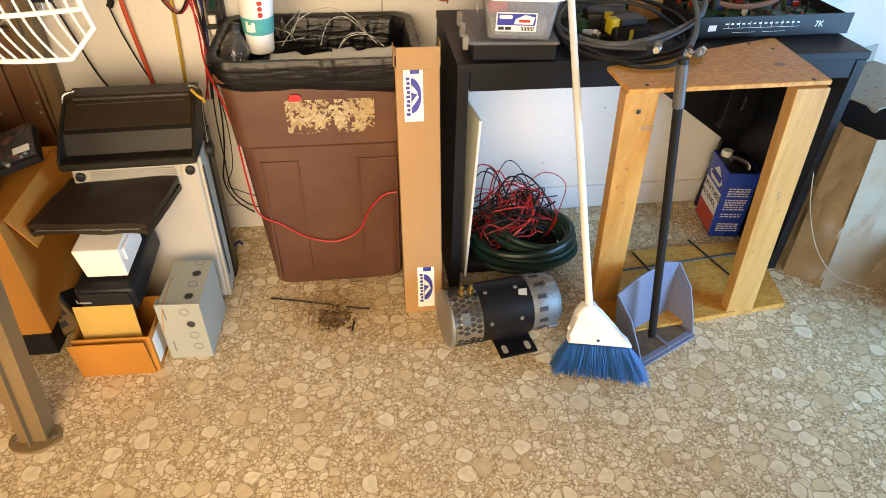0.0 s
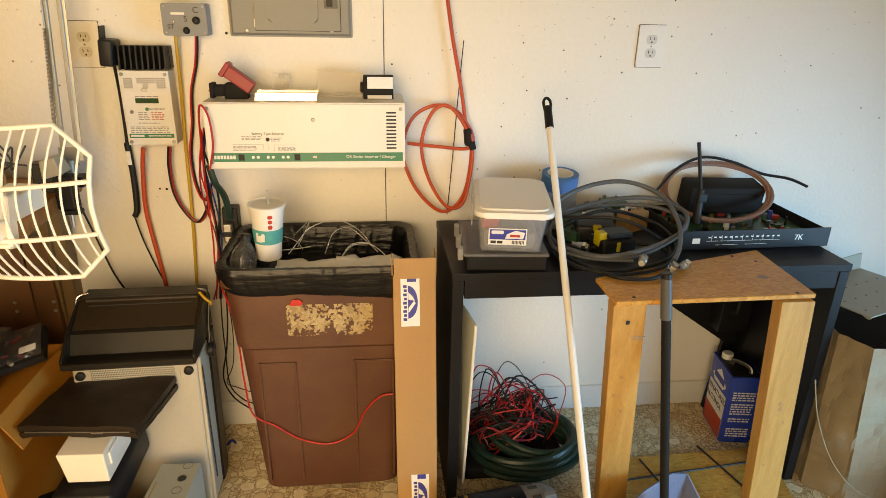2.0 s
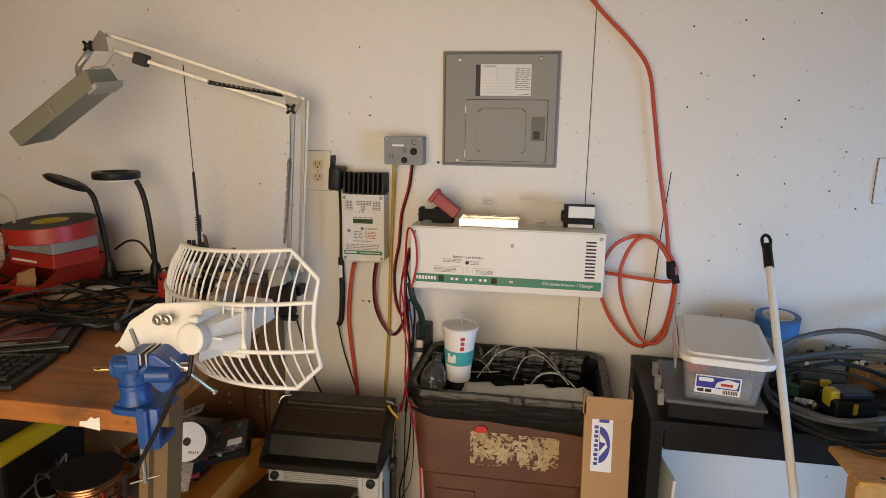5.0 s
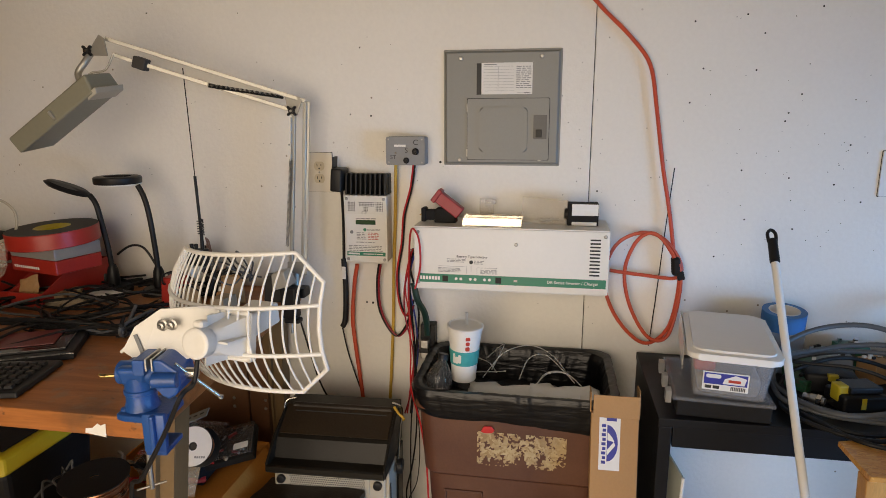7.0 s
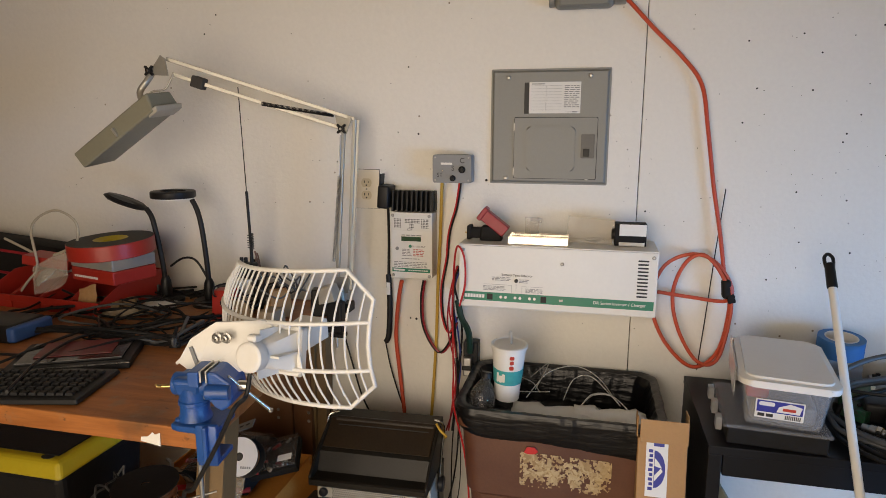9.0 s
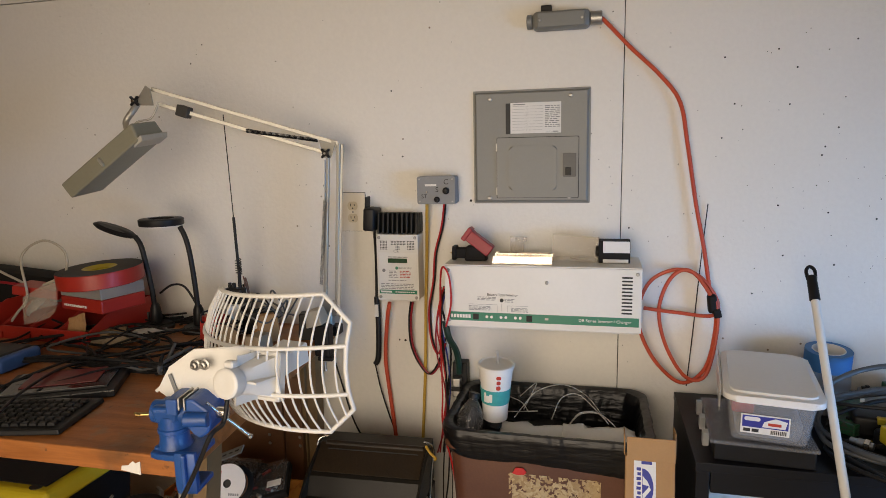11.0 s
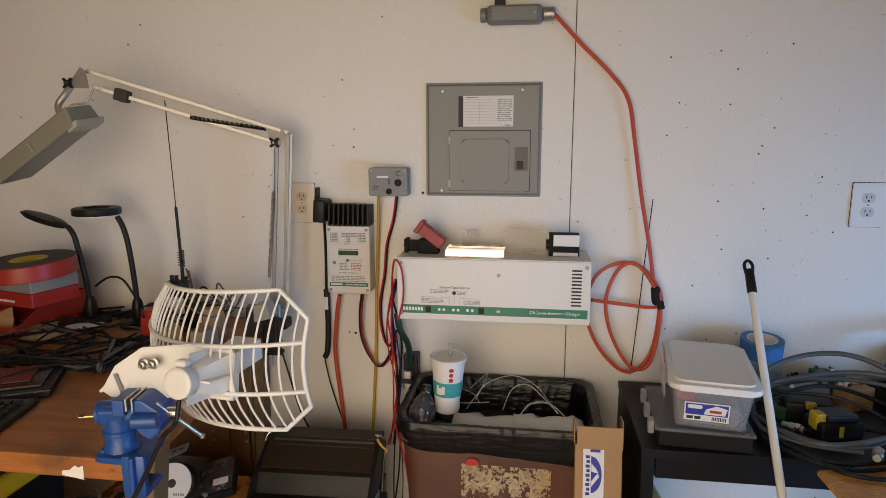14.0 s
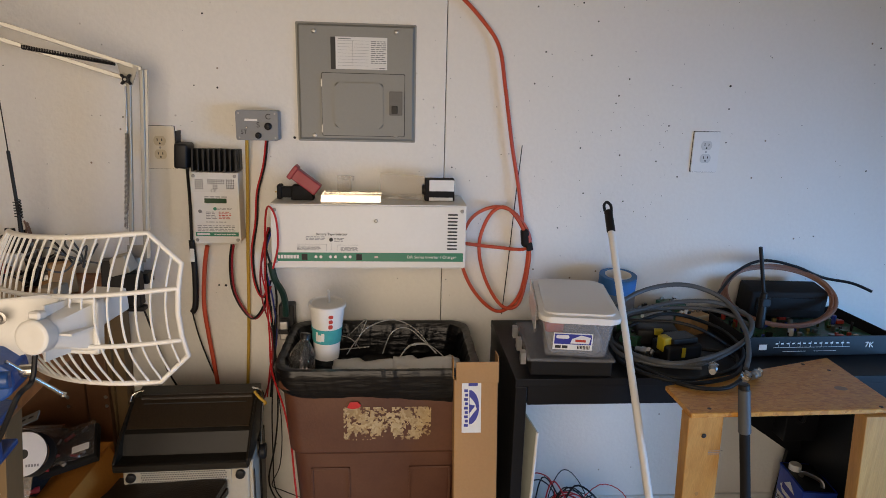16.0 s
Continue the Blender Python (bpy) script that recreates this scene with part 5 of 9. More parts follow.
def grid_antenna():
    a, b = Vector((-0.098, -0.84)), Vector((-0.5, -0.68))
    ch = (b - a)
    L = ch.length
    u = ch / L
    nrm = Vector((-u.y, u.x))
    if nrm.y > 0:
        nrm = -nrm
    t = thing("grid_antenna", "white grid dish antenna held in the bench vise", "antenna", Matrix.Translation((0.009, 0, 0.006)))

    def at(s, v):
        """s: 0 to 1 along the width from the near end, v: -1 to 1 in height."""
        k = 1 - (2 * s - 1) ** 2
        p = a + ch * s + nrm * (0.091 * k - 0.049 * v * v)
        return Vector((p.x, p.y, 1.068 - 0.016 * s + v * (0.281 - 0.034 * s) / 2))

    c = 0.13
    rim = [at(c + (1 - 2 * c) * k / 12, 1) for k in range(13)] + [at(1, 0.6), at(1, 0.3), at(1, 0), at(1, -0.3), at(1, -0.6)]
    rim += [at(1 - c - (1 - 2 * c) * k / 12, -1) for k in range(13)] + [at(0, -0.6), at(0, -0.3), at(0, 0), at(0, 0.3), at(0, 0.6)]
    part("rim", sweep(rim, 0.0046, 10, 1, True), "white_plastic", t, smooth=True)
    for v in (0.32, -0.355):
        part("cross_bar", sweep([at(s / 10, v) + Vector((nrm.x, nrm.y, 0)) * 0.003 for s in range(11)], 0.0042, 10, 3), "white_plastic", t, smooth=True)
    for i in range(22):
        s = 0.035 + 0.93 * i / 21
        e = 1.0 if c <= s <= 1 - c else 0.6 + 0.4 * min(s, 1 - s) / c
        part("wire", sweep([at(s, v * e) for v in (-1, -0.6, -0.2, 0.2, 0.6, 1)], 0.0021, 6, 3), "white_plastic", t, smooth=True)
    m3 = Matrix(((-u.x, nrm.x, 0, 0), (-u.y, nrm.y, 0, 0), (0, 0, 1, 0), (0, 0, 0, 1)))
    o = at(0.66, -0.1)
    mm = Matrix.Translation(o) @ m3
    h0, h1 = Vector((-0.275, -0.845, 1.049)), Vector((-0.288, -0.935, 1.063))
    hm = Matrix.Translation(h0) @ (h1 - h0).to_track_quat("Z", "Y").to_matrix().to_4x4()
    hl = (h1 - h0).length
    # square horn that narrows to a round cap, on a raised frame
    bm = bmesh.new()
    for x0, x1, y0, y1 in ((-0.050, 0.050, 0.040, 0.048), (-0.050, 0.050, -0.048, -0.040), (-0.050, -0.042, -0.048, 0.048), (0.042, 0.050, -0.048, 0.048)):
        box(x0, x1, y0, y1, -0.016, 0.004, 0.002, 1, bm, hm)
    part("hub_frame", bm, "white_plastic", t, "raised square frame")
    part("hub_plate", box(-0.046, 0.046, -0.044, 0.044, -0.013, -0.002, 0.002, 1, None, hm), "white_plastic", t)
    rings = []
    for k in range(9):
        f_ = k / 8
        ring = []
        for i in range(32):
            an = 2 * math.pi * i / 32
            c_, s_ = math.cos(an), math.sin(an)
            sq = 0.038 / max(abs(c_), abs(s_))
            r_ = sq * (1 - f_) + (0.024 + 0.004 * (1 - f_)) * f_
            ring.append(hm @ Vector((r_ * c_, r_ * s_, (hl - 0.016) * f_ - 0.002)))
        rings.append(ring)
    part("hub_socket", ring_loft(rings), "white_plastic", t, smooth=True)
    part("hub_ring", lathe([(0, hl - 0.024), (0.025, hl - 0.024), (0.028, hl - 0.020), (0.028, hl + 0.002), (0.026, hl + 0.0045), (0.022, hl + 0.0055), (0.012, hl + 0.0045), (0, hl + 0.0035)], 28, None, hm), "white_plastic", t, smooth=True)
    part("hub_lug", box(-0.010, 0.010, 0.027, 0.040, hl - 0.022, hl - 0.002, 0.003, 1, None, hm), "white_plastic", t)
    for k in range(4):
        part("hub_rib", box(-0.0018, 0.0018, 0.022, 0.046, -0.002, hl * 0.72, 0, 1, None, hm @ Matrix.Rotation(radians(90 * k), 4, "Z")), "white_plastic", t)
    f0, f1 = h0 + Vector((0.0, 0.012, 0.0)), Vector((-0.258, -0.735, 1.059))
    fm = Matrix.Translation(f0) @ (f1 - f0).to_track_quat("Z", "Y").to_matrix().to_4x4()
    fl = (f1 - f0).length
    part("feed_arm", frustum((-0.026, 0.026, -0.020, 0.020), (-0.032, 0.032, -0.022, 0.022), 0.0, fl + 0.01, 0.004, None, fm), "white_plastic", t)
    mm = Matrix.Translation(h1)
    part("coax_lead", sweep([mm @ Vector((0.0, 0.0, -0.03)), mm @ Vector((-0.005, -0.01, -0.07)), (-0.29, -0.99, 0.989), (-0.328, -0.99, 0.916), (-0.38, -0.99, 0.828), (-0.413, -0.98, 0.781), (-0.42, -0.96, 0.5), (-0.5, -0.93, 0.3)], 0.0042, 8), "black", t, "black coaxial lead", smooth=True)
    # bracket gripped by the vise
    br = [(-0.473, -0.885, 1.019), (-0.442, -0.885, 1.068), (-0.389, -0.88, 1.104), (-0.303, -0.865, 1.11), (-0.275, -0.852, 1.101), (-0.288, -0.852, 1.023), (-0.338, -0.875, 1.01), (-0.398, -0.885, 0.994), (-0.438, -0.885, 0.997)]
    own = bmesh.new()
    f1 = [own.verts.new(p) for p in br]
    f2 = [own.verts.new((p[0] + 0.001, p[1] + 0.005, p[2])) for p in br]
    own.faces.new(f1)
    own.faces.new(f2[::-1])
    for i in range(len(br)):
        own.faces.new((f1[i], f1[(i + 1) % len(br)], f2[(i + 1) % len(br)], f2[i]))
    bk = part("bracket", own, "white_plastic", t, "bent white steel mounting bracket")
    part("bracket_flange", box(-0.030, 0.02, 0.0, 0.075, -0.003, 0.003, 0.001, 1, None, Matrix.Translation((-0.459, -0.881, 1.033)) @ pose(0, 0, 0, 0, -42, 0)), "white_plastic", t)
    for q in ((-0.38, -0.889, 1.077), (-0.361, -0.889, 1.079), (-0.422, -0.889, 1.014)):
        bm = lathe([(0, 0), (0.011, 0), (0.011, 0.002), (0.007, 0.003), (0.0065, 0.009), (0.003, 0.010), (0.003, 0.014), (0, 0.014)], 14, None, Matrix.Translation(q) @ pose(0, 0, 0, 90))
        part("bolt", bm, "zinc", bk, "zinc bolt and washer")
    part("slot", box(-0.004, 0.004, -0.001, 0.0005, -0.022, 0.022, 0, 1, None, Matrix.Translation((-0.434, -0.887, 1.033)) @ pose(0, 0, 0, 0, -18, 0)), "box_grey", bk)


grid_antenna()


def magnifier_lamp():
    t = thing("swing_arm_lamp", "silver swing-arm lamp with a khaki rectangular shade over the bench", "lamp")
    J, K = Vector((-0.423, -0.113, 1.470)), Vector((-0.926, -0.283, 1.630))
    E = Vector((-0.388, -0.113, 1.498))
    lo, hi = Vector((-0.876, -0.268, 1.622)), Vector((-0.889, -0.272, 1.664))
    base = Vector((-0.446, -0.113, BT))
    part("clamp", box(base.x - 0.035, base.x + 0.035, base.y - 0.025, base.y + 0.025, BT, BT + 0.03, 0.004), "black", t)
    part("socket", rod((base.x, base.y, BT + 0.03), (base.x, base.y, BT + 0.075), 0.016, 16), "lamp_arm", t, smooth=True)
    part("base_plate", prism([(-0.024, 0.0), (0.026, 0.0), (0.03, 0.05), (-0.02, 0.05)], 0.004, None, Matrix.Translation((base.x, base.y - 0.004, BT + 0.06)) @ FACE), "lamp_arm", t)
    for top, foot, w in ((J, base.x - 0.013, 0.0055), (E, base.x + 0.025, 0.0045), (E + Vector((0.005, 0.012, 0.0)), base.x + 0.0315, 0.0045)):
        part("post", box(-w, w, -0.0055, 0.0055, 0.0, (top.z - BT - 0.07), 0.0012, 1, None, Matrix.Translation((foot, base.y, BT + 0.07)) @ (top - Vector((foot, base.y, BT + 0.07))).to_track_quat("Z", "Y").to_matrix().to_4x4()), "lamp_arm", t)

    def coil(a, b, r, wire, material):
        d_ = b - a
        q_ = d_.to_track_quat("Z", "Y").to_matrix().to_4x4()
        n_ = int(d_.length / 0.0034) * 6
        part("spring", sweep([a + q_ @ Vector((r * math.cos(k * 1.0472), r * math.sin(k * 1.0472), d_.length * k / n_)) for k in range(n_ + 1)], wire, 4, 1), material, t)

    coil(Vector((-0.436, -0.125, 1.33)), Vector((-0.462, -0.125, 1.07)), 0.0045, 0.0012, "zinc")
    part("spring_rod", rod((-0.430, -0.122, 1.452), (-0.436, -0.125, 1.33), 0.0022, 8), "zinc", t)
    d = (lo - J).normalized()
    up = Vector((0, 0, 1)) - d * d.z
    up.normalize()
    for a, b in ((J, lo), (E, hi)):
        part("arm", box(-0.0060, 0.0060, -0.0058, 0.0058, 0.0, (b - a).length, 0.0012, 1, None, Matrix.Translation(a) @ (b - a).to_track_quat("Z", "Y").to_matrix().to_4x4()), "lamp_arm", t)
    coil(Vector((-0.640, -0.198, 1.541)), Vector((-0.447, -0.130, 1.509)), 0.0055, 0.0013, "black")
    part("elbow_plate", prism([(-0.012, -0.012), (0.012, -0.014), (0.030, 0.030), (0.018, 0.040), (-0.022, 0.042)], 0.004, None, Matrix.Translation(J + Vector((0, -0.008, 0))) @ FACE), "lamp_arm", t)
    part("wrist_plate", prism([(-0.010, -0.010), (0.010, -0.012), (0.054, -0.014), (0.048, 0.032), (0.034, 0.042)], 0.004, None, Matrix.Translation(K + Vector((0, -0.008, 0))) @ FACE), "lamp_arm", t)
    for c in (J, K):
        bm = lathe([(0, 0), (0.008, 0), (0.008, 0.012), (0.004, 0.013), (0, 0.013)], 12, None, Matrix.Translation(c + Vector((0, -0.013, 0))) @ pose(0, 0, 0, 90))
        for k in range(4):
            box(-0.0035, 0.0035, -0.011, -0.002, 0.004, 0.018, 0.002, 1, bm, Matrix.Translation(c + Vector((0, -0.013, 0))) @ pose(0, 0, 0, 0, 45 + 90 * k, 0))
        kn = part("knob", bm, "black", t, "black star knob")
        part("knob_cap", lathe([(0, 0), (0.004, 0), (0.003, 0.002), (0, 0.002)], 10, None, Matrix.Translation(c + Vector((0, -0.0265, 0))) @ pose(0, 0, 0, 90)), "chrome", kn)
    q = J.lerp(lo, 0.85)
    part("arm_clip", box(-0.019, 0.019, -0.014, 0.014, -0.016, 0.016, 0.003, 2, None, Matrix.Translation(q) @ pose(0, 0, 0, 0, 18, 0)), "tan_tape", t, "dark brown clip")
    neck = [K, K + Vector((-0.008, -0.02, -0.028)), K + Vector((-0.026, -0.03, -0.058)), K + Vector((-0.012, -0.04, -0.085)), K + Vector((0.006, -0.045, -0.092))]
    part("neck", sweep(neck, 0.009, 12), "lamp_arm", t, smooth=True)
    part("lead", sweep([K + Vector((0.07, -0.01, -0.01)), K + Vector((0.05, -0.02, -0.05)), K + Vector((0.01, -0.03, -0.06)), K + Vector((0.0, -0.035, -0.09))], 0.003, 8), "lamp_arm", t, smooth=True)
    A, B = Vector((-0.862, -0.33, 1.549)), Vector((-1.118, -0.33, 1.382))
    ax = (A - B).normalized()
    mid = (A + B) / 2
    ang = math.degrees(math.atan2(ax.z, ax.x))
    m = Matrix.Translation(mid) @ pose(0, 0, 0, 0, -ang, 0) @ pose(0, 0, 0, 7, 0, 0)
    L = (A - B).length / 2
    sh = part("shade", frustum((-L + 0.008, L - 0.010, -0.066, 0.066), (-L, L - 0.002, -0.056, 0.056), -0.025, 0.027, 0.006, None, m), "shade", t)
    part("end_cap", frustum((L - 0.040, L - 0.004, -0.060, 0.060), (L - 0.022, L + 0.004, -0.064, 0.064), -0.030, -0.016, 0.003, None, m), "beige", sh, "cream plastic end cap")
    part("vent", box(0.002, 0.010, -0.0695, -0.058, -0.016, 0.010, 0.002, 1, None, m), "lamp_arm", sh)


magnifier_lamp()


def desk_lamp(name, label, base, neck):
    """Round foot and a bent neck through the given points, from the foot up."""
    t = thing(name, label, "lamp", Matrix.Translation(base))
    b = Vector(base)
    part("base", lathe([(0, 0), (0.055, 0), (0.055, 0.010), (0.048, 0.018), (0, 0.020)], 28), "black", t, smooth=True)
    part("gooseneck", sweep([(0, 0, 0.015)] + [Vector(q) - b for q in neck], 0.0082, 12), "black", t, smooth=True)
    part("joint", lathe([(0, 0.0), (0.016, 0.002), (0.019, 0.02), (0.016, 0.055), (0.010, 0.07), (0, 0.07)], 16, None, pose(0, 0, 0.016)), "black", t, smooth=True)
    return t, Vector(neck[-1]) - b


t, tv = desk_lamp("desk_lamp", "black gooseneck desk lamp with a flat oval head", (-1.045, -0.15, BT), [(-1.047, -0.155, 1.037), (-1.062, -0.16, 1.157), (-1.072, -0.16, 1.195), (-1.088, -0.16, 1.218)])
part("head", lathe([(0, -0.007), (0.03, -0.007), (0.034, 0), (0.028, 0.008), (0, 0.010)], 24, None, Matrix.Translation(tv + Vector((-0.074, 0, 0.021))) @ pose(0, 0, 0, 0, 17, 0) @ Matrix.Diagonal((2.4, 1.0, 1, 1))), "black", t, smooth=True)
t, tv = desk_lamp("ring_lamp", "black gooseneck lamp with a round ring head", (-0.885, -0.15, BT), [(-0.884, -0.155, 1.036), (-0.890, -0.16, 1.154), (-0.902, -0.16, 1.215), (-0.919, -0.16, 1.251)])
m = Matrix.Translation(tv + Vector((-0.066, 0, 0.014)))
part("ring", lathe([(0.040, -0.009), (0.066, -0.009), (0.068, -0.006), (0.068, 0.010), (0.064, 0.013), (0.040, 0.013), (0.040, -0.009)], 40, None, m), "black", t, smooth=True)
part("diffuser", lathe([(0.042, -0.0095), (0.064, -0.0095), (0.064, -0.0125), (0.042, -0.0125), (0.042, -0.0095)], 40, None, m), "white_plastic", t, "white ring diffuser")


def handheld_radio():
    b = Vector((-0.752, -0.14, 1.042))
    t = thing("handheld_radio", "black handheld radio with a long whip antenna standing on the bench", "radio", pose(b.x, b.y, BT))
    part("body", box(-0.030, 0.030, -0.018, 0.018, 0.0, b.z - BT + 0.012, 0.005, 3), "black", t, smooth=True)
    h = b.z - BT + 0.012
    for dx in (-0.018, -0.003):
        part("knob", rod((dx, 0, h), (dx, 0, h + 0.016), 0.006, 14), "black", t, smooth=True)
    part("antenna_base", rod((0.018, 0, h), (0.018, 0, h + 0.05), 0.006, 12, None, 0.005), "black", t, smooth=True)
    part("coil", sweep([(0.018 + 0.009 * math.cos(k * 0.9), 0.009 * math.sin(k * 0.9), h + 0.045 + 0.0011 * k) for k in range(46)], 0.0018, 6, 1), "black", t, smooth=True)
    top = Vector((-0.742, -0.15, 1.593)) - Vector((b.x, b.y, BT))
    mid = Vector((0.018, 0, h + 0.05)).lerp(top, 0.36)
    part("stem", rod((0.018, 0, h + 0.05), mid, 0.0045, 10), "black", t, smooth=True)
    part("whip", rod(mid, top, 0.0016, 8), "black", t)


handheld_radio()


def keyboard():
    fr, br_ = Vector((-0.704, -0.892, 0.915)), Vector((-0.744, -0.72, 0.915))
    dep = (br_ - fr)
    ang = math.degrees(math.atan2(dep.y, dep.x)) - 90
    t = thing("keyboard", "black computer keyboard lying on the bench", "keyboard", pose(fr.x, fr.y, BT, 0, 0, ang))
    D, W = dep.length, 0.44
    part("case", frustum((-W, 0, 0, D), (-W + 0.003, -0.003, 0.003, D - 0.003), 0.002, 0.014, 0.003), "black", t)
    rows, cols = 6, 21
    me = None
    for j in range(rows):
        for i in range(cols):
            x, y = -0.028 - i * 0.0193, 0.026 + j * (D - 0.05) / 5.4
            if me is None:
                first = part("key", frustum((-0.0085, 0.0085, -0.0075, 0.0075), (-0.0066, 0.0066, -0.006, 0.006), 0.0145, 0.021, 0.0008), "black", t)
                me = first.data
                first.location = (x, y, 0)
            else:
                ob = new("key", me)
                ob.parent = t
                ob.location = (x, y, 0)


keyboard()
a, b = Vector((-0.745, -0.689, 0.91)), Vector((-0.737, -0.502, 0.91))
dv = b - a
t = thing("circuit_board_tray", "black framed electronics board with maroon panel lying on the bench", "electronics", pose(a.x, a.y, BT, 0, 0, math.degrees(math.atan2(dv.y, dv.x)) - 60))
w, h = 0.27, dv.length
part("frame", box(-w, 0, 0, h, 0.001, 0.020, 0.003), "black", t)
part("board", box(-w + 0.02, -0.02, 0.02, h - 0.02, 0.0205, 0.026, 0.001), "glass", t)
part("panel", box(-w + 0.05, -0.05, 0.05, h - 0.03, 0.0265, 0.029, 0.001), "maroon", t, "maroon panel")
part("edge_trim", box(-w, 0, -0.0012, 0.0, 0.016, 0.018), "chrome", t)
t = thing("meter", "black meter with blue rubber corners lying on the bench", "meter", Matrix.Translation((-1.226, -0.56, BT)))
part("body", box(-0.10, 0.055, -0.06, 0.06, 0, 0.05, 0.008, 3), "black", t, smooth=True)
part("blue_edge", box(0.048, 0.075, -0.065, 0.065, 0.004, 0.046, 0.009, 3), "devblue", t, "blue rubber corner guard", smooth=True)


def parts_bin(m, w, d, h):
    t = thing("parts_bin", "red open-front plastic parts bin on the bench", "parts bin", m, "red parts bins")
    k = 0.003
    bm = bmesh.new()
    box(0, w, 0, d, 0, k, 0, 1, bm)
    box(0, w, 0, k, k, h * 0.42, 0, 1, bm)
    box(0, w, d - k, d, k, h, 0, 1, bm)
    for x in (0, w - k):
        own = prism([(0, k), (d - k, k), (d - k, h), (d * 0.42, h), (0.0, h * 0.42)], k, None, Matrix.Translation((x, 0, 0)) @ Matrix(((0, 0, 1, 0), (1, 0, 0, 0), (0, 1, 0, 0), (0, 0, 0, 1))))
        join(bm, own)
    part("tray", bm, "redbox", t)
    part("lip", box(-0.002, w + 0.002, -0.006, 0.0, h * 0.24, h * 0.46, 0.001), "redbox", t)
    return t


o = Vector((-1.118, -0.357, 0.902))
ang = -4
for i in range(4):
    p = o + Vector((math.cos(radians(ang)), math.sin(radians(ang)), 0)) * (-0.118 * (i + 1))
    parts_bin(pose(p.x, p.y, BT + 0.001, 0, 0, ang), 0.113, 0.27, 0.095)
pb = Vector((o.x, o.y - 0.06, BT))
tc = Vector((-1.141, -0.26, 1.118))
t = thing("assortment_box", "red and clear assortment box stacked on the red bins", "box", pose(tc.x - 0.01, tc.y + 0.01, BT + 0.097, 0, 0, -14))
hh = max(0.03, tc.z - 0.03 - (BT + 0.097))
part("base", box(-0.10, 0.10, -0.075, 0.075, 0, hh * 0.52, 0.004), "redbox", t)
part("lid", box(-0.10, 0.10, -0.075, 0.075, hh * 0.53, hh, 0.004), "frost", t, "clear plastic lid")
bars([(-0.085 + i * 0.0095, -0.078 + i * 0.0095, 0.012, 0.019) for i in range(12)], "paper", t, Matrix.Translation((0, -0.0755, 0)) @ FACE, "print")
t = thing("foam_tape_roll", "large roll of red-edged dark foam tape with yellow core", "tape roll", pose(tc.x, tc.y, tc.z - 0.03, 3, -2, 0))
part("tape", lathe([(0.052, 0.0), (0.122, 0), (0.124, 0.002), (0.124, 0.044), (0.122, 0.046), (0.052, 0.046), (0.052, 0)], 56), "redbox", t, smooth=True)
part("foam_side", lathe([(0.050, 0.0463), (0.1225, 0.0463), (0.1225, 0.0475), (0.050, 0.0475), (0.05, 0.0463)], 56), "tan_tape", t, "dark grey foam side")
part("core", lathe([(0.030, 0.001), (0.0515, 0.001), (0.0515, 0.0465), (0.048, 0.0485), (0.030, 0.04), (0.030, 0.001)], 40), "yellowlid", t, "yellow card core", smooth=True)
bm = box(-0.075, 0.075, -0.045, 0.045, 0, 0.03, 0.003, 2)
ob = part("tape_case", bm, "redbox")
ob.matrix_world = pose(tc.x - 0.25, tc.y + 0.02, BT + 0.125, 0, 8, 12)
tagged(ob, "red and black instrument case lying on the bins", "case")
ob = part("card_wedge", frustum((-0.03, 0.03, -0.03, 0.03), (-0.012, 0.02, -0.002, 0.002), 0, 0.062, 0.001), "card")
ob.matrix_world = Matrix.Translation((-1.374, -0.134, 0.91)) @ pose(0, 0.02, 0.0, 0, 8, -20)
tagged(ob, "folded piece of tan card in a red bin", "card")
bag("film_bag", "clear crumpled bag with printed label on the bins", Matrix.Translation((-1.353, -0.36, 0.968)) @ pose(0, 0, 0, -35, -28, 10), 0.13, 0.10, 0.03, False)
for k, (q, ang2, L) in enumerate((((-1.138, -0.303, 0.91), 22, 0.075), ((-1.115, -0.252, 0.91), 30, 0.06))):
    ob = part("wood_block", box(-L / 2, L / 2, -0.018, 0.018, 0, 0.034, 0.004, 2), "wood_scrap")
    ob.matrix_world = pose(q[0], q[1], BT, 0, 0, ang2)
    tagged(ob, "small rough wooden block on the bench", "wood block", "wood blocks")
for k, (q, s) in enumerate((((-1.094, 0.034, 0.91), 0.036), ((-1.179, -0.021, 0.91), 0.03), ((-0.896, -0.016, 0.91), 0.04))):
    ob = part("charger", box(-s, s, -s * 0.7, s * 0.7, 0, s * 0.9, s * 0.25, 3), "black", smooth=True)
    ob.matrix_world = pose(q[0], q[1], BT, 0, 0, 20 * k)
    tagged(ob, "small black plug-in charger lying on the bench", "charger", "loose chargers")
ob = part("usb_hub", box(-0.05, 0.05, -0.022, 0.022, 0, 0.016, 0.004), "white_plastic")
ob.matrix_world = Matrix.Translation((-1.019, -0.22, BT + 0.001)) @ pose(0, 0, 0, 0, 0, 16)
tagged(ob, "small black and white striped box on the bench", "box")


def loose(seed, x0, x1, y0, y1, z0, n, r, span=0.32, zz=0.02):
    rng = random.Random(seed)
    x, y, a = rng.uniform(x0, x1), rng.uniform(y0, y1), rng.uniform(0, 6.28)
    pts = []
    for i in range(n):
        pts.append((x, y, z0 + abs(rng.gauss(0, zz))))
        a += rng.gauss(0, 0.9)
        x, y = min(x1, max(x0, x + span / n * 2.2 * math.cos(a))), min(y1, max(y0, y + span / n * 2.2 * math.sin(a)))
    return pts


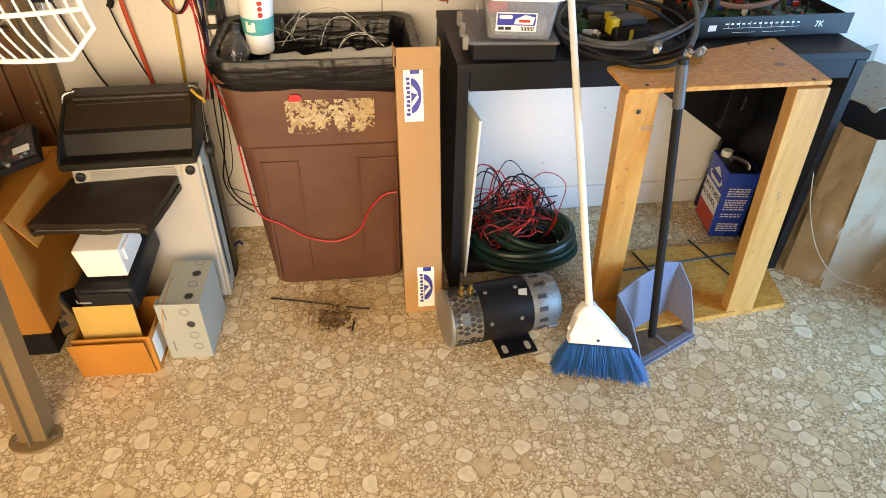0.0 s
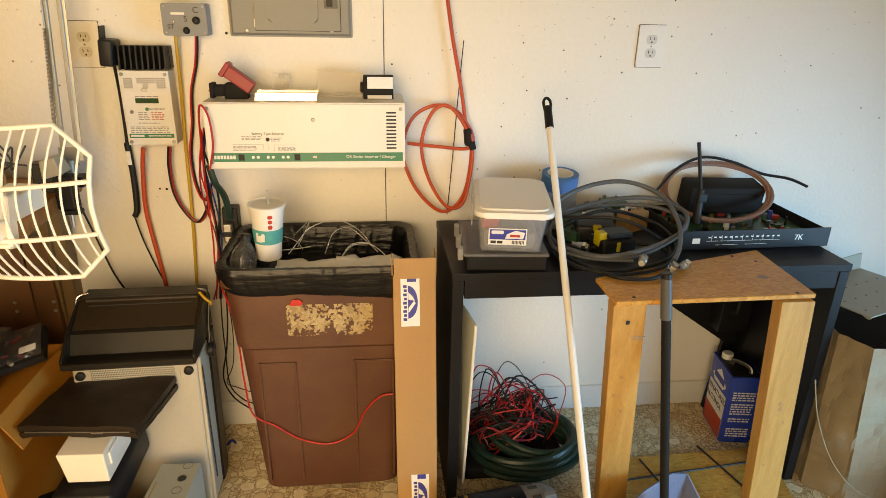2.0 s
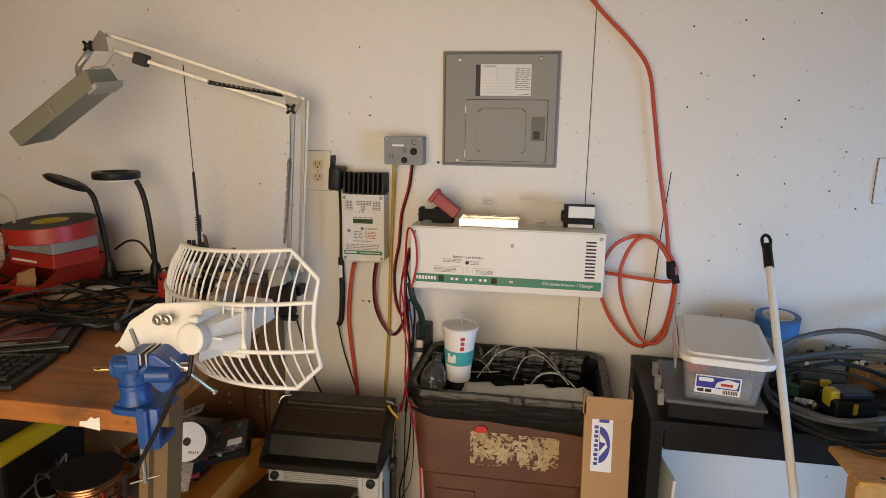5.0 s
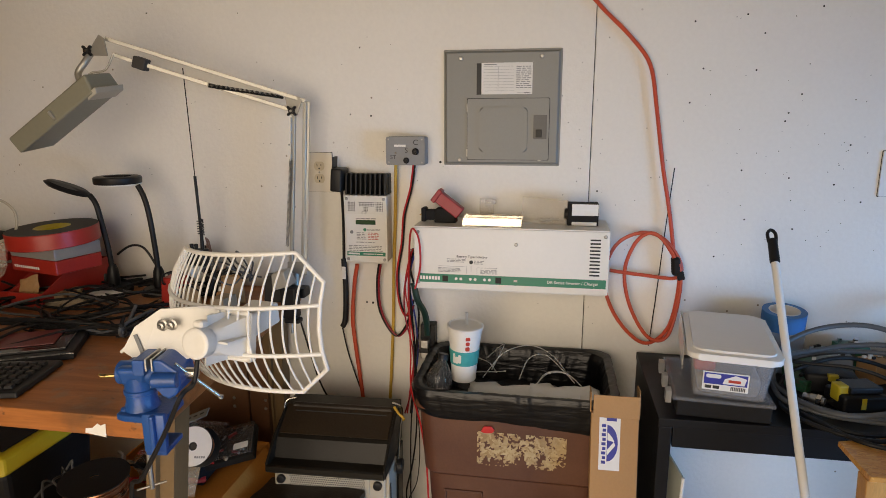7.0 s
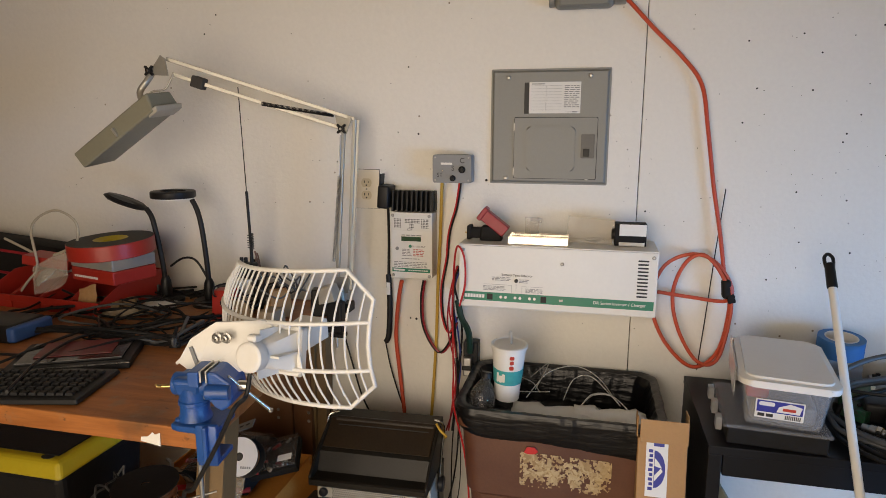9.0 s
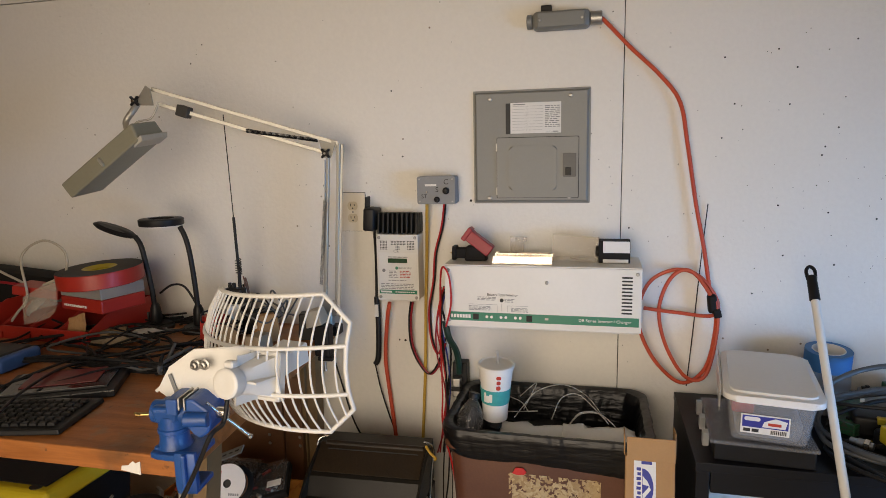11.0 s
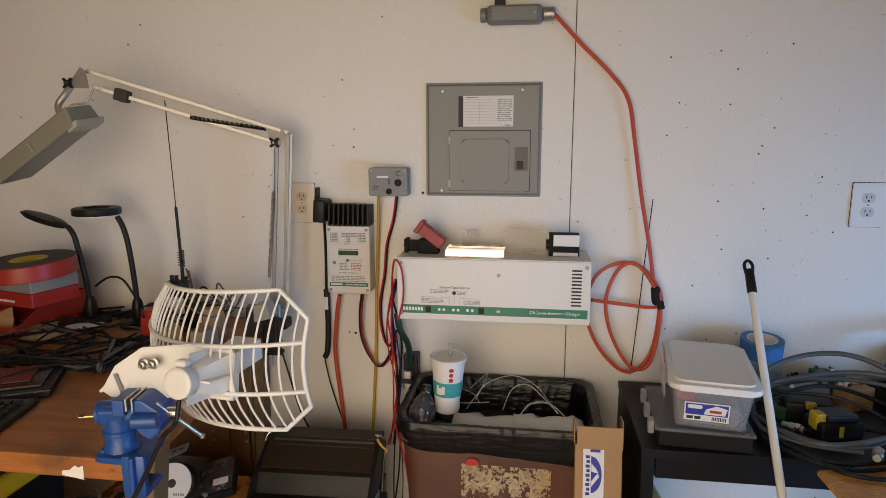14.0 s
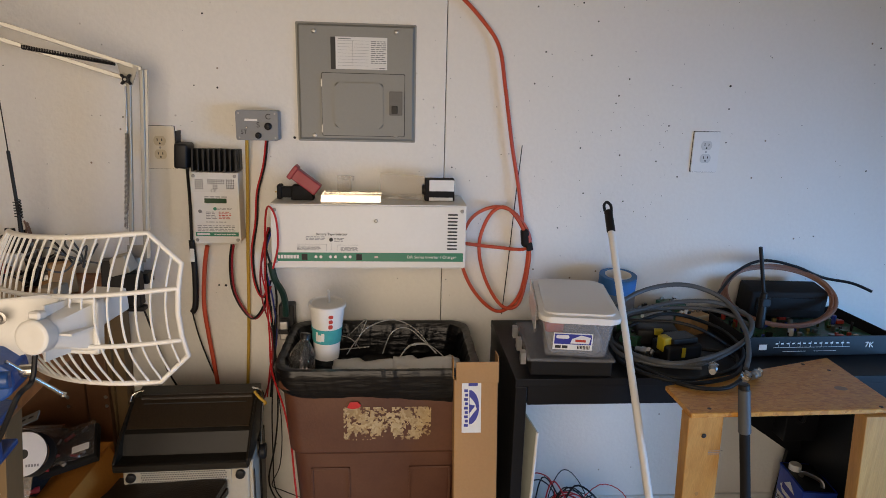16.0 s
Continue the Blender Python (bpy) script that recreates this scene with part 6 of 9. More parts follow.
for k in range(26):
    m = ("black", "black", "black_matt", "black_matt", "black", "black", "grey_hose")[k % 7]
    cable("loose_cable", "thin black cable tangled on the bench", loose(50 + k, -1.35, -0.72, -0.55, -0.10, BT + 0.006, 10, 0.003, 0.75, 0.018), (0.0026, 0.0036, 0.0046)[k % 3], m, group="cables on the bench")
for pts in (((-1.031, -0.773, 0.93), (-1.01, -0.631, 0.94), (-0.99, -0.477, 0.94), (-0.986, -0.293, 0.93), (-0.931, -0.176, 0.92)), ((-0.801, -0.959, 0.96), (-0.915, -0.762, 0.95), (-0.961, -0.572, 0.94), (-0.813, -0.455, 0.93), (-0.806, -0.307, 0.92)),
            ((-1.022, -0.15, 1.03), (-0.974, -0.15, 1.059), (-0.928, -0.15, 1.054), (-0.891, -0.15, 1.0)), ((-1.081, -0.726, 0.93), (-0.926, -0.703, 0.935), (-0.845, -0.591, 0.94), (-0.748, -0.499, 0.93), (-0.67, -0.439, 0.92))):
    cable("loose_cable", "thin black cable tangled on the bench", pts, 0.0036, "black", group="cables on the bench")
for pts in (((-1.545, -0.3, 0.876), (-1.443, -0.3, 0.984), (-1.393, -0.3, 1.042), (-1.397, -0.3, 1.167), (-1.307, -0.3, 1.222), (-1.231, -0.3, 1.19), (-1.239, -0.3, 1.12), (-1.325, -0.3, 1.081)), ((-1.563, -0.25, 1.116), (-1.48, -0.25, 1.083), (-1.398, -0.25, 1.05), (-1.27, -0.25, 1.065))):
    cable("grey_cable", "pale grey cable looping over the red bins", pts, 0.004, "beige", group="grey cables")

# packets and paper in and beside the red bins
def crumpled(name, label, category, q, turn, w, h, material, seed, amount, thick):
    bm = bmesh.new()
    bmesh.ops.create_grid(bm, x_segments=16, y_segments=12, size=0.5)
    for v in bm.verts:
        x, y = v.co.x, v.co.y
        k = abs(noise.noise((x * 4 + seed, y * 4, 1.0))) + 0.5 * abs(noise.noise((x * 9, y * 9 + seed, 4.0)))
        v.co = Vector((x * w * (1 + 0.08 * math.sin(y * 7 + seed)), y * h * (1 + 0.08 * math.sin(x * 6)), amount * k))
    top = bmesh.ops.extrude_face_region(bm, geom=bm.faces[:])
    for v in [g for g in top["geom"] if isinstance(g, bmesh.types.BMVert)]:
        e = max(0.0, 1 - (2 * v.co.x / w) ** 2) * max(0.0, 1 - (2 * v.co.y / h) ** 2)
        v.co.z += 0.0008 + thick * e
    ob = part(name, bm, material)
    ob.matrix_world = Matrix.Translation(q) @ turn
    tagged(ob, label, category)


crumpled("envelope", "small tan paper envelope standing in a red bin", "envelope", (-1.199, -0.317, 0.955), pose(0, 0, 0, 62, -14, 8), 0.062, 0.075, "card", 2.0, 0.006, 0.006)
crumpled("foil_packet", "silver printed packet lying on the red bins", "packet", (-1.417, -0.231, 1.005), pose(0, 0, 0, 40, 0, -34), 0.085, 0.105, "alu", 5.0, 0.014, 0.010)
crumpled("clear_packet", "crumpled clear plastic packet on the red bins", "packet", (-1.428, -0.124, 1.01), pose(0, 0, 0, 50, 10, 20), 0.07, 0.08, "frost", 7.0, 0.02, 0.012)
for x, y, r in (((-1.086, -0.33, 0.905)[0], (-1.086, -0.33, 0.905)[1], 24), ((-1.046, -0.324, 0.905)[0], (-1.046, -0.324, 0.905)[1], 34)):
    crumpled("paper_scrap", "folded tan paper scrap beside the red bins", "paper", (x, y, BT + 0.002), pose(0, 0, 0, 0, 0, r), 0.10, 0.035, "card_pale", x * 9, 0.012, 0.016)
q = Vector((-1.137, -0.106, 0.905))
t = thing("charger_block", "black charger block at the foot of the desk lamp", "charger", pose(q.x, q.y, BT, 0, 0, 20))
part("body", box(-0.032, 0.032, -0.022, 0.022, 0.0, 0.045, 0.006, 2), "black", t, smooth=True)
part("prong", box(-0.030, -0.024, -0.004, 0.004, 0.045, 0.060, 0.001), "zinc", t)
part("prong", box(-0.014, -0.008, -0.004, 0.004, 0.045, 0.060, 0.001), "zinc", t)
q = Vector((-1.574, -0.09, 1.067))
t = thing("red_edged_case", "dark flat case with red edges behind the red bins", "case", pose(q.x - 0.10, -0.10, BT, 0, 6, 4))
part("body", box(-0.20, 0.20, -0.05, 0.05, 0.0, q.z - BT + 0.02, 0.008, 2), "black_matt", t, smooth=True)
for z in (0.35, 0.85):
    part("edge_band", box(-0.202, 0.202, -0.053, 0.053, (q.z - BT) * z, (q.z - BT) * z + 0.010, 0.003), "darkred", t, "dark red edge band")
# small clutter at the back of the bench, seen through the grid
rng = random.Random(12)
for k in range(14):
    x, y = -0.78 + 0.30 * rng.random(), -0.34 + 0.26 * rng.random()
    w, d, h = rng.uniform(0.02, 0.055), rng.uniform(0.015, 0.04), rng.uniform(0.02, 0.11)
    ob = part("small_part", frustum((-w, w, -d, d), (-w * 0.85, w * 0.85, -d * 0.85, d * 0.85), 0, h, 0.003), ("card", "black", "redbox", "white_plastic", "zinc", "brown_steel", "card_pale")[k % 7])
    ob.matrix_world = pose(x, y, BT, 0, 0, rng.uniform(-40, 40))
    tagged(ob, ("small cardboard box at the back of the bench", "small black part on the bench", "small red plastic tub on the bench", "small white plastic part on the bench", "small metal part on the bench", "small brown part on the bench", "small pale card box on the bench")[k % 7], "bench clutter", "bench clutter")
t = thing("webcam_clamp", "black clamp with dangling screw on the bench edge", "clamp", Matrix.Translation((-0.428, -0.2, 0.915)))
part("body", box(-0.024, 0.024, -0.02, 0.02, -0.045, 0.05, 0.006, 2), "black", t)
part("jaw", box(-0.018, 0.03, -0.015, 0.015, -0.06, -0.046, 0.004), "black", t)
part("screw", rod((0.0, 0, -0.095), (0.0, 0, -0.06), 0.004), "zinc", t)
part("hood", frustum((-0.03, 0.025, -0.03, 0.03), (-0.02, 0.02, -0.025, 0.025), 0.052, 0.10, 0.004, None, pose(0.0, 0, 0, 0, -15, 0)), "beige", t, "beige plastic hood")

for k in range(7):
    cable("loose_cable", "thin dark cable tangled at the back of the bench", loose(300 + k, -0.76, -0.50, -0.36, -0.08, BT + 0.05, 9, 0.003, 0.22, 0.05), 0.0026, ("black", "black", "grey_hose", "brown_cable")[k % 4], group="cables at the back of the bench")

# ---- under the bench ----
t = thing("storage_tote", "black storage tote with a yellow lid under the bench", "tote")
x1, y0 = -1.02, -0.66
part("tub", frustum((-1.45, x1 - 0.04, y0 + 0.04, -0.38), (-1.48, x1, y0, -0.34), 0.0, 0.57, 0.02), "black", t)
lid = part("lid", frustum((-1.50, x1 + 0.02, y0 - 0.02, -0.32), (-1.48, x1, y0, -0.34), 0.57, 0.615, 0.012), "yellowlid", t, "yellow lid with a raised rim")
# lid top coloured black to carry the shadow under the bench
part("lid_panel", box(-1.46, x1 - 0.02, y0 + 0.025, -0.36, 0.616, 0.620, 0.002), "black", lid, "lid top blackened for the shadow under the bench")
part("lid_hole", lathe([(0, 0), (0.014, 0), (0.014, 0.001), (0, 0.001)], 14, None, pose(x1 - 0.05, y0 + 0.02, 0.6155) @ Matrix.Diagonal((1.3, 1, 1, 1))), "ink", lid)


def spool(name, label, m, r, h, rc, wire, flange, turns=16):
    t = thing(name, label, "wire spool", m)
    part("bottom_flange", lathe([(0, 0), (r, 0), (r, 0.003), (0, 0.0035)], 40), flange, t, smooth=True)
    top = part("top_flange", lathe([(0.010, h), (r, h), (r, h + 0.003), (0.010, h + 0.0035), (0.010, h)], 40), flange, t, smooth=True)
    part("hole", lathe([(0, h - 0.004), (0.0095, h - 0.004), (0.0095, h - 0.001), (0, h - 0.001)], 16), "ink", t)
    for k in range(turns):
        z = 0.006 + (h - 0.012) * (k + 0.5) / turns
        rr_ = rc + 0.002 * math.sin(k * 2.3)
        wr = (h - 0.010) / turns / 2
        part("winding", sweep([(rr_ * math.cos(a), rr_ * math.sin(a), z) for a in [2 * math.pi * i / 28 for i in range(28)]], wr, 6, 1, True), wire, t, smooth=True)
    return t, top


q = Vector((-0.751, -0.66, 0.592))
t, top = spool("wire_spool", "large spool of pinkish copper cable under the bench", pose(q.x, q.y, q.z - 0.13, 4, 0, 0), 0.080, 0.135, 0.067, "copper", "black")
pc = thing("parts_carton", "open cardboard box with scraps holding the spool", "carton", Matrix.Translation((q.x, q.y, 0)))
part("body", box(-0.16, 0.11, -0.12, 0.16, 0.0, q.z - 0.135, 0.004), "card_pale", pc)
q = Vector((-0.590, -0.50, 0.601))
t, top = spool("wire_spool", "small white-labelled spool of copper wire lying tilted", pose(q.x, q.y, q.z, 58, 0, 8) @ pose(0, 0, -0.055), 0.052, 0.055, 0.036, "copper", "black", 9)
part("label", lathe([(0.011, 0.0588), (0.051, 0.0588), (0.051, 0.0594), (0.011, 0.0594), (0.011, 0.0588)], 36), "paper", t, "white round label")
part("label_mark", box(-0.034, -0.020, 0.020, 0.032, 0.0595, 0.0599), "redprint", t, "small red logo shape")
bars([(0.008 + 0.006 * i, 0.012 + 0.006 * i, -0.030, -0.024) for i in range(5)], "greyink", t, pose(0, 0, 0.0595), "label_print")

# big orange-brown carton under the bench end, torn open
cx0, cx1, cy0, cy1, cz = -0.92, -0.525, -0.60, -0.20, 0.455
t = thing("cardboard_box", "open orange-brown cardboard box full of tools under the bench", "carton", pose(0, 0, 0))
for a in ((cx0, cx1, cy0, cy0 + 0.006), (cx0, cx1, cy1 - 0.006, cy1), (cx0, cx0 + 0.006, cy0 + 0.006, cy1 - 0.006), (cx1 - 0.006, cx1, cy0 + 0.006, cy1 - 0.006)):
    part("side_panel", box(*a, 0.10, cz, 0.001, 1), "card_orange", t)
part("inner_floor", box(cx0 + 0.008, cx1 - 0.008, cy0 + 0.008, cy1 - 0.008, 0.11, cz - 0.03, 0.002), "card_orange", t)
part("flap", box(-0.16, 0.16, -0.12, 0.0, -0.002, 0.002, 0.001, 1, None, pose((cx0 + cx1) / 2, cy0, cz, 55)), "card_orange", t)
part("flap", box(0.0, 0.10, -0.17, 0.17, -0.002, 0.002, 0.001, 1, None, pose(cx1, (cy0 + cy1) / 2, cz, 0, 62)), "card_orange", t)
part("tape_strip", box(cx0 + 0.1, cx0 + 0.15, cy0 - 0.001, cy0, 0.14, cz - 0.05), "card", t, "brown packing tape")
st = thing("crate", "dark low crate under the cardboard box", "crate", Matrix())
part("crate_body", box(cx0 - 0.02, cx1 - 0.02, cy0 + 0.02, cy1, 0.0, 0.099, 0.004), "black_matt", st)
t = thing("tool_pack", "clear-lidded dark tray of red tools and bits on the box", "tool tray", pose(-0.580, -0.34, cz + 0.045, 22, -14, 14) @ Matrix.Diagonal((0.70, 0.72, 1, 1)))
part("tray", box(-0.12, 0.12, -0.08, 0.08, 0.0, 0.022, 0.004), "black_matt", t)
part("lid_film", box(-0.118, 0.118, -0.078, 0.078, 0.034, 0.036, 0.001), "clear", t, "clear plastic lid")
rng = random.Random(5)
for k in range(14):
    x, y = rng.uniform(-0.10, 0.07), rng.uniform(-0.065, 0.065)
    part("bit", rod((x, y, 0.027), (x + rng.uniform(0.01, 0.04), y + rng.uniform(-0.02, 0.02), 0.027), rng.uniform(0.003, 0.006), 8), ("red", "zinc", "black", "card_pale", "darkred")[k % 5], t)
part("price_label", box(0.04, 0.10, -0.05, -0.02, 0.0362, 0.0367), "paper", t, "white printed label")
t = thing("slotted_strip", "grey slotted steel strip lying across the open box", "steel strip", Matrix.Translation((-0.700, -0.37, 0.595)) @ pose(0, 0, 0, 20, -24, 4))
part("strip", box(-0.085, 0.085, -0.016, 0.016, 0.0, 0.004, 0.001), "panel_grey", t)
for k in range(7):
    part("slot", prism(rounded(-0.007, 0.007, -0.003, 0.003, 0.0028), 0.0006, None, pose(-0.066 + 0.022 * k, 0.0, 0.0042)), "ink", t)
t = thing("tool_pack", "dark tray of small tools under a clear lid in the box", "tool tray", pose(-0.72, -0.32, cz - 0.01, 18, -8, -12))
part("tray", box(-0.12, 0.12, -0.09, 0.09, 0.0, 0.06, 0.006), "black_matt", t)
part("lid_film", box(-0.118, 0.118, -0.088, 0.088, 0.072, 0.074, 0.001), "clear", t, "clear plastic lid")
for k, (x, y, w) in enumerate(((-0.08, -0.05, 0.05), (-0.02, 0.03, 0.04), (0.05, -0.02, 0.045), (0.07, 0.05, 0.03))):
    part("tool", rod((x - w, y, 0.066), (x + w, y + 0.02 - 0.01 * k, 0.066), 0.006, 8), ("redprint", "zinc", "darkred", "black")[k], t)
bag("film_bag", "crumpled clear bag in the open box", pose(-0.70, -0.46, cz - 0.01, -20, 0, -20), 0.10, 0.08, 0.03, False)
rng = random.Random(31)
for k in range(15):
    ob = part("hand_tool", sweep([(0, 0, 0), (0.05, 0.006, 0.004), (0.10, -0.004, 0.002), (0.13, 0.004, 0.0)], 0.008, 8, 4, flat=0.6), ("red", "zinc", "black", "darkred", "card_pale")[k % 5], smooth=True)
    ob.matrix_world = pose(-0.87 + 0.18 * rng.random(), -0.50 + 0.28 * rng.random(), cz - 0.022 + 0.02 * rng.random(), 0, rng.uniform(-8, 8), rng.uniform(0, 180))
    tagged(ob, ("red handled tool in the open box", "steel tool in the open box", "black handled tool in the open box", "dark red handled tool in the box", "tan card strip in the box")[k % 5], "tool", "tools in the box")
# brown steel sheets standing against the wall
for x0, x1 in ((-1.0, -0.655), (-0.65, -0.585)):
    t = thing("steel_panel", "brown enamelled steel panel standing against the wall", "panel", Matrix.Translation((x0, -0.07, 0)), "brown panels")
    part("sheet", box(0, x1 - x0, 0, 0.03, 0.0, 0.74, 0.003), "brown_steel", t)
    for z in (0.5, 0.53):
        part("rivet", lathe([(0, 0), (0.006, 0), (0.004, 0.003), (0, 0.004)], 10, None, pose((x1 - x0) * 0.85, -0.001, z, 90)), "zinc", t)
for k in range(8):
    cable("loose_cable", "loose cable among the scraps under the bench", loose(90 + k, -0.95, -0.62, -0.85, -0.55, 0.50, 8, 0.003, 0.4, 0.03), 0.003, ("black", "red", "grey_hose", "black")[k % 4], group="cables under the bench")


# ---- old case, stack of boxes and the enclosure ----
def recorder_case():
    t = thing("instrument_case", "old beige instrument with a worn black cover and wire handle", "instrument case", pose(-0.272, -0.20, 0, 0, 0, 2))
    x0, x1 = -0.160, 0.163
    part("cabinet", frustum((x0, x1, -0.205, -0.06), (x0, x1, -0.175, -0.03), 0.012, 0.49, 0.008), "beige", t)
    part("side_panel", frustum((x1, x1 + 0.010, -0.20, -0.105), (x1, x1 + 0.010, -0.17, -0.075), 0.012, 0.49, 0.003), "beige", t, "beige side panel")
    part("rear_shell", frustum((x0, x1 + 0.014, -0.10, -0.03), (x0, x1 + 0.014, -0.07, 0.0), 0.0, 0.50, 0.004), "case_black", t, "worn black rear shell")
    gr = part("grille", box(x0 + 0.045, x1 - 0.045, -0.1815, -0.176, 0.425, 0.475, 0.001, 1, None, pose(0, 0, 0, 0)), "beige", t, "perforated beige grille")
    bm = bmesh.new()
    for i in range(34):
        for j in range(7):
            x, z = x0 + 0.050 + i * 0.0064 + (0.0032 if j % 2 else 0), 0.430 + j * 0.0065
            lathe([(0, 0), (0.0021, 0), (0.0021, 0.0006), (0, 0.0006)], 6, bm, pose(x, -0.1818, z, 90))
    tagged(part("perforations", bm, "ink", gr), kind="stuff")
    for x in (x0 + 0.022, x1 - 0.022):
        part("foot_stud", lathe([(0, 0), (0.013, 0), (0.012, 0.008), (0.006, 0.010), (0, 0.010)], 18, None, pose(x, -0.178, 0.455, 90)), "black", t, "black round stud", smooth=True)
    yz = Matrix(((0, 0, 1, 0), (1, 0, 0, 0), (0, 1, 0, 0), (0, 0, 0, 1)))
    side = [(0.03, 0.492), (-0.212, 0.492), (-0.220, 0.500), (-0.220, 0.514), (-0.212, 0.516), (-0.206, 0.509), (-0.165, 0.511), (-0.140, 0.560), (-0.128, 0.566), (-0.046, 0.616), (0.03, 0.616)]
    part("cover", prism(side, x1 - x0 + 0.008, None, Matrix.Translation((x0 - 0.004, 0, 0)) @ yz), "case_black", t, "worn black cover")
    for xa in (x0 - 0.008, x1 + 0.001):
        part("cover_cheek", prism([(-0.02, 0.495), (-0.214, 0.495), (-0.214, 0.520), (-0.150, 0.566), (-0.060, 0.612), (-0.02, 0.612)], 0.008, None, Matrix.Translation((xa, 0, 0)) @ yz, 0.003), "case_black", t)
    part("sloped_panel", prism([(-0.128, 0.5665), (-0.046, 0.6165), (-0.0475, 0.6195), (-0.1295, 0.5695)], x1 - x0 - 0.006, None, Matrix.Translation((x0 + 0.003, 0, 0)) @ yz, 0.0008), "case_brown", t, "brownish worn sloped panel")
    part("panel_seam", rod((x0 + 0.03, -0.066, 0.6088), (x1 - 0.02, -0.066, 0.6088), 0.0016, 6), "ink", t)
    part("top_roll", rod((x0 + 0.018, -0.045, 0.615), (x1 - 0.006, -0.045, 0.615), 0.010, 12), "cloth_black", t, smooth=True)
    for x, s in ((x0 - 0.010, -1), (x1 + 0.020, 1)):
        part("wire_handle", sweep([(x, -0.10, 0.47), (x, -0.07, 0.56), (x, -0.04, 0.620), (x - s * 0.03, -0.03, 0.632)], 0.0035, 8), "chrome", t, "thin chrome handle wire", smooth=True)
        part("handle_knob", rod((x - 0.004, -0.095, 0.47), (x + s * 0.012, -0.095, 0.47), 0.022, 18), "black", t, smooth=True)
    part("string_tie", sweep([(x1 - 0.0, -0.05, 0.63), (x1 + 0.015, -0.06, 0.615), (x1 + 0.03, -0.06, 0.60), (x1 + 0.025, -0.05, 0.59)], 0.004, 8), "yellow", t, "yellow string tie", smooth=True)
    part("hinge_strip", box(x1 + 0.0122, x1 + 0.0135, -0.175, -0.165, 0.08, 0.46), "ink", t)


recorder_case()
# orange carton with a folded yellow flap, leaning devices and the white box on them
t = thing("small_carton", "small open orange-brown carton on the floor", "carton", pose(-0.348, -0.60, 0, 0, 0, -2))
for a in ((-0.098, 0.102, -0.072, -0.068), (-0.098, 0.102, 0.09, 0.094), (-0.098, -0.094, -0.068, 0.09), (0.098, 0.102, -0.068, 0.09)):
    part("side_panel", box(*a, 0.0, 0.130, 0.0008, 1), "card_orange", t)
part("base_panel", box(-0.094, 0.098, -0.068, 0.09, 0, 0.004), "card_orange", t)
part("front_panel", box(-0.102, 0.092, -0.080, -0.075, 0.0, 0.135, 0.0015, 2, None, pose(0, 0, 0, 5)), "card_orange", t)
bars([(0.0 + i * 0.011, 0.008 + i * 0.011, 0, 0.012) for i in range(4)], "redprint", t, pose(0, -0.081, 0.09, 5) @ FACE, "print")
part("yellow_flap", box(-0.075, 0.075, -0.055, -0.052, 0.10, 0.215, 0.001, 1, None, pose(0, 0, 0, -4)), "card_yellow", t, "folded yellow inner card")
part("side_flap", box(0.102, 0.106, -0.03, 0.09, 0.12, 0.22, 0.001, 1, None, pose(0, 0, 0, 0, 10)), "card", t)
part("side_label", box(0.1022, 0.1032, -0.06, 0.06, 0.02, 0.11), "paper", t, "white shipping label")
t = thing("black_modem", "black electronic device with a rounded front on the carton", "device", pose(-0.345, -0.515, 0.205, 10, 0, -3))
part("body", box(-0.058, 0.088, -0.11, 0.13, 0.0, 0.085, 0.012, 3), "black", t, smooth=True)
part("front", box(-0.048, 0.078, -0.118, -0.109, 0.006, 0.078, 0.004), "black_matt", t)
bars([(-0.055, -0.052, 0.045, 0.060), (-0.05, -0.02, 0.045, 0.051), (-0.035, 0.0, 0.018, 0.026), (0.012, 0.04, 0.018, 0.026)], "greyink", t, pose(0, -0.1185, 0, 0) @ FACE, "print")
q = Vector((-0.524, -0.487, 0.0))
t = thing("black_speaker", "dark ribbed device with a tan front leaning beside the carton", "device", pose(q.x + 0.004, q.y - 0.03, 0.014, -6, -18, 12))
part("body", box(-0.043, 0.043, 0.004, 0.21, 0.0, 0.150, 0.014, 3), "black", t, smooth=True)
part("face", box(-0.038, 0.038, -0.004, 0.006, 0.008, 0.142, 0.012, 3), "tan_steel", t, "brownish front face", smooth=True)
for i in range(11):
    part("rib", box(-0.036 + i * 0.0070, -0.033 + i * 0.0070, 0.012, 0.20, 0.149, 0.158, 0.001), "black", t)
bars([(-0.012, 0.010, 0.095, 0.108), (-0.012, 0.010, 0.065, 0.085), (-0.012, 0.010, 0.035, 0.055), (0.016, 0.026, 0.070, 0.105)], "ink", t, pose(0, -0.0045, 0) @ FACE, "print")
t = thing("white_box", "white plastic box with a notched side on the stack", "box", pose(-0.325, -0.535, 0.293, 4, 0, -2) @ Matrix.Diagonal((0.9, 0.9, 0.9, 1)))
part("body", frustum((-0.052, 0.06, -0.08, 0.08), (-0.064, 0.06, -0.08, 0.08), 0, 0.098, 0.004), "ivory", t)
part("notch", box(0.0605, 0.068, -0.06, 0.03, 0.045, 0.085, 0.003), "white_plastic", t)


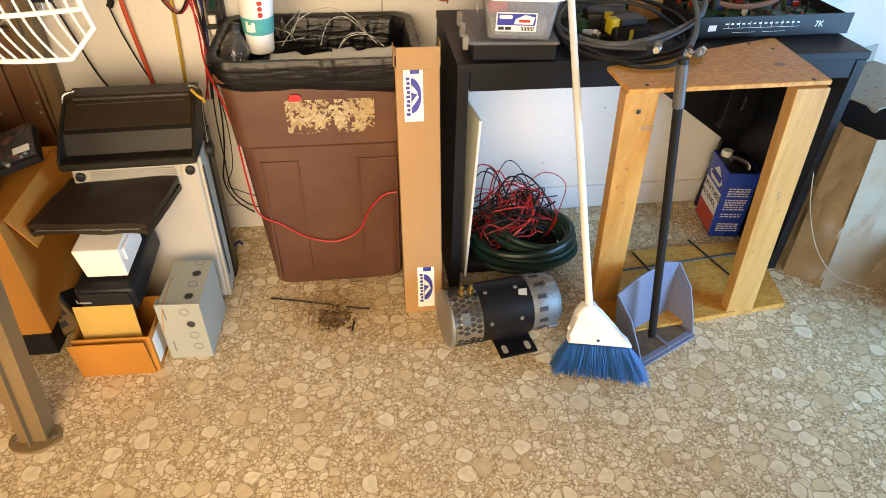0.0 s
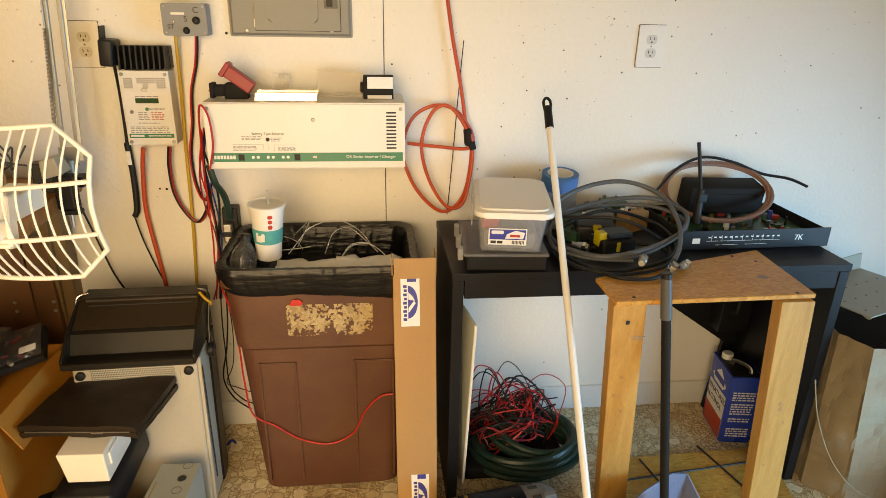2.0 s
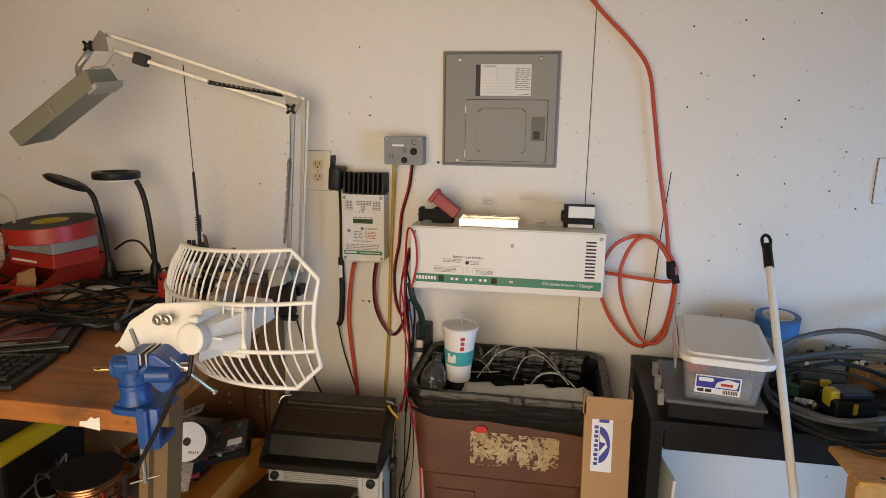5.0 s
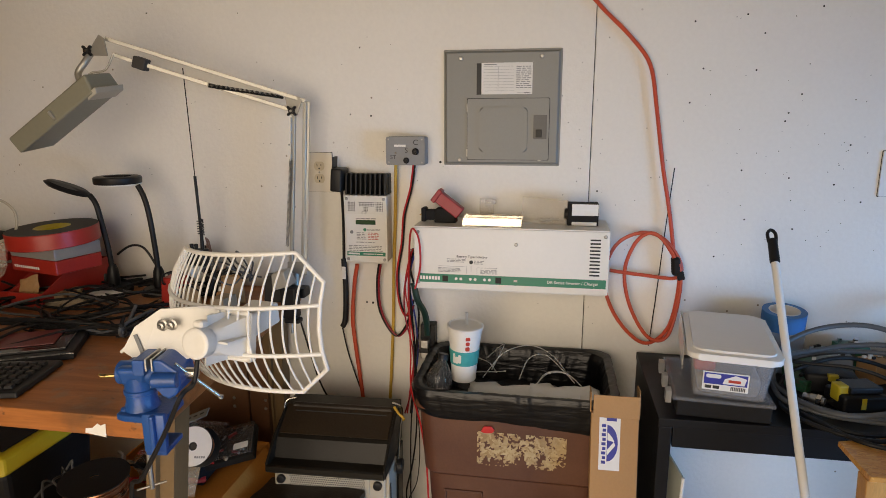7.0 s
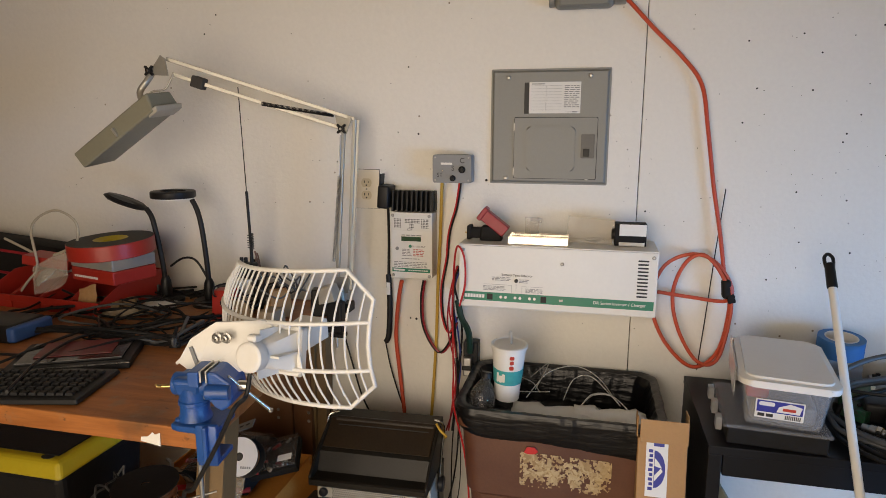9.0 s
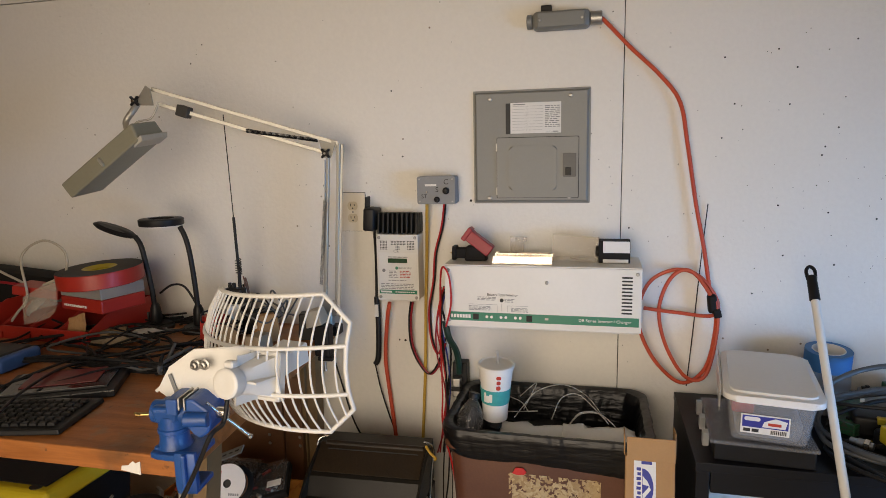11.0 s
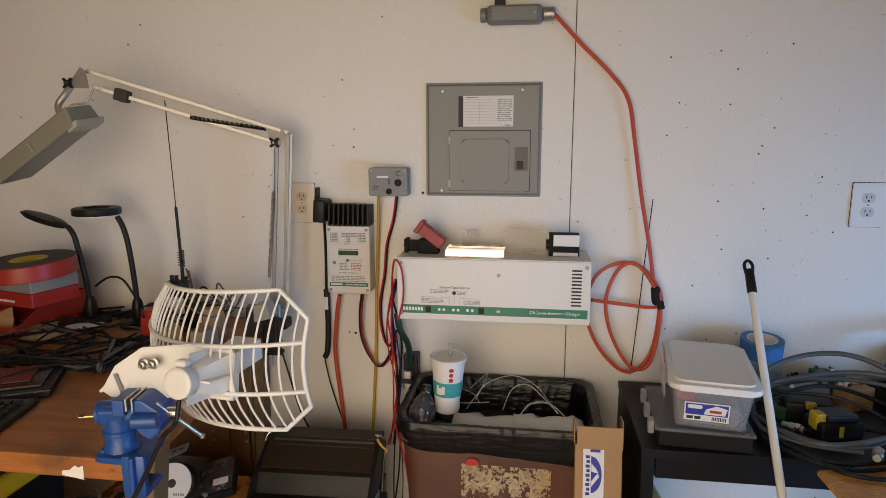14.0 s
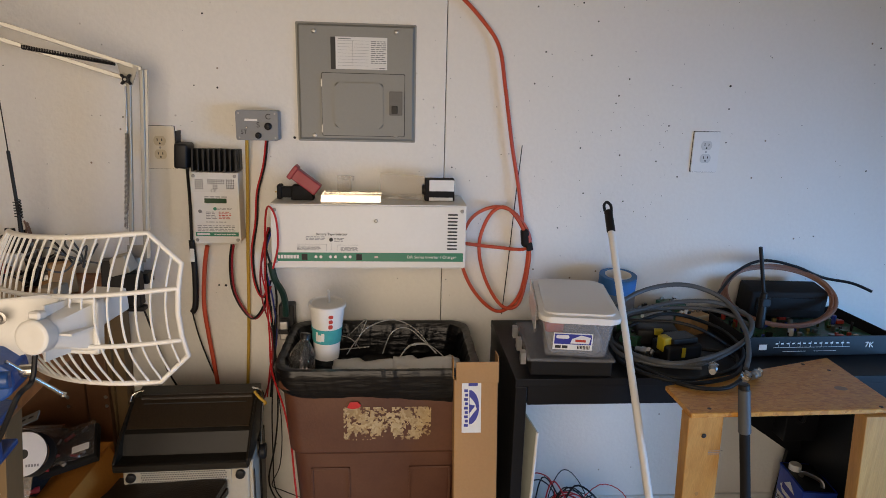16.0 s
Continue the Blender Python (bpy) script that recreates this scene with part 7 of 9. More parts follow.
def folder():
    t = thing("zip_case", "worn black vinyl zip case lying on the stack of boxes", "case", Matrix.Translation((Vector((-0.488, -0.541, 0.4)) + Vector((-0.176, -0.603, 0.4)) + Vector((-0.168, -0.381, 0.4)) + Vector((-0.498, -0.339, 0.4))) / 4) @ pose(0, 0, 0, 3, -2, -7) @ Matrix.Diagonal((0.93, 0.95, 1, 1)))
    bm = bmesh.new()
    for z0, z1 in ((0.0, 0.016), (0.0175, 0.034)):
        own = bmesh.new()
        bmesh.ops.create_grid(own, x_segments=22, y_segments=16, size=0.5)
        ext = bmesh.ops.extrude_face_region(own, geom=own.faces[:])
        for v in own.verts:
            v.co.z = z0
        for v in [g for g in ext["geom"] if isinstance(g, bmesh.types.BMVert)]:
            v.co.z = z1
        for v in own.verts:
            x, y = v.co.x, v.co.y
            v.co.x, v.co.y = x * 0.315 + 0.02 * (y + 0.5), y * 0.215
            v.co.z += 0.008 * noise.noise((x * 3, y * 3, z0 * 50)) + 0.003 * abs(noise.noise((x * 9, y * 7, 3.0))) - 0.010 * (x + 0.1) ** 2 - 0.02 * max(0, abs(x) - 0.4)
        join(bm, own)
    part("cover", bm, "cloth_black", t, smooth=True)
    part("zip", box(-0.14, 0.14, -0.110, -0.106, 0.0155, 0.0185), "zinc", t, "metal zip")
    part("zip_pull", box(0.04, 0.07, -0.113, -0.109, 0.014, 0.019, 0.001), "chrome", t)


folder()


def enclosure():
    t = thing("junction_enclosure", "grey-green steel junction enclosure with knockout holes on the floor", "enclosure", pose(-0.222, -0.632, 0, 0, 0, -3))
    w, d, h = 0.108, 0.190, 0.198
    part("body", box(0, w, 0.006, d, 0.0, h, 0.0015), "enclosure", t)
    part("front_lid", box(-0.004, w + 0.002, -0.002, 0.0055, 0.0, h + 0.004, 0.0015), "enclosure", t)
    part("lid_lip", box(-0.006, -0.0042, -0.002, 0.03, 0, h + 0.003), "enclosure", t)
    for x, z, hole in ((0.066, 0.175, 0), (0.075, 0.130, 1), (0.075, 0.088, 0), (0.078, 0.045, 0)):
        bm = lathe([(0.0105, 0), (0.0125, 0.0), (0.0125, 0.0008), (0.0105, 0.0008), (0.0105, 0)], 20, None, pose(x, -0.0022, z, 90))
        part("knockout", bm, "panel_grey", t)
        if hole:
            part("hole", lathe([(0, 0), (0.0102, 0), (0.0102, 0.0006), (0, 0.0006)], 18, None, pose(x, -0.0022, z, 90)), "ink", t, "open knockout hole")
    for y, hole in ((0.035, 1), (0.085, 0), (0.13, 1), (0.18, 0)):
        part("knockout", lathe([(0.0115, 0), (0.0135, 0.0), (0.0135, 0.0008), (0.0115, 0.0008), (0.0115, 0)], 20, None, pose(0.075, y, h + 0.0002)), "panel_grey", t)
        if hole:
            part("hole", lathe([(0, 0), (0.011, 0), (0.011, 0.0006), (0, 0.0006)], 18, None, pose(0.075, y, h + 0.0002)), "ink", t, "open knockout hole")
    for z in (0.05, 0.17):
        part("slot", box(0.012, 0.016, -0.0032, -0.0021, z - 0.022, z + 0.018), "panel_grey", t)


enclosure()
# ---- black desk, strand-board table and what is round them ----
DT = 0.755
t = thing("desk", "black laminate desk with solid side panels against the wall", "desk")
part("top", box(0.590, 1.715, -0.445, -0.015, DT - 0.022, DT, 0.002), "black_wood", t)
part("apron", box(0.625, 1.685, -0.440, -0.418, DT - 0.075, DT - 0.0225, 0.002), "black_wood", t)
part("side_panel", box(0.592, 0.622, -0.443, -0.016, 0.0, DT - 0.0225, 0.002), "black_wood", t)
part("side_panel", box(1.683, 1.713, -0.443, -0.016, 0.0, DT - 0.0225, 0.002), "black_wood", t)
bk = prism([(1.24, 0.56), (1.45, 0.415), (1.640, 0.285), (1.612, 0.0), (1.682, 0.0), (1.682, 0.731), (1.24, 0.731)], 0.016, None, Matrix.Translation((0, -0.03, 0)) @ FACE)
part("back_panel", bk, "black_wood", t)
dr = part("drawer", box(1.57, 1.682, -0.11, -0.047, 0.36, 0.56, 0.003), "black_wood", t)
part("drawer_handle", sweep([(1.615, -0.112, 0.50), (1.612, -0.135, 0.49), (1.61, -0.135, 0.45), (1.613, -0.112, 0.44)], 0.006, 8), "black", dr, smooth=True)

# pale board standing behind the side panel: grey face, white edge
t = thing("leaning_board", "thin grey board with a white edge strip under the desk", "board")
a, b = Vector((0.663, -0.4, 0.581)), Vector((0.643, -0.4, 0.032))
own = bmesh.new()
pts = [b, a, a + Vector((-0.028, 0.05, 0.035)), b + Vector((-0.012, 0.05, 0.0))]
f1 = [own.verts.new(p) for p in pts]
f2 = [own.verts.new(p + Vector((0.004, 0.003, 0))) for p in pts]
own.faces.new(f1)
own.faces.new(f2[::-1])
for i in range(4):
    own.faces.new((f1[i], f1[(i + 1) % 4], f2[(i + 1) % 4], f2[i]))
part("face", own, "enclosure", t)
part("edge_strip", rod(b + Vector((0.003, -0.004, 0)), a + Vector((0.003, -0.004, 0)), 0.0045, 8), "white_plastic", t, "white edge strip")


def board_table():
    t = thing("side_table", "rough strand-board table on two pine legs beside the desk", "table")
    z = 0.757
    own = bmesh.new()
    o = [(0.95, -0.658, 0.768), (1.459, -0.648, 0.768), (1.478, -0.357, 0.768), (0.948, -0.519, 0.768)]
    lo = [own.verts.new((p[0], p[1], z)) for p in o]
    hi = [own.verts.new((p[0], p[1], z + 0.012)) for p in o]
    own.faces.new(lo[::-1])
    own.faces.new(hi)
    for i in range(4):
        own.faces.new((lo[i], lo[(i + 1) % 4], hi[(i + 1) % 4], hi[i]))
    bmesh.ops.bevel(own, geom=own.edges[:], offset=0.0015, segments=1, affect="EDGES")
    part("top", own, "osb", t, "orange-brown strand board")
    for x, y in (((1.002, -0.636, 0.77)[0], (1.002, -0.636, 0.77)[1]), ((1.415, -0.639, 0.77)[0], (1.415, -0.639, 0.77)[1]), ((1.446, -0.417, 0.77)[0] - 0.02, (1.433, -0.44, 0.77)[1]), (1.22, -0.45), (1.38, -0.40)):
        part("screw", lathe([(0, 0), (0.005, 0), (0.004, 0.001), (0, 0.001)], 10, None, pose(x, y, z + 0.0121)), "ink", t)
    part("round_stain", lathe([(0, 0), (0.016, 0), (0.016, 0.0004), (0, 0.0004)], 18, None, Matrix.Translation((1.385, -0.543, 0.769)) @ Matrix.Diagonal((1, 0.7, 1, 1))), "card_pale", t, "grey round stain")
    for b, tp, w in (((1.023, -0.557, 0.02), (0.948, -0.652, 0.757), 0.082), ((1.423, -0.65, 0.02), (1.364, -0.663, 0.757), 0.086)):
        bx, by, tx, ty = b[0], b[1], tp[0], tp[1]
        lg = part("leg", frustum((bx, bx + w, by, by + 0.038), (tx, tx + w, ty, ty + 0.038), 0.021, z - 0.0005, 0.002), "pine", t)
        r = random.Random(int(bx * 100))
        for k in range(4):
            s = r.uniform(0.1, 0.95)
            kr = r.uniform(0.0025, 0.006)
            kx, ky, kz = bx + (tx - bx) * s + r.uniform(0.2, 0.8) * w, by + (ty - by) * s, 0.021 + (z - 0.021) * s
            part("knot", lathe([(0, 0), (kr, 0), (kr * 0.8, 0.0004), (0, 0.0005)], 12, None, pose(kx, ky - 0.0001, kz, 90) @ Matrix.Diagonal((1, 1.5, 1, 1))), "card", lg)
    a = (0.988, -0.6, 0.687)
    bars([(0, 0.034, 0.007, 0.0083), (0, 0.026, 0.003, 0.0043), (0, 0.03, -0.001, 0.0003)], "greyink", t, Matrix.Translation((a[0] + 0.012, (0.948, -0.652, 0.757)[1] - 0.006, a[2] - 0.02)) @ FACE, "mill_stamp")
    part("nail", lathe([(0, 0), (0.006, 0), (0.004, 0.002), (0, 0.002)], 10, None, pose((0.948, -0.652, 0.757)[0] + 0.04, (0.948, -0.652, 0.757)[1] - 0.001, 0.71, 90)), "ink", t)


board_table()
t = thing("floor_board", "stained strand-board sheet with dark joint lines on the floor", "board", pose(0, 0, 0))
o = [(0.961, -0.711, 0.02), (1.334, -0.663, 0.02), (1.633, -0.629, 0.02), (1.696, -0.306, 0.02), (1.176, -0.323, 0.02)]
own = bmesh.new()
lo = [own.verts.new((p[0], p[1], 0.001)) for p in o]
hi = [own.verts.new((p[0], p[1], 0.020)) for p in o]
own.faces.new(lo[::-1])
own.faces.new(hi)
for i in range(5):
    own.faces.new((lo[i], lo[(i + 1) % 5], hi[(i + 1) % 5], hi[i]))
part("sheet", own, "osb", t)
for a, b in (((1.244, -0.331, 0.021), (1.264, -0.434, 0.021)), ((1.468, -0.283, 0.021), (1.546, -0.578, 0.021)), ((1.16, -0.423, 0.021), (1.616, -0.374, 0.021))):
    part("joint_line", rod(a, b, 0.0035, 6), "ink", t, "dark joint line")


def denatured_can():
    f, r_ = Vector((1.566, -0.249, 0.0)), Vector((1.665, -0.263, 0.0))
    l = Vector((1.553, -0.121, 0.0))
    W = 0.105
    d = (r_ - f)
    ang = math.degrees(math.atan2(d.y, d.x))
    t = thing("solvent_can", "blue metal can of denatured alcohol with a white cap", "can", pose(f.x, f.y, 0.0, 0, 0, ang))
    D, H = 0.165, 0.265
    part("body", box(0, W, 0, D, 0.002, H, 0.006, 3), "can", t, smooth=True)
    part("top_rim", prism(rounded(-0.002, W + 0.002, -0.002, D + 0.002, 0.008), 0.005, None, pose(0, 0, H - 0.003)), "can", t)
    part("top_plate", box(0.006, W - 0.006, 0.006, D - 0.006, H + 0.002, H + 0.0035), "black", t, "dark tin top")
    part("cap", lathe([(0.019, 0), (0.019, 0.018), (0.017, 0.021), (0, 0.021)], 24, None, pose(0.030, 0.125, H + 0.003)), "white_plastic", t, "white screw cap", smooth=True)
    part("handle", sweep([(0.03, 0.085, H + 0.004), (0.035, 0.075, H + 0.022), (0.065, 0.035, H + 0.022), (0.07, 0.025, H + 0.004)], 0.004, 8, flat=2.0), "zinc", t, smooth=True)
    fm = pose(-0.0005, 0, 0) @ Matrix(((0, 0, -1, 0), (-1, 0, 0, D), (0, 1, 0, 0), (0, 0, 0, 1)))
    part("label_field", box(0.012, D - 0.012, 0.012, 0.175, 0, 0.0005, 0, 1, None, fm), "paper", t, "white label field")
    part("red_field", box(0.012, D - 0.012, 0.012, 0.085, 0.0005, 0.001, 0, 1, None, fm), "redprint", t, "red label field")
    part("logo_shape", prism([(0.025, 0.205), (D / 2, 0.248), (D - 0.025, 0.205), (D - 0.045, 0.185), (0.045, 0.185)], 0.0008, None, fm), "paper", t)
    part("logo_bar", box(0.04, D - 0.04, 0.2, 0.222, 0.0008, 0.0012, 0, 1, None, fm), "blueink", t)
    letters("DENATURED", 0.027, "ink", t, fm @ pose(D / 2, 0.152, 0.0012))
    letters("ALCOHOL", 0.027, "ink", t, fm @ pose(D / 2 - 0.01, 0.118, 0.0012))
    ff = Matrix.Translation((0, -0.0006, 0)) @ FACE
    rows = []
    for y0, n in ((0.175, 4), (0.12, 5), (0.09, 2), (0.03, 4)):
        rows += lines_of_print(0.015, 0.09, y0, y0 + n * 0.0095, n, int(y0 * 1000), 0.5)
    bars(rows, "paper", t, ff, "fine_print")


denatured_can()


def big_box():
    t = thing("cardboard_box", "crumpled pale cardboard box standing beside the desk", "carton")
    own = bmesh.new()
    base = [(1.726, -0.465, 0.0), (1.8, -0.563, 0.0), (2.12, -0.57, 0.0), (2.12, -0.18, 0.0), (1.76, -0.18, 0.0)]
    top = [(1.735, -0.44, 0.53), (1.755, -0.55, 0.535), (2.14, -0.57, 0.53), (2.14, -0.16, 0.53), (1.745, -0.16, 0.53)]
    rings = []
    for k in range(25):
        s = k / 24
        ring = []
        for i in range(5):
            for j in range(14):
                u = j / 14
                b0, b1 = Vector(base[i]), Vector(base[(i + 1) % 5])
                t0, t1 = Vector(top[i]), Vector(top[(i + 1) % 5])
                p = b0.lerp(b1, u).lerp(t0.lerp(t1, u), s)
                q = 0.016 * (0.5 - abs(noise.noise((p.x * 6, p.y * 6 + i, p.z * 7)))) * 1.6 + 0.010 * (0.4 - abs(noise.noise((p.x * 15 + p.z * 6, p.y * 15, p.z * 13 + 4))))
                ring.append(p + Vector((q, q, 0)))
        rings.append(ring)
    part("carton_shell", ring_loft(rings, cap=True), "card_pale", t)
    # solid black block; the carton's inner shade is put into its colour
    part("dark_inside", box(1.775, 2.11, -0.53, -0.2, 0.40, 0.50, 0.01), "black_matt", t, "black block for the shaded inside of the box")


big_box()
t = thing("perforated_plate", "pale grey bent steel plate with small holes on the box", "plate", pose(1.93, -0.27, 0.575, -4, -6, 14))
part("plate", box(-0.13, 0.16, -0.13, 0.14, 0.0, 0.004, 0.001), "enclosure", t)
part("flange", box(-0.13, 0.16, 0.136, 0.14, 0.004, 0.06, 0.001), "enclosure", t)
for i in range(6):
    for j in range(3):
        part("hole", lathe([(0, 0), (0.003, 0), (0.003, 0.0005), (0, 0.0005)], 8, None, pose(-0.10 + i * 0.045, -0.09 + j * 0.07, 0.0042)), "ink", t)
ob = part("monitor_back", frustum((-0.15, 0.2, -0.05, 0.06), (-0.12, 0.18, -0.03, 0.05), 0, 0.06, 0.008), "black")
ob.matrix_world = pose(2.02, -0.50, 0.502, 0, 0, 8)
tagged(ob, "black plastic device lying in the box", "device")
cable("white_cable", "white cable trailing down the cardboard box", [(1.648, -0.5, 0.418), (1.663, -0.53, 0.307), (1.709, -0.57, 0.184), (1.797, -0.6, 0.087), (1.934, -0.62, 0.037)], 0.0019, "card_pale")
cable("white_cable", "thick white hose end by the box", [(1.972, -0.3, 0.535), (1.919, -0.3, 0.565), (1.917, -0.3, 0.537), (1.951, -0.3, 0.507)], 0.012, "white_plastic")
ob = part("blue_tub", lathe([(0.0, 0.0), (0.13, 0), (0.14, 0.02), (0.15, 0.24), (0.155, 0.245), (0.15, 0.25), (0, 0.25)], 40), "can", smooth=True)
ob.matrix_world = pose(2.19, -0.74, 0)
tagged(ob, "blue plastic tub at the edge of the cardboard box", "tub")


def broom():
    top = Vector((0.871, -0.205, 1.166))
    neck = Vector((0.870, -0.860, 0.304))
    t = thing("broom", "white angled broom with blue bristles leaning on the desk", "broom")
    d = (top - neck).normalized()
    part("handle", rod(neck - d * 0.01, top - d * 0.075, 0.0092, 20), "white_plastic", t, "white painted metal handle", smooth=True)
    part("grip", rod(top - d * 0.085, top - d * 0.02, 0.0118, 18, None, 0.0112), "black", t, "black hanging grip", smooth=True)
    s = Vector((1, 0, 0)) - d * d.x
    s.normalize()
    loop = [top - d * 0.03 + s * 0.008, top - d * 0.005 + s * 0.0095, top + d * 0.006, top - d * 0.005 - s * 0.0095, top - d * 0.03 - s * 0.008]
    part("hang_loop", sweep(loop, 0.0042, 8), "black", t, smooth=True)
    L, R_ = Vector((0.826, -0.866, 0.190)), Vector((1.001, -0.878, 0.162))
    bl, brr = Vector((0.815, -0.835, 0.030)), Vector((1.080, -0.888, 0.006))
    # head block
    prof = [L, L + Vector((0.008, 0.004, 0.03)), neck + Vector((-0.032, 0, -0.025)), neck + Vector((-0.017, 0, 0.004)), neck + Vector((0.016, 0, 0.002)), neck + Vector((0.034, 0, -0.030)), R_ + Vector((-0.045, 0.0, 0.052)), R_ + Vector((-0.012, 0, 0.022)), R_]
    n_ = (R_ - L).cross(neck - L).normalized()
    if n_.y > 0:
        n_ = -n_
    own = bmesh.new()
    f1 = [own.verts.new(p + n_ * (0.014 if i not in (3, 4) else 0.015)) for i, p in enumerate(prof)]
    f2 = [own.verts.new(p - n_ * (0.014 if i not in (3, 4) else 0.015)) for i, p in enumerate(prof)]
    own.faces.new(f1)
    own.faces.new(f2[::-1])
    for i in range(len(prof)):
        own.faces.new((f1[i], f1[(i + 1) % 9], f2[(i + 1) % 9], f2[i]))
    bmesh.ops.bevel(own, geom=own.edges[:], offset=0.006, segments=3, affect="EDGES", profile=0.5)
    part("head", own, "white_plastic", t, "white plastic broom head", smooth=True)
    part("head_screw", lathe([(0, 0), (0.004, 0), (0.003, 0.002), (0, 0.002)], 10, None, Matrix.Translation(Vector((0.901, -0.889, 0.203))) @ pose(0, 0, 0, 90)), "ink", t)
    rng = random.Random(77)
    br_ = bmesh.new()
    for k in range(1300):
        u = rng.random()
        v = rng.uniform(-1, 1)
        a = L.lerp(R_, 0.03 + 0.94 * u) + n_ * 0.011 * v + Vector((0, 0, -0.004))
        b = bl.lerp(brr, u + rng.gauss(0, 0.012)) + n_ * (0.022 * v + rng.gauss(0, 0.003)) + Vector((0, 0.010, abs(rng.gauss(0, 0.012))))
        mid = a.lerp(b, 0.55) + Vector((rng.gauss(0, 0.003), rng.gauss(0, 0.003), 0.004))
        r = 0.0011
        rings = []
        for p, rr_ in ((a, r), (mid, r), (b, r * 0.6)):
            rings.append([br_.verts.new(p + Vector((rr_ * math.cos(q), rr_ * math.sin(q), 0))) for q in (0, 2.1, 4.2)])
        for g, h in zip(rings, rings[1:]):
            for i in range(3):
                br_.faces.new((g[i], g[(i + 1) % 3], h[(i + 1) % 3], h[i]))
    tagged(part("bristles", br_, "bristle", t, "blue plastic bristles"), kind="stuff")


broom()


def dustpan():
    t = thing("dustpan", "upright slate-blue dustpan with a long dark handle", "dustpan")
    top, bot = Vector((1.064, -0.655, 0.837)), Vector((1.149, -0.728, 0.025))
    d = (top - bot).normalized()
    part("handle", rod(bot, top - d * 0.10, 0.0112, 18), "black_matt", t, "dark metal handle", smooth=True)
    part("grip", rod(top - d * 0.115, top - d * 0.01, 0.0138, 18, None, 0.0128), "grey_hose", t, "grey rubber grip", smooth=True)
    part("grip_end", rod(top - d * 0.012, top + d * 0.002, 0.0125, 16), "black", t, smooth=True)
    A, B = Vector((1.1, -0.806, 0.002)), Vector((1.29, -0.712, 0.002))
    e = (B - A)
    w = e.length
    u = e.normalized()
    n_ = Vector((-u.y, u.x, 0))
    m = Matrix(((u.x, n_.x, 0, A.x), (u.y, n_.y, 0, A.y), (0, 0, 1, 0.002), (0, 0, 0, 1)))
    W = w
    part("floor_plate", frustum((-0.01, W, 0.0, 0.10), (-0.01, W, 0.0, 0.10), 0.0, 0.004, 0.001, None, m), "pan", t)
    part("lip", box(-0.01, W, -0.012, 0.004, 0.0, 0.003, 0.001, 1, None, m), "pan", t)
    own = bmesh.new()
    bk = [(-0.012, 0.10, 0.0), (W + 0.005, 0.10, 0.0), (W + 0.015, 0.12, 0.19), (W * 0.78, 0.125, 0.215), (W * 0.25, 0.125, 0.205), (-0.03, 0.12, 0.185)]
    f1 = [own.verts.new(m @ Vector(p)) for p in bk]
    f2 = [own.verts.new(m @ (Vector(p) + Vector((0, 0.004, 0)))) for p in bk]
    own.faces.new(f1)
    own.faces.new(f2[::-1])
    for i in range(6):
        own.faces.new((f1[i], f1[(i + 1) % 6], f2[(i + 1) % 6], f2[i]))
    part("back_plate", own, "pan", t)
    for x0, x1, zt in ((-0.012, -0.03, 0.185), (W, W + 0.015, 0.19)):
        own = bmesh.new()
        sd = [(x0, 0.0, 0.0), (x0, 0.10, 0.0), (x1, 0.12, zt), (x0 + (x1 - x0) * 0.8, 0.06, zt * 0.72), (x0 + (x1 - x0) * 0.3, 0.02, zt * 0.28)]
        f1 = [own.verts.new(m @ Vector(p)) for p in sd]
        f2 = [own.verts.new(m @ (Vector(p) + Vector((0.004, 0, 0)))) for p in sd]
        own.faces.new(f1)
        own.faces.new(f2[::-1])
        for i in range(5):
            own.faces.new((f1[i], f1[(i + 1) % 5], f2[(i + 1) % 5], f2[i]))
        part("side_wall", own, "pan", t)
    part("centre_rib", box(W * 0.5 - 0.003, W * 0.5 + 0.003, 0.0, 0.10, 0.004, 0.012, 0.001, 1, None, m), "pan", t)
    own = bmesh.new()
    bmesh.ops.create_grid(own, x_segments=12, y_segments=8, size=0.5)
    for v in own.verts:
        x, y = v.co.x, v.co.y
        v.co = m @ Vector((W / 2 + x * W * 0.92, 0.055 + y * 0.08, 0.0055 + 0.01 * max(0, 0.5 - abs(x)) * max(0, y + 0.5) + 0.002 * noise.noise((x * 9, y * 9, 0))))
    part("swept_dirt", own, "dust", t, "swept brown dirt", smooth=True)


dustpan()


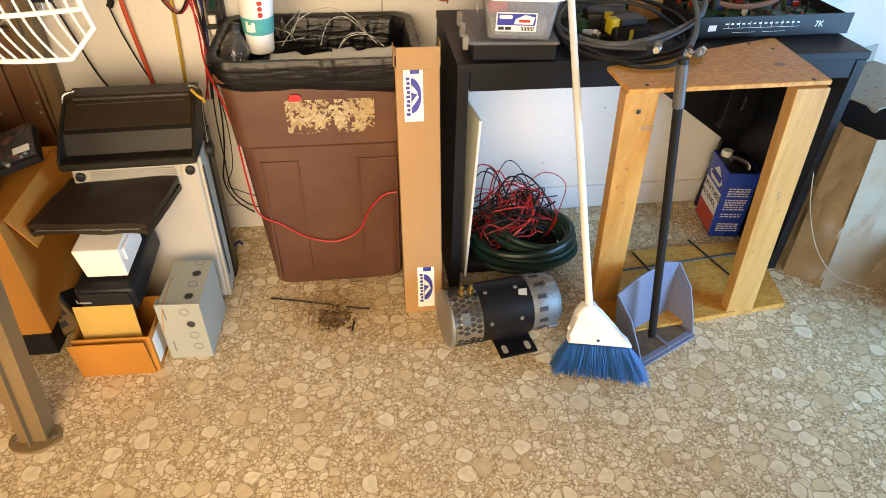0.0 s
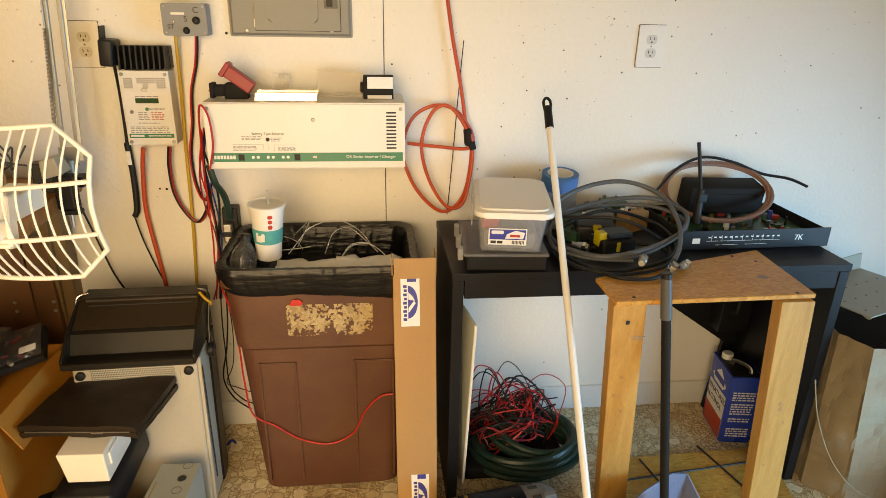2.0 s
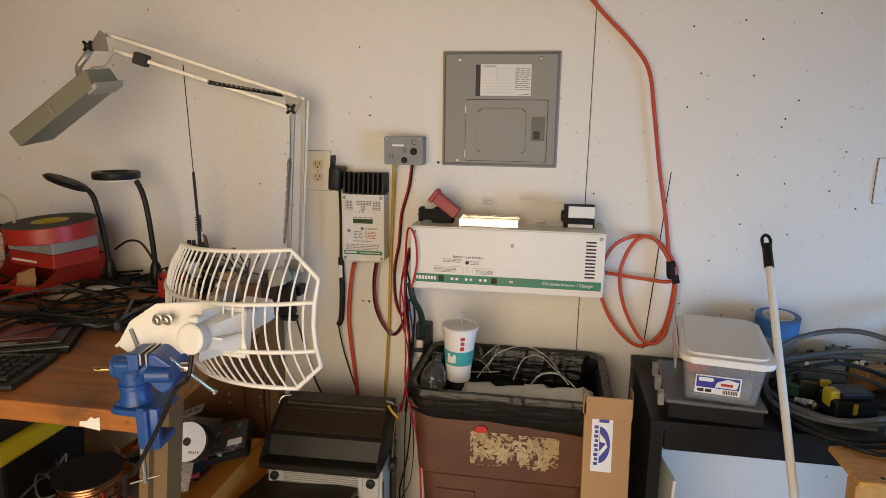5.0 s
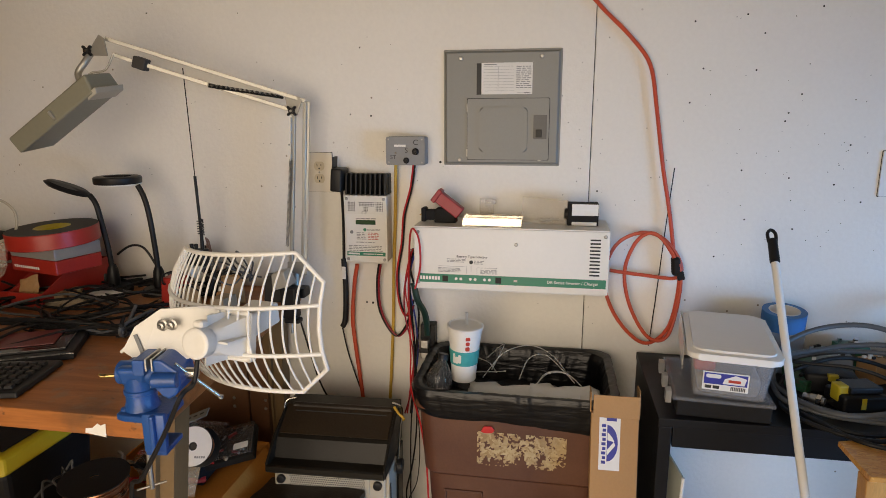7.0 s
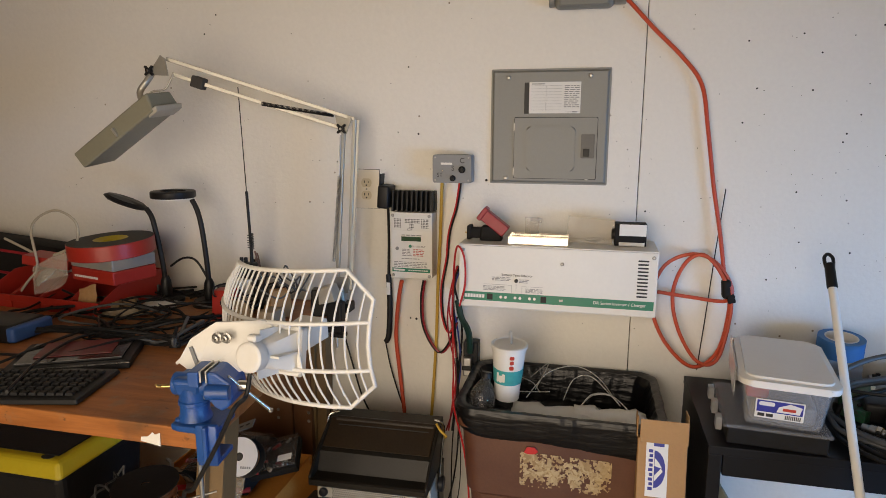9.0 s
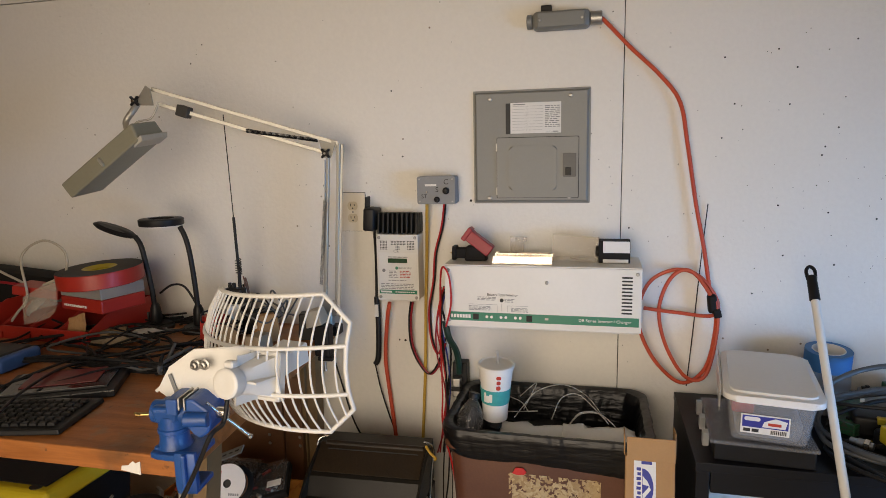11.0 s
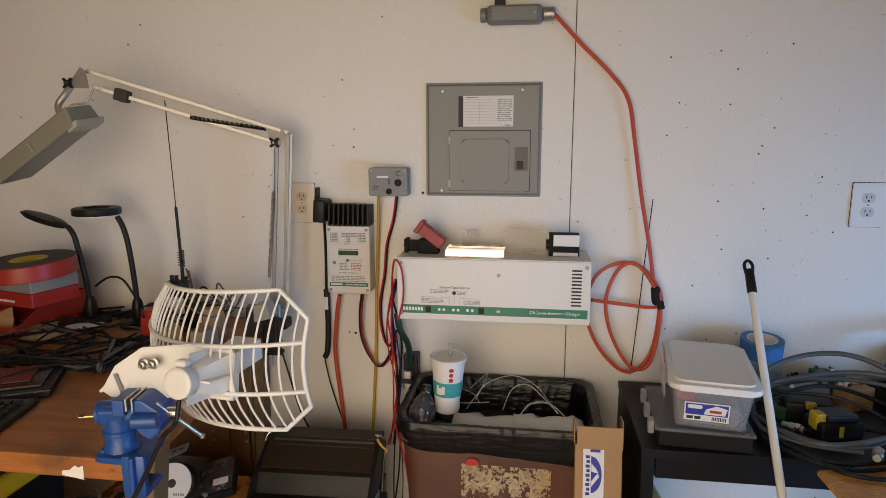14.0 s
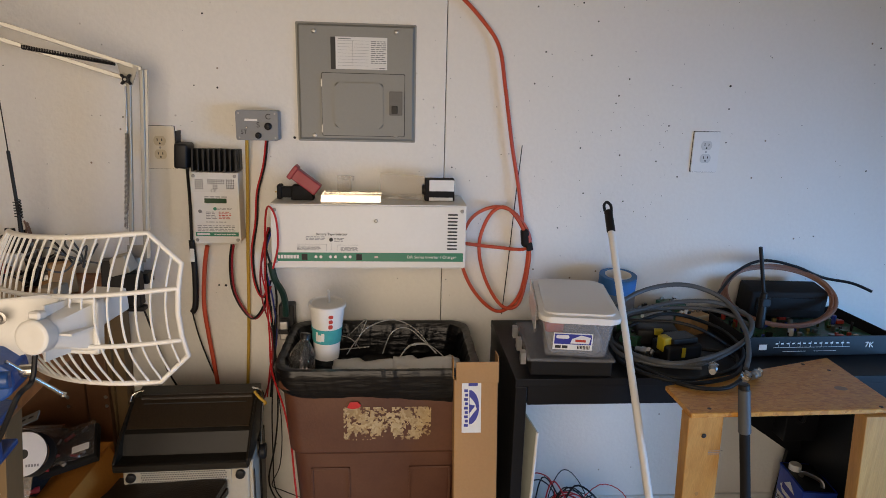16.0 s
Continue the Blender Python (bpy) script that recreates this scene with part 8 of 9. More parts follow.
def motor():
    a, b = Vector((0.545, -0.66, 0.097)), Vector((0.872, -0.605, 0.097))
    ax = (b - a).normalized()
    q = ax.to_track_quat("Z", "Y").to_matrix().to_4x4()
    m = Matrix.Translation(a) @ q
    L, R_ = (b - a).length, 0.083
    t = thing("electric_motor", "black electric motor with perforated steel band and mounting foot", "motor")
    part("end_cap", lathe([(0, -0.004), (R_ - 0.004, -0.004), (R_, 0.0), (R_, 0.006), (0, 0.006)], 48, None, m), "alu", t, "dull grey end cap", smooth=True)
    bd = part("band", lathe([(R_ - 0.003, 0.006), (R_, 0.007), (R_, 0.088), (R_ - 0.003, 0.089)], 48, None, m), "chrome", t, "perforated bright steel band", smooth=True)
    bm = bmesh.new()
    for i in range(32):
        for j in range(4):
            if i % 8 == 0:
                continue
            an = 2 * math.pi * (i + 0.5 * (j % 2)) / 32
            z = 0.020 + j * 0.0185
            mm = m @ Matrix.Rotation(an, 4, "Z") @ Matrix.Translation((R_ + 0.0003, 0, z)) @ Matrix.Rotation(radians(90), 4, "Y")
            own = prism([(0.0105, 0), (0, 0.0066), (-0.0105, 0), (0, -0.0066)], 0.0006)
            join(bm, own, mm)
    tagged(part("diamond_holes", bm, "ink", bd), kind="stuff")
    part("body", lathe([(R_ - 0.002, 0.089), (R_ + 0.002, 0.090), (R_ + 0.002, 0.238), (R_ - 0.002, 0.240)], 48, None, m), "black_wood", t, "glossy black body", smooth=True)
    part("front_bell", lathe([(R_ - 0.001, 0.240), (R_, 0.242), (R_ - 0.004, L - 0.02), (R_ - 0.016, L), (0.03, L + 0.004), (0, L + 0.004)], 48, None, m), "cast_grey", t, "cast aluminium end bell", smooth=True)
    for i in range(14):
        an = 2 * math.pi * i / 14
        mm = m @ Matrix.Rotation(an, 4, "Z")
        part("vent", box(R_ - 0.004, R_ + 0.0012, -0.006, 0.006, 0.256, 0.282, 0.001, 1, None, mm), "ink", t)
        if i % 4 == 0:
            part("lug", box(R_ - 0.012, R_ + 0.007, -0.009, 0.009, L - 0.045, L - 0.012, 0.003, 2, None, mm), "cast_grey", t)
    for dz in (0.11, 0.2):
        for k in (0.3, 1.4):
            d = Vector((0, -math.cos(k), math.sin(k)))
            d = (d - ax * d.dot(ax)).normalized()
            c = a + ax * dz + d * (R_ + 0.0015)
            part("screw", rod(c, c + d * 0.003, 0.006, 12), "zinc", t)
    for dx in (0.045, 0.072):
        c = a + ax * dx + Vector((0, 0, R_ - 0.004))
        part("terminal", rod(c, c + Vector((0, 0, 0.032)), 0.006, 12), "brass", t, "brass terminal stud", smooth=True)
        part("terminal_nut", lathe([(0, 0), (0.011, 0), (0.011, 0.008), (0, 0.008)], 6, None, Matrix.Translation(c + Vector((0, 0, 0.008)))), "brass", t)
    part("name_plate", box(-0.012, 0.012, -0.001, 0.001, -0.012, 0.012, 0, 1, None, Matrix.Translation(a + ax * 0.22 + Vector((0, -0.038, R_ - 0.004))) @ pose(0, 0, 0, -30)), "zinc", t)
    part("band_clasp", box(-0.014, 0.014, -0.004, 0.004, -0.02, 0.02, 0.002, 1, None, Matrix.Translation(a + ax * 0.05 + Vector((0, -R_ * 0.83, R_ * 0.58))) @ pose(0, 0, 0, -35, 0, 9)), "chrome", t)
    ft = box(-0.055, 0.058, -0.105, 0.03, 0.0, 0.007, 0.002, 2, None, pose(0.735, -0.632, 0.001, 0, 0, 9))
    box(-0.05, 0.05, -0.04, 0.02, 0.007, 0.03, 0.003, 2, ft, pose(0.735, -0.632, 0.001, 0, 0, 9))
    fo = part("mounting_foot", ft, "black_wood", t, "black steel mounting foot")
    for x in (-0.034, 0.036):
        part("slot", prism(rounded(-0.008, 0.008, -0.016, 0.016, 0.0075), 0.0008, None, pose(0.735, -0.632, 0.0082, 0, 0, 9) @ pose(x, -0.078, 0)), "beige", fo)


motor()


def coil_thing(name, label, c, r, turns, wire, material, seed, squash=1.0, tilt=(0, 0), rise=0.0, wob=0.08, category="coil", tail=None):
    rng = random.Random(seed)
    pts = []
    n = 14
    ph = rng.uniform(0, 6)
    for i in range(turns * n + 3):
        a = 2 * math.pi * i / n
        k = i / n
        rr_ = r * (1 + wob * math.sin(k * 2.4 + ph) + wob * 0.5 * math.sin(a * 2 + k))
        pts.append(Vector((rr_ * math.cos(a), squash * rr_ * math.sin(a), wire * 1.2 + rise * k + wire * 1.1 * (math.sin(k * 3.1 + ph) + 1))))
    m = pose(*c, tilt[0], tilt[1], 0)
    pts = [m @ p for p in pts] + [Vector(q) for q in (tail or [])]
    return cable(name, label, pts, wire, material, category, n=8, steps=3)


coil_thing("garden_hose", "dark green hose coiled on the floor under the desk", (0.865, -0.29, 0.008), 0.16, 6, 0.0115, "green_hose", 3, 0.75, (0, 0), 0.012)
coil_thing("garden_hose", "dark green hose coiled on the floor under the desk", (0.89, -0.27, 0.06), 0.13, 4, 0.010, "green_hose", 5, 0.75, (8, 5), 0.010)
for k in range(34):
    rng = random.Random(200 + k)
    pts = []
    a = rng.uniform(0, 6.28)
    for i in range(9):
        a += rng.uniform(0.5, 1.1)
        r = rng.uniform(0.04, 0.15)
        pts.append((0.80 + 1.05 * r * math.cos(a) + rng.gauss(0, 0.02), -0.24 + 0.7 * r * math.sin(a), 0.07 + 0.13 * rng.random() + 0.04 * math.sin(a * 1.3)))
    cable("loose_wire", ("thin red wire in the tangle under the desk", "thin black wire in the tangle under the desk")[k % 5 in (1, 3, 4)], pts, 0.0021 if k % 4 else 0.0034, ("red", "black", "darkred", "black_matt", "black")[k % 5], "wire", 6, 5, "tangle of wires")
for pts in (((0.696, -0.2, 0.285), (0.716, -0.2, 0.322), (0.764, -0.2, 0.302), (0.788, -0.2, 0.236), (0.785, -0.2, 0.145)), ((0.886, -0.15, 0.14), (0.955, -0.15, 0.159), (0.991, -0.15, 0.109), (0.99, -0.15, 0.036)), ((0.779, -0.2, 0.225), (0.825, -0.2, 0.244), (0.877, -0.2, 0.208), (0.914, -0.2, 0.136))):
    cable("loose_wire", "thin red wire in the tangle under the desk", pts, 0.002, "red", "wire", 6, 5, "tangle of wires")
rng = random.Random(61)
for k in range(16):
    x, y, w, h = rng.uniform(0.70, 0.93), rng.uniform(-0.30, -0.14), rng.uniform(0.03, 0.09), rng.uniform(0.22, 0.34) - 0.35 * max(0.0, rng.uniform(0.70, 0.93) - 0.78)
    lean = rng.uniform(-0.05, 0.05)
    pts = [(x - w, y, 0.06), (x - w * 1.2 + lean * 0.5, y + 0.02, h * 0.6), (x - w * 0.4 + lean, y + rng.uniform(-0.03, 0.03), h), (x + w * 0.6 + lean, y - 0.01, h * 0.9), (x + w * 1.1, y + 0.01, h * 0.5), (x + w * 0.7, y, 0.06)]
    red = k % 5 < 2
    cable("loose_wire", "thin red wire in the tangle under the desk" if red else "thin black wire in the tangle under the desk", pts, rng.choice((0.0016, 0.0022, 0.003)), "red" if red else "black", "wire", 6, 5, "tangle of wires")
ob = part("scrap_tub", frustum((0.66, 0.98, -0.36, -0.12), (0.655, 0.99, -0.37, -0.11), 0.0, 0.05, 0.01), "black_matt")
tagged(ob, "low black tray under the tangled wires and hose", "tray")

# ---- on the desk ----
t = thing("organizer_case", "flat grey organizer case with clear lid on the desk", "case", pose(0.735, -0.305, DT, 0, 0, -4))
part("tray", box(-0.095, 0.115, -0.125, 0.125, 0.0, 0.040, 0.004), "black_matt", t)
part("lid", box(-0.105, 0.120, -0.132, 0.132, 0.041, 0.050, 0.003), "clear_grey", t, "clear plastic lid")
for y in (-0.09, 0.0, 0.09):
    part("latch", box(-0.118, -0.104, y - 0.014, y + 0.014, 0.02, 0.052, 0.002), "frost", t)
t = thing("storage_tub", "clear plastic storage tub with a white lid and printed label", "storage tub", pose(0.762, -0.302, DT + 0.051, 0, 0, -8.5))
part("tub", frustum((-0.078, 0.078, -0.133, 0.133), (-0.090, 0.090, -0.150, 0.150), 0.0, 0.105, 0.012, None, None, True, 0.0025), "clear_grey", t, smooth=True)
part("contents", frustum((-0.066, 0.066, -0.118, 0.118), (-0.070, 0.070, -0.125, 0.125), 0.004, 0.055, 0.014), "box_grey", t, "jumbled grey contents")
part("red_item", box(-0.078, -0.03, -0.115, -0.02, 0.058, 0.090, 0.008), "red", t)
lid = part("lid", prism(rounded(-0.102, 0.102, -0.166, 0.166, 0.028), 0.016, None, pose(0.004, 0.0, 0.104), 0.005), "white_plastic", t, "white snap-on lid", smooth=True)
part("lid_field", prism(rounded(-0.088, 0.088, -0.150, 0.150, 0.024), 0.006, None, pose(0.004, 0.0, 0.1203), 0.0025), "white_plastic", lid)
part("lid_end", box(-0.104, -0.1005, -0.10, 0.15, 0.05, 0.125, 0.003), "frost", t)
LM = pose(-0.010, -0.1355, 0, 9)
lab = part("label", box(-0.049, 0.049, -0.0008, 0, 0.026, 0.074, 0, 1, None, LM), "paper", t, "blue and white printed label")
part("label_field", box(-0.046, 0.046, -0.0012, -0.0008, 0.042, 0.071, 0, 1, None, LM), "blueink", lab)
part("label_picture", prism([(-0.006, 0.045), (0.040, 0.045), (0.044, 0.063), (0.020, 0.069), (-0.002, 0.058)], 0.0004, None, LM @ FACE @ pose(0, 0, 0.0013)), "paper", lab)
part("label_picture", box(0.006, 0.032, -0.0021, -0.0018, 0.050, 0.057, 0, 1, None, LM), "redprint", lab)
part("label_logo", prism(rounded(-0.042, -0.010, 0.058, 0.068, 0.004), 0.0004, None, LM @ FACE @ pose(0, 0, 0.0013)), "paper", lab)
for a in (-0.043, -0.026):
    part("label_word", box(a, a + 0.014, -0.0012, -0.0008, 0.030, 0.038, 0, 1, None, LM), "ink", lab)
for k in range(9):
    part("label_bar", box(0.012 + 0.0036 * k, 0.0142 + 0.0036 * k, -0.0012, -0.0008, 0.029, 0.039, 0, 1, None, LM), "ink", lab)
q = Vector(((0.963, -0.075, 0.907)[0], -0.075, DT))
TZ = (0.963, -0.075, 0.907)[2] - DT - 0.024
t = thing("masking_tape", "roll of blue masking tape on the desk", "tape roll", Matrix.Translation(q) @ pose(0, 0, 0.0, 6, 0, 0))
part("roll", lathe([(0.040, 0.0), (0.056, 0), (0.056, 0.048), (0.040, 0.048), (0.040, 0)], 40, None, pose(0, 0, TZ)), "blue_tape", t, smooth=True)
part("core", lathe([(0.037, 0.0), (0.0398, 0), (0.0398, 0.049), (0.037, 0.049), (0.037, 0)], 40, None, pose(0, 0, TZ)), "white_plastic", t, "white card core", smooth=True)
ob = part("tape_stand", box(-0.05, 0.05, -0.045, 0.045, 0, TZ + 0.002, 0.003), "box_grey")
ob.matrix_world = Matrix.Translation(q)
tagged(ob, "small grey box under the blue tape roll", "box")
for k, (q, s, m) in enumerate((((1.02, -0.11, DT), (0.05, 0.04, 0.05), "pcb"), ((1.09, -0.10, DT), (0.045, 0.035, 0.065), "box_grey"), ((1.15, -0.07, DT), (0.035, 0.03, 0.08), "pcb"), ((1.20, -0.12, DT), (0.04, 0.03, 0.06), "card"), ((1.0, -0.19, DT), (0.05, 0.03, 0.03), "pcb"))):
    t = thing("circuit_module", ("small green circuit module on the desk", "small grey metal box on the desk", "upright green circuit card on the desk", "small open card box on the desk", "flat green circuit card on the desk")[k], "module", pose(*q, 0, 0, 15 * k - 20), "circuit modules")
    part("body", box(-s[0], s[0], -s[1], s[1], 0, s[2], 0.002), m, t)
    rng = random.Random(k)
    for j in range(6):
        x, y = rng.uniform(-0.8, 0.8) * s[0], rng.uniform(-0.8, 0.8) * s[1]
        part("component", box(x - 0.005, x + 0.005, y - 0.004, y + 0.004, s[2], s[2] + rng.uniform(0.004, 0.014), 0.0006), ("black", "chrome", "paper")[j % 3], t)
t = thing("battery_pack", "black and yellow power tool battery on the desk", "battery", pose(1.065, -0.315, DT + 0.004, 0, 0, 12))
part("body", box(-0.055, 0.055, -0.04, 0.04, 0, 0.045, 0.008, 3), "black", t, smooth=True)
part("rail", box(-0.035, 0.045, -0.03, 0.03, 0.0455, 0.062, 0.004), "black", t)
part("yellow_latch", box(-0.057, -0.030, -0.020, 0.014, 0.022, 0.064, 0.005), "yellowlid", t, "yellow release latch")
part("yellow_mark", box(-0.012, 0.0, -0.041, -0.039, 0.012, 0.04, 0.001), "yellowlid", t)
t = thing("battery_pack", "black charger with a yellow tab behind the cables", "battery", pose(1.05, -0.20, DT, 0, 0, -10))
part("body", box(-0.06, 0.06, -0.04, 0.04, 0, 0.05, 0.008, 3), "black", t, smooth=True)
part("yellow_tab", box(-0.012, 0.014, -0.042, -0.026, 0.034, 0.053, 0.004), "yellowlid", t, "yellow tab")


def receiver():
    t = thing("rack_receiver", "open black rack receiver with exposed circuit boards on the desk", "receiver", pose(1.275, -0.315, DT + 0.001, 0, 0, 1.5))
    W, D, H = 0.46, 0.27, 0.058
    part("front_panel", box(-0.005, W, -0.004, 0.0, 0.0, H, 0.001), "black", t)
    bm = bmesh.new()
    for a in ((0, W - 0.005, 0.0, D, 0.004, 0.007), (0, 0.003, 0.0, D, 0.007, 0.05), (W - 0.008, W - 0.005, 0.0, D, 0.007, 0.05), (0, W - 0.005, D - 0.003, D, 0.007, 0.05)):
        box(*a, 0, 1, bm)
    part("chassis", bm, "black_matt", t)
    part("circuit_board", box(0.006, W - 0.011, 0.006, D - 0.006, 0.018, 0.020), "pcb", t, "green circuit board")
    rng = random.Random(8)
    for k in range(70):
        x, y, s, h = rng.uniform(0.02, W - 0.03), rng.uniform(0.01, D - 0.02), rng.uniform(0.003, 0.012), rng.uniform(0.006, 0.03)
        m = ("black", "black", "zinc", "paper", "redprint", "pcb", "brass", "blue_wire")[k % 8]
        if k % 3 == 0:
            part("capacitor", rod((x, y, 0.0205), (x, y, 0.0205 + h), s * 0.7, 10), m, t)
        else:
            part("chip", box(x - s, x + s, y - s * 0.6, y + s * 0.6, 0.0205, 0.0205 + h * 0.6, 0.0006), m, t)
    rows = [(0.07, 0.30, 0.026, 0.0268)] + [(0.075 + i * 0.0165, 0.083 + i * 0.0165, 0.036, 0.040) for i in range(14)] + [(0.10, 0.17, 0.014, 0.0148), (0.19, 0.26, 0.014, 0.0148)] + [(0.085 + i * 0.032, 0.0856 + i * 0.032, 0.026, 0.044) for i in range(7)]
    bars(rows, "paper", t, pose(0, -0.0042, 0) @ FACE, "panel_print")
    part("logo_shape", box(0.027, 0.05, -0.0048, -0.0042, 0.020, 0.036), "paper", t)
    letters("7K", 0.024, "paper", t, pose(0, -0.0043, 0) @ FACE @ pose(0.36, 0.030, 0))


receiver()
for k in range(9):
    cable("brown_coax", "brown coaxial cable coiled on top of the receiver", [(1.45 + (0.172 + 0.007 * math.sin(k * 2.1)) * math.cos(2 * math.pi * i / 20) + 0.006 * math.sin(k * 5), -0.15 + (0.075 + 0.004 * math.cos(k * 1.7)) * math.sin(2 * math.pi * i / 20) + 0.004 * math.cos(k * 3), DT + 0.128 + (0.070 + 0.004 * math.sin(k * 4)) * math.sin(2 * math.pi * i / 20) + 0.004 * math.sin(k * 3)) for i in range(20)], 0.0032, "brown_cable", "cable", 8, 3, "coil of brown cable", closed=True)
cable("black_cable", "black cable end sticking out of the coil", [(1.223, -0.2, 0.895), (1.324, -0.12, 0.949), (1.412, -0.1, 0.978), (1.516, -0.1, 0.961), (1.616, -0.1, 0.924), (1.698, -0.12, 0.912), (1.753, -0.14, 0.891)], 0.0045, "black")
t = thing("router", "black wireless router with an upright antenna behind the coil", "router", pose(1.50, -0.075, DT + 0.051, 8, 0, -4))
part("body", box(-0.12, 0.12, -0.05, 0.04, 0, 0.09, 0.008, 3), "black_matt", t, smooth=True)
part("vent", box(-0.10, 0.10, -0.054, -0.05, 0.03, 0.07, 0.001), "black", t)
a = Vector((1.357, -0.22, 0.901))
tp = Vector((1.325, -0.22, 1.05))
t = thing("stub_antenna", "black stub antenna with its socket standing on the receiver", "antenna")
part("rod", rod(a, tp, 0.0055, 12), "black", t, smooth=True)
part("socket", rod((a.x, a.y, DT + 0.05), (a.x, a.y, a.z + 0.012), 0.014, 14, None, 0.010), "black", t, smooth=True)
part("knuckle", box(a.x - 0.010, a.x + 0.018, a.y - 0.012, a.y + 0.012, a.z - 0.03, a.z - 0.002, 0.004), "black", t)
# grey and black hoses coiled over desk and table
for label, r, m, shut, pts in (
    ("thick grey coaxial cable with a connector coiled on the desk", 0.0066, "grey_hose", False, ((0.879, -0.253, 0.79), (0.904, -0.25, 0.876), (1.01, -0.2, 0.916), (1.128, -0.2, 0.93), (1.224, -0.24, 0.9), (1.249, -0.32, 0.844), (1.211, -0.42, 0.813), (1.16, -0.5, 0.803))),
    ("thick grey coaxial cable coiled on the desk", 0.0066, "grey_hose", True, ((0.966, -0.2, 0.846), (1.11, -0.18, 0.87), (1.222, -0.2, 0.877), (1.3, -0.25, 0.851), (1.26, -0.33, 0.823), (1.137, -0.419, 0.81), (0.998, -0.457, 0.8), (0.922, -0.381, 0.79), (0.889, -0.244, 0.79), (0.88, -0.28, 0.848))),
    ("thick grey coaxial cable lying on the table board", 0.006, "grey_hose", False, ((0.914, -0.168, 0.785), (0.886, -0.344, 0.785), (0.956, -0.418, 0.782), (1.075, -0.443, 0.781))),
    ("thick black coaxial cable coiled on the desk", 0.0054, "black", True, ((0.917, -0.254, 0.776), (0.914, -0.406, 0.777), (0.986, -0.491, 0.777), (1.097, -0.478, 0.777), (1.188, -0.42, 0.78), (1.242, -0.332, 0.79), (1.234, -0.197, 0.8), (1.087, -0.2, 0.842), (0.951, -0.25, 0.823))),
    ("thick black coaxial cable coiled on the desk", 0.0054, "black", False, ((0.912, -0.301, 0.776), (0.941, -0.455, 0.776), (1.001, -0.54, 0.777), (1.082, -0.551, 0.777), (1.142, -0.52, 0.785), (1.184, -0.496, 0.785))),
    ("black coaxial cable lying over the battery", 0.0046, "black", False, ((0.918, -0.22, 0.833), (0.978, -0.26, 0.843), (1.06, -0.3, 0.853), (1.13, -0.33, 0.838), (1.214, -0.34, 0.785), (1.188, -0.42, 0.78))),
    ("black coaxial cable coiled flat on the table board", 0.005, "black", True, ((0.991, -0.331, 0.775), (1.085, -0.303, 0.775), (1.188, -0.328, 0.775), (1.198, -0.409, 0.775), (1.129, -0.489, 0.776), (1.003, -0.52, 0.776), (0.911, -0.454, 0.776), (0.881, -0.368, 0.776), (0.924, -0.313, 0.776))),
    ("thick grey coaxial cable coiled on the desk", 0.006, "grey_hose", True, ((0.935, -0.22, 0.833), (1.104, -0.16, 0.845), (1.234, -0.2, 0.85), (1.299, -0.27, 0.824), (1.224, -0.347, 0.8), (1.069, -0.438, 0.79), (0.951, -0.389, 0.785), (0.899, -0.266, 0.785)))):
    cable("coaxial_cable", label, pts, r, m, "cable", 10, 7, "coil of thick cables", shut)
for q, ang, yaw in (((1.145, -0.52, 0.785), -65, -30), ((1.195, -0.49, 0.785), 0, 40), ((1.082, -0.486, 0.8), 0, 60), ((0.96, -0.353, 0.79), 0, -40)):
    t = thing("cable_connector", "silver coaxial cable connector", "connector", Matrix.Translation(q) @ pose(0, 0, 0, 0, 90 + ang, yaw), "cable connectors")
    part("shell", lathe([(0, -0.026), (0.008, -0.026), (0.0085, -0.012), (0.011, -0.010), (0.011, 0.004), (0.009, 0.006), (0.009, 0.022), (0, 0.022)], 18), "zinc", t, smooth=True)
    part("nut", lathe([(0.0115, 0.004), (0.0135, 0.005), (0.0135, 0.015), (0.0115, 0.016)], 6), "chrome", t)

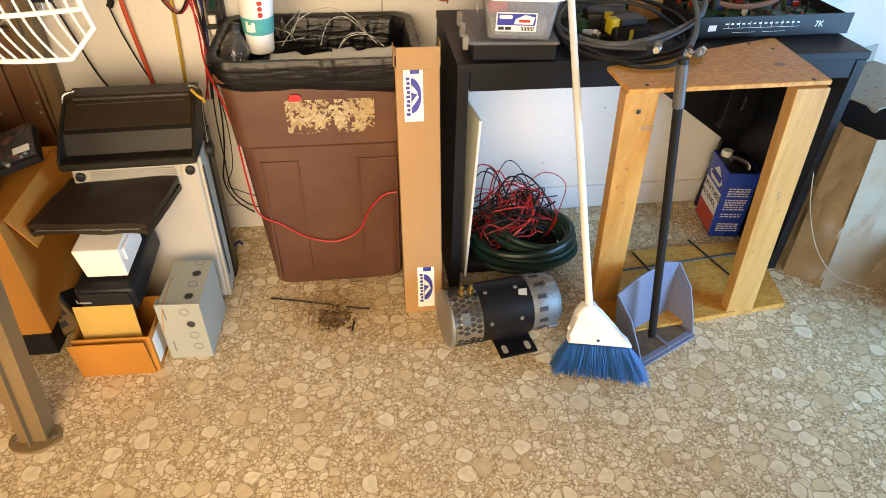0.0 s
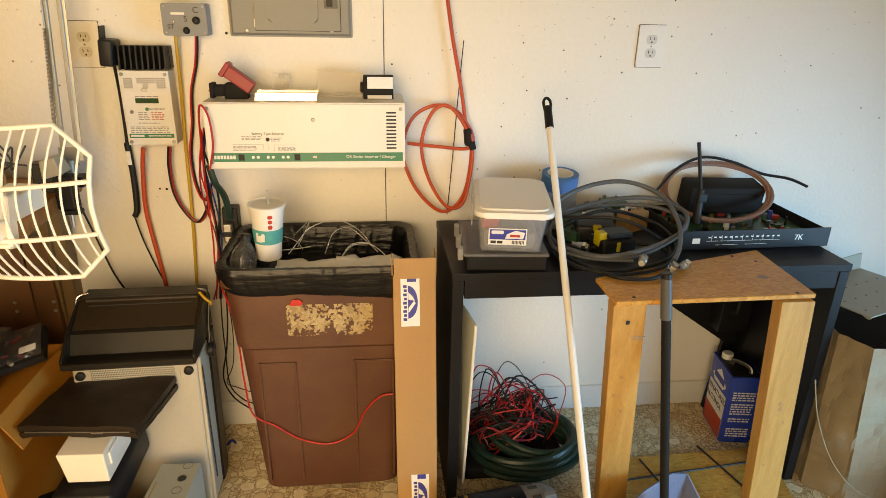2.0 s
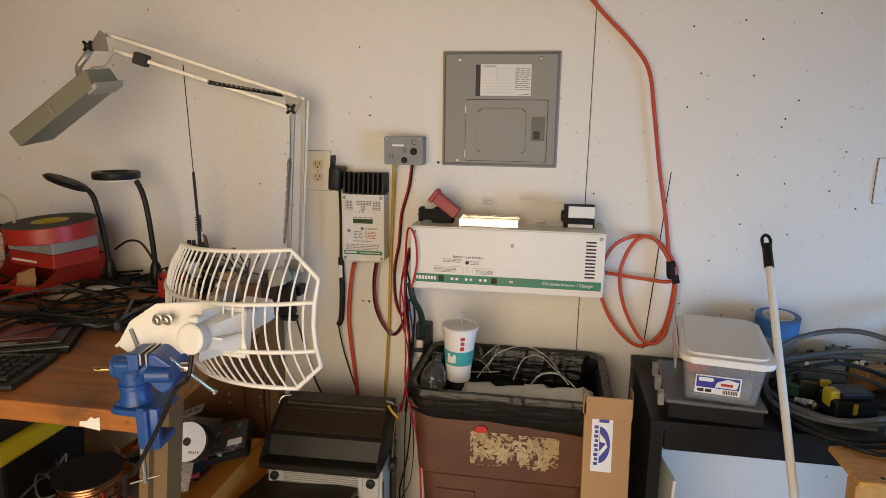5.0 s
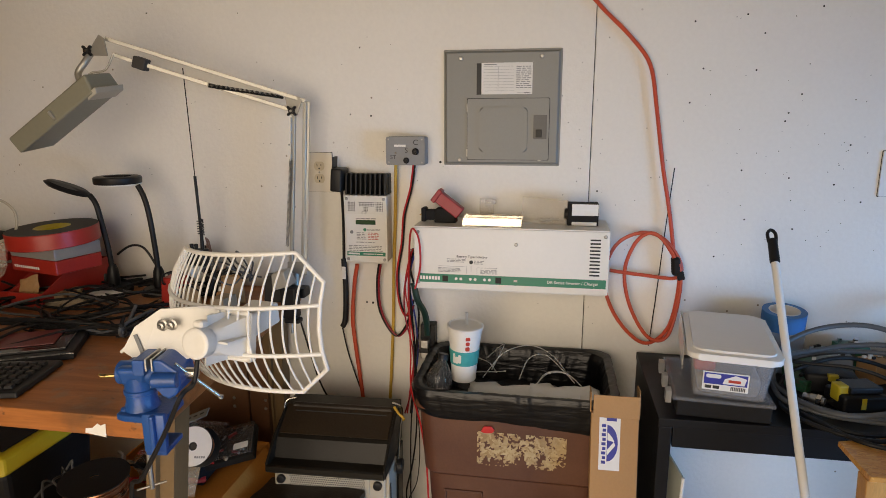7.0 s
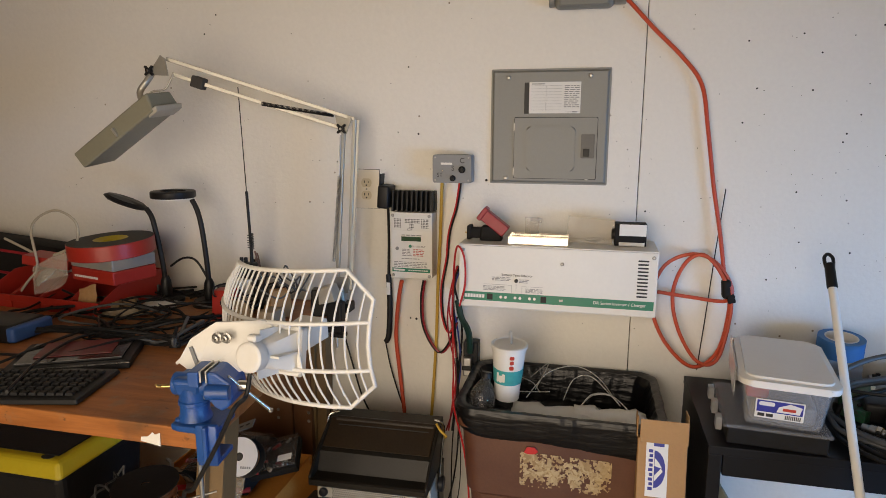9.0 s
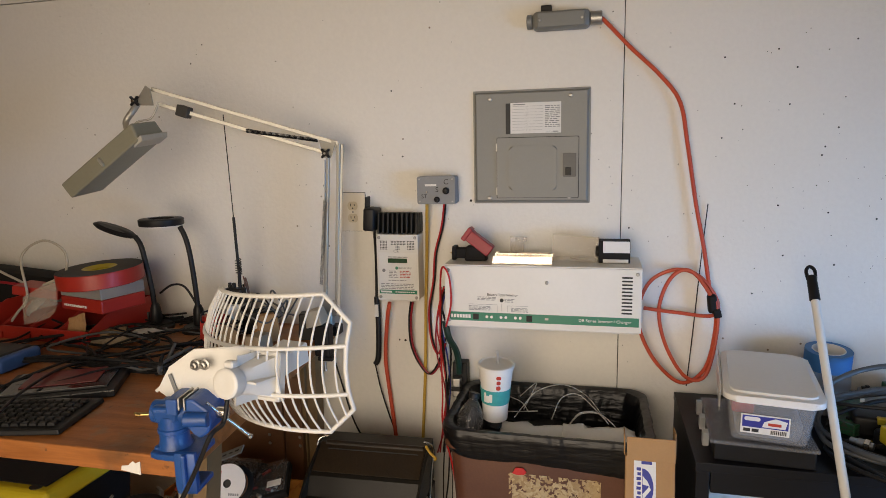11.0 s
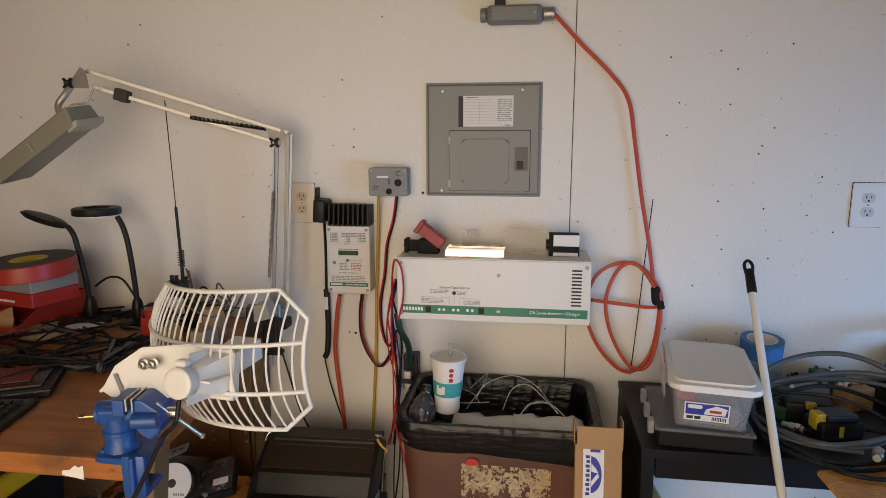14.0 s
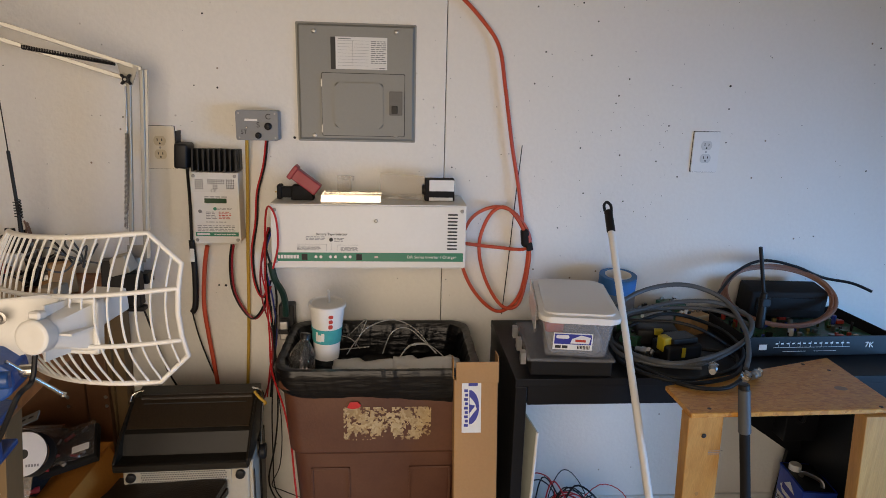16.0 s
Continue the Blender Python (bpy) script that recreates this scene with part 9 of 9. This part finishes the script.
# ---- sweepings on the floor ----
c = Vector((0.239, -0.515, 0.0))
bm = bmesh.new()
bmesh.ops.create_grid(bm, x_segments=30, y_segments=24, size=0.5)
for v in bm.verts:
    x, y = v.co.x, v.co.y
    r = math.hypot(x, y) * 2
    n_ = noise.noise((x * 7, y * 7, 3)) * 0.5 + noise.noise((x * 22, y * 22, 1)) * 0.35
    v.co = Vector((c.x - 0.015 + x * 0.15, c.y + y * 0.15, -0.003 + max(0, (1 - r * (1 - 0.8 * n_)) * 0.009 * (1 + 1.6 * n_))))
tagged(part("dust_heap", bm, "dust", smooth=True), "small heap of brown dust and fluff on the floor", "dust")
rng = random.Random(5)
bm = bmesh.new()
for k in range(330):
    x, y, a = c.x - 0.015 + rng.gauss(0, 0.055), c.y + 0.01 + rng.gauss(0, 0.055), rng.uniform(0, 3.14)
    L = rng.uniform(0.006, 0.03)
    sweep([(x, y, 0.004 + 0.006 * rng.random()), (x + L * 0.5 * math.cos(a), y + L * 0.5 * math.sin(a), 0.008 + 0.008 * rng.random()), (x + L * math.cos(a + 0.5), y + L * math.sin(a + 0.5), 0.003)], 0.0007, 3, 2, False, bm)
tagged(part("floor_scraps", bm, "wood_scrap"), "bits of straw and fibre on the floor", "scraps", kind="stuff")
for label, m, r, pts in (("black cable tie lying on the floor", "black", 0.0025, ((0.029, -0.413, 0.004), (0.135, -0.443, 0.006), (0.223, -0.475, 0.012))), ("black cable tie lying on the floor", "black", 0.0025, ((0.261, -0.487, 0.012), (0.309, -0.493, 0.006), (0.335, -0.494, 0.004))),
                         ("short black stick on the floor", "black", 0.003, ((0.278, -0.584, 0.004), (0.287, -0.529, 0.004))), ("brown twig curled on the floor", "wood_scrap", 0.002, ((0.147, -0.545, 0.004), (0.158, -0.476, 0.02), (0.206, -0.419, 0.02), (0.249, -0.463, 0.01))),
                         ("brown twig curled on the floor", "wood_scrap", 0.002, ((0.222, -0.394, 0.006), (0.286, -0.378, 0.015), (0.349, -0.38, 0.006))), ("bent brown wire on the floor", "wood_scrap", 0.0018, ((0.16, -0.392, 0.01), (0.241, -0.379, 0.02), (0.312, -0.393, 0.006)))):
    cable("floor_scrap", label, pts, r, m, "scrap", 6, 5, "sweepings")
cable("floor_scrap", "curl of dark blue plastic on the floor", [(-0.119, -0.129, 0.004), (-0.106, -0.114, 0.012), (-0.091, -0.122, 0.004)], 0.004, "blueink", "scrap", 6, 5)
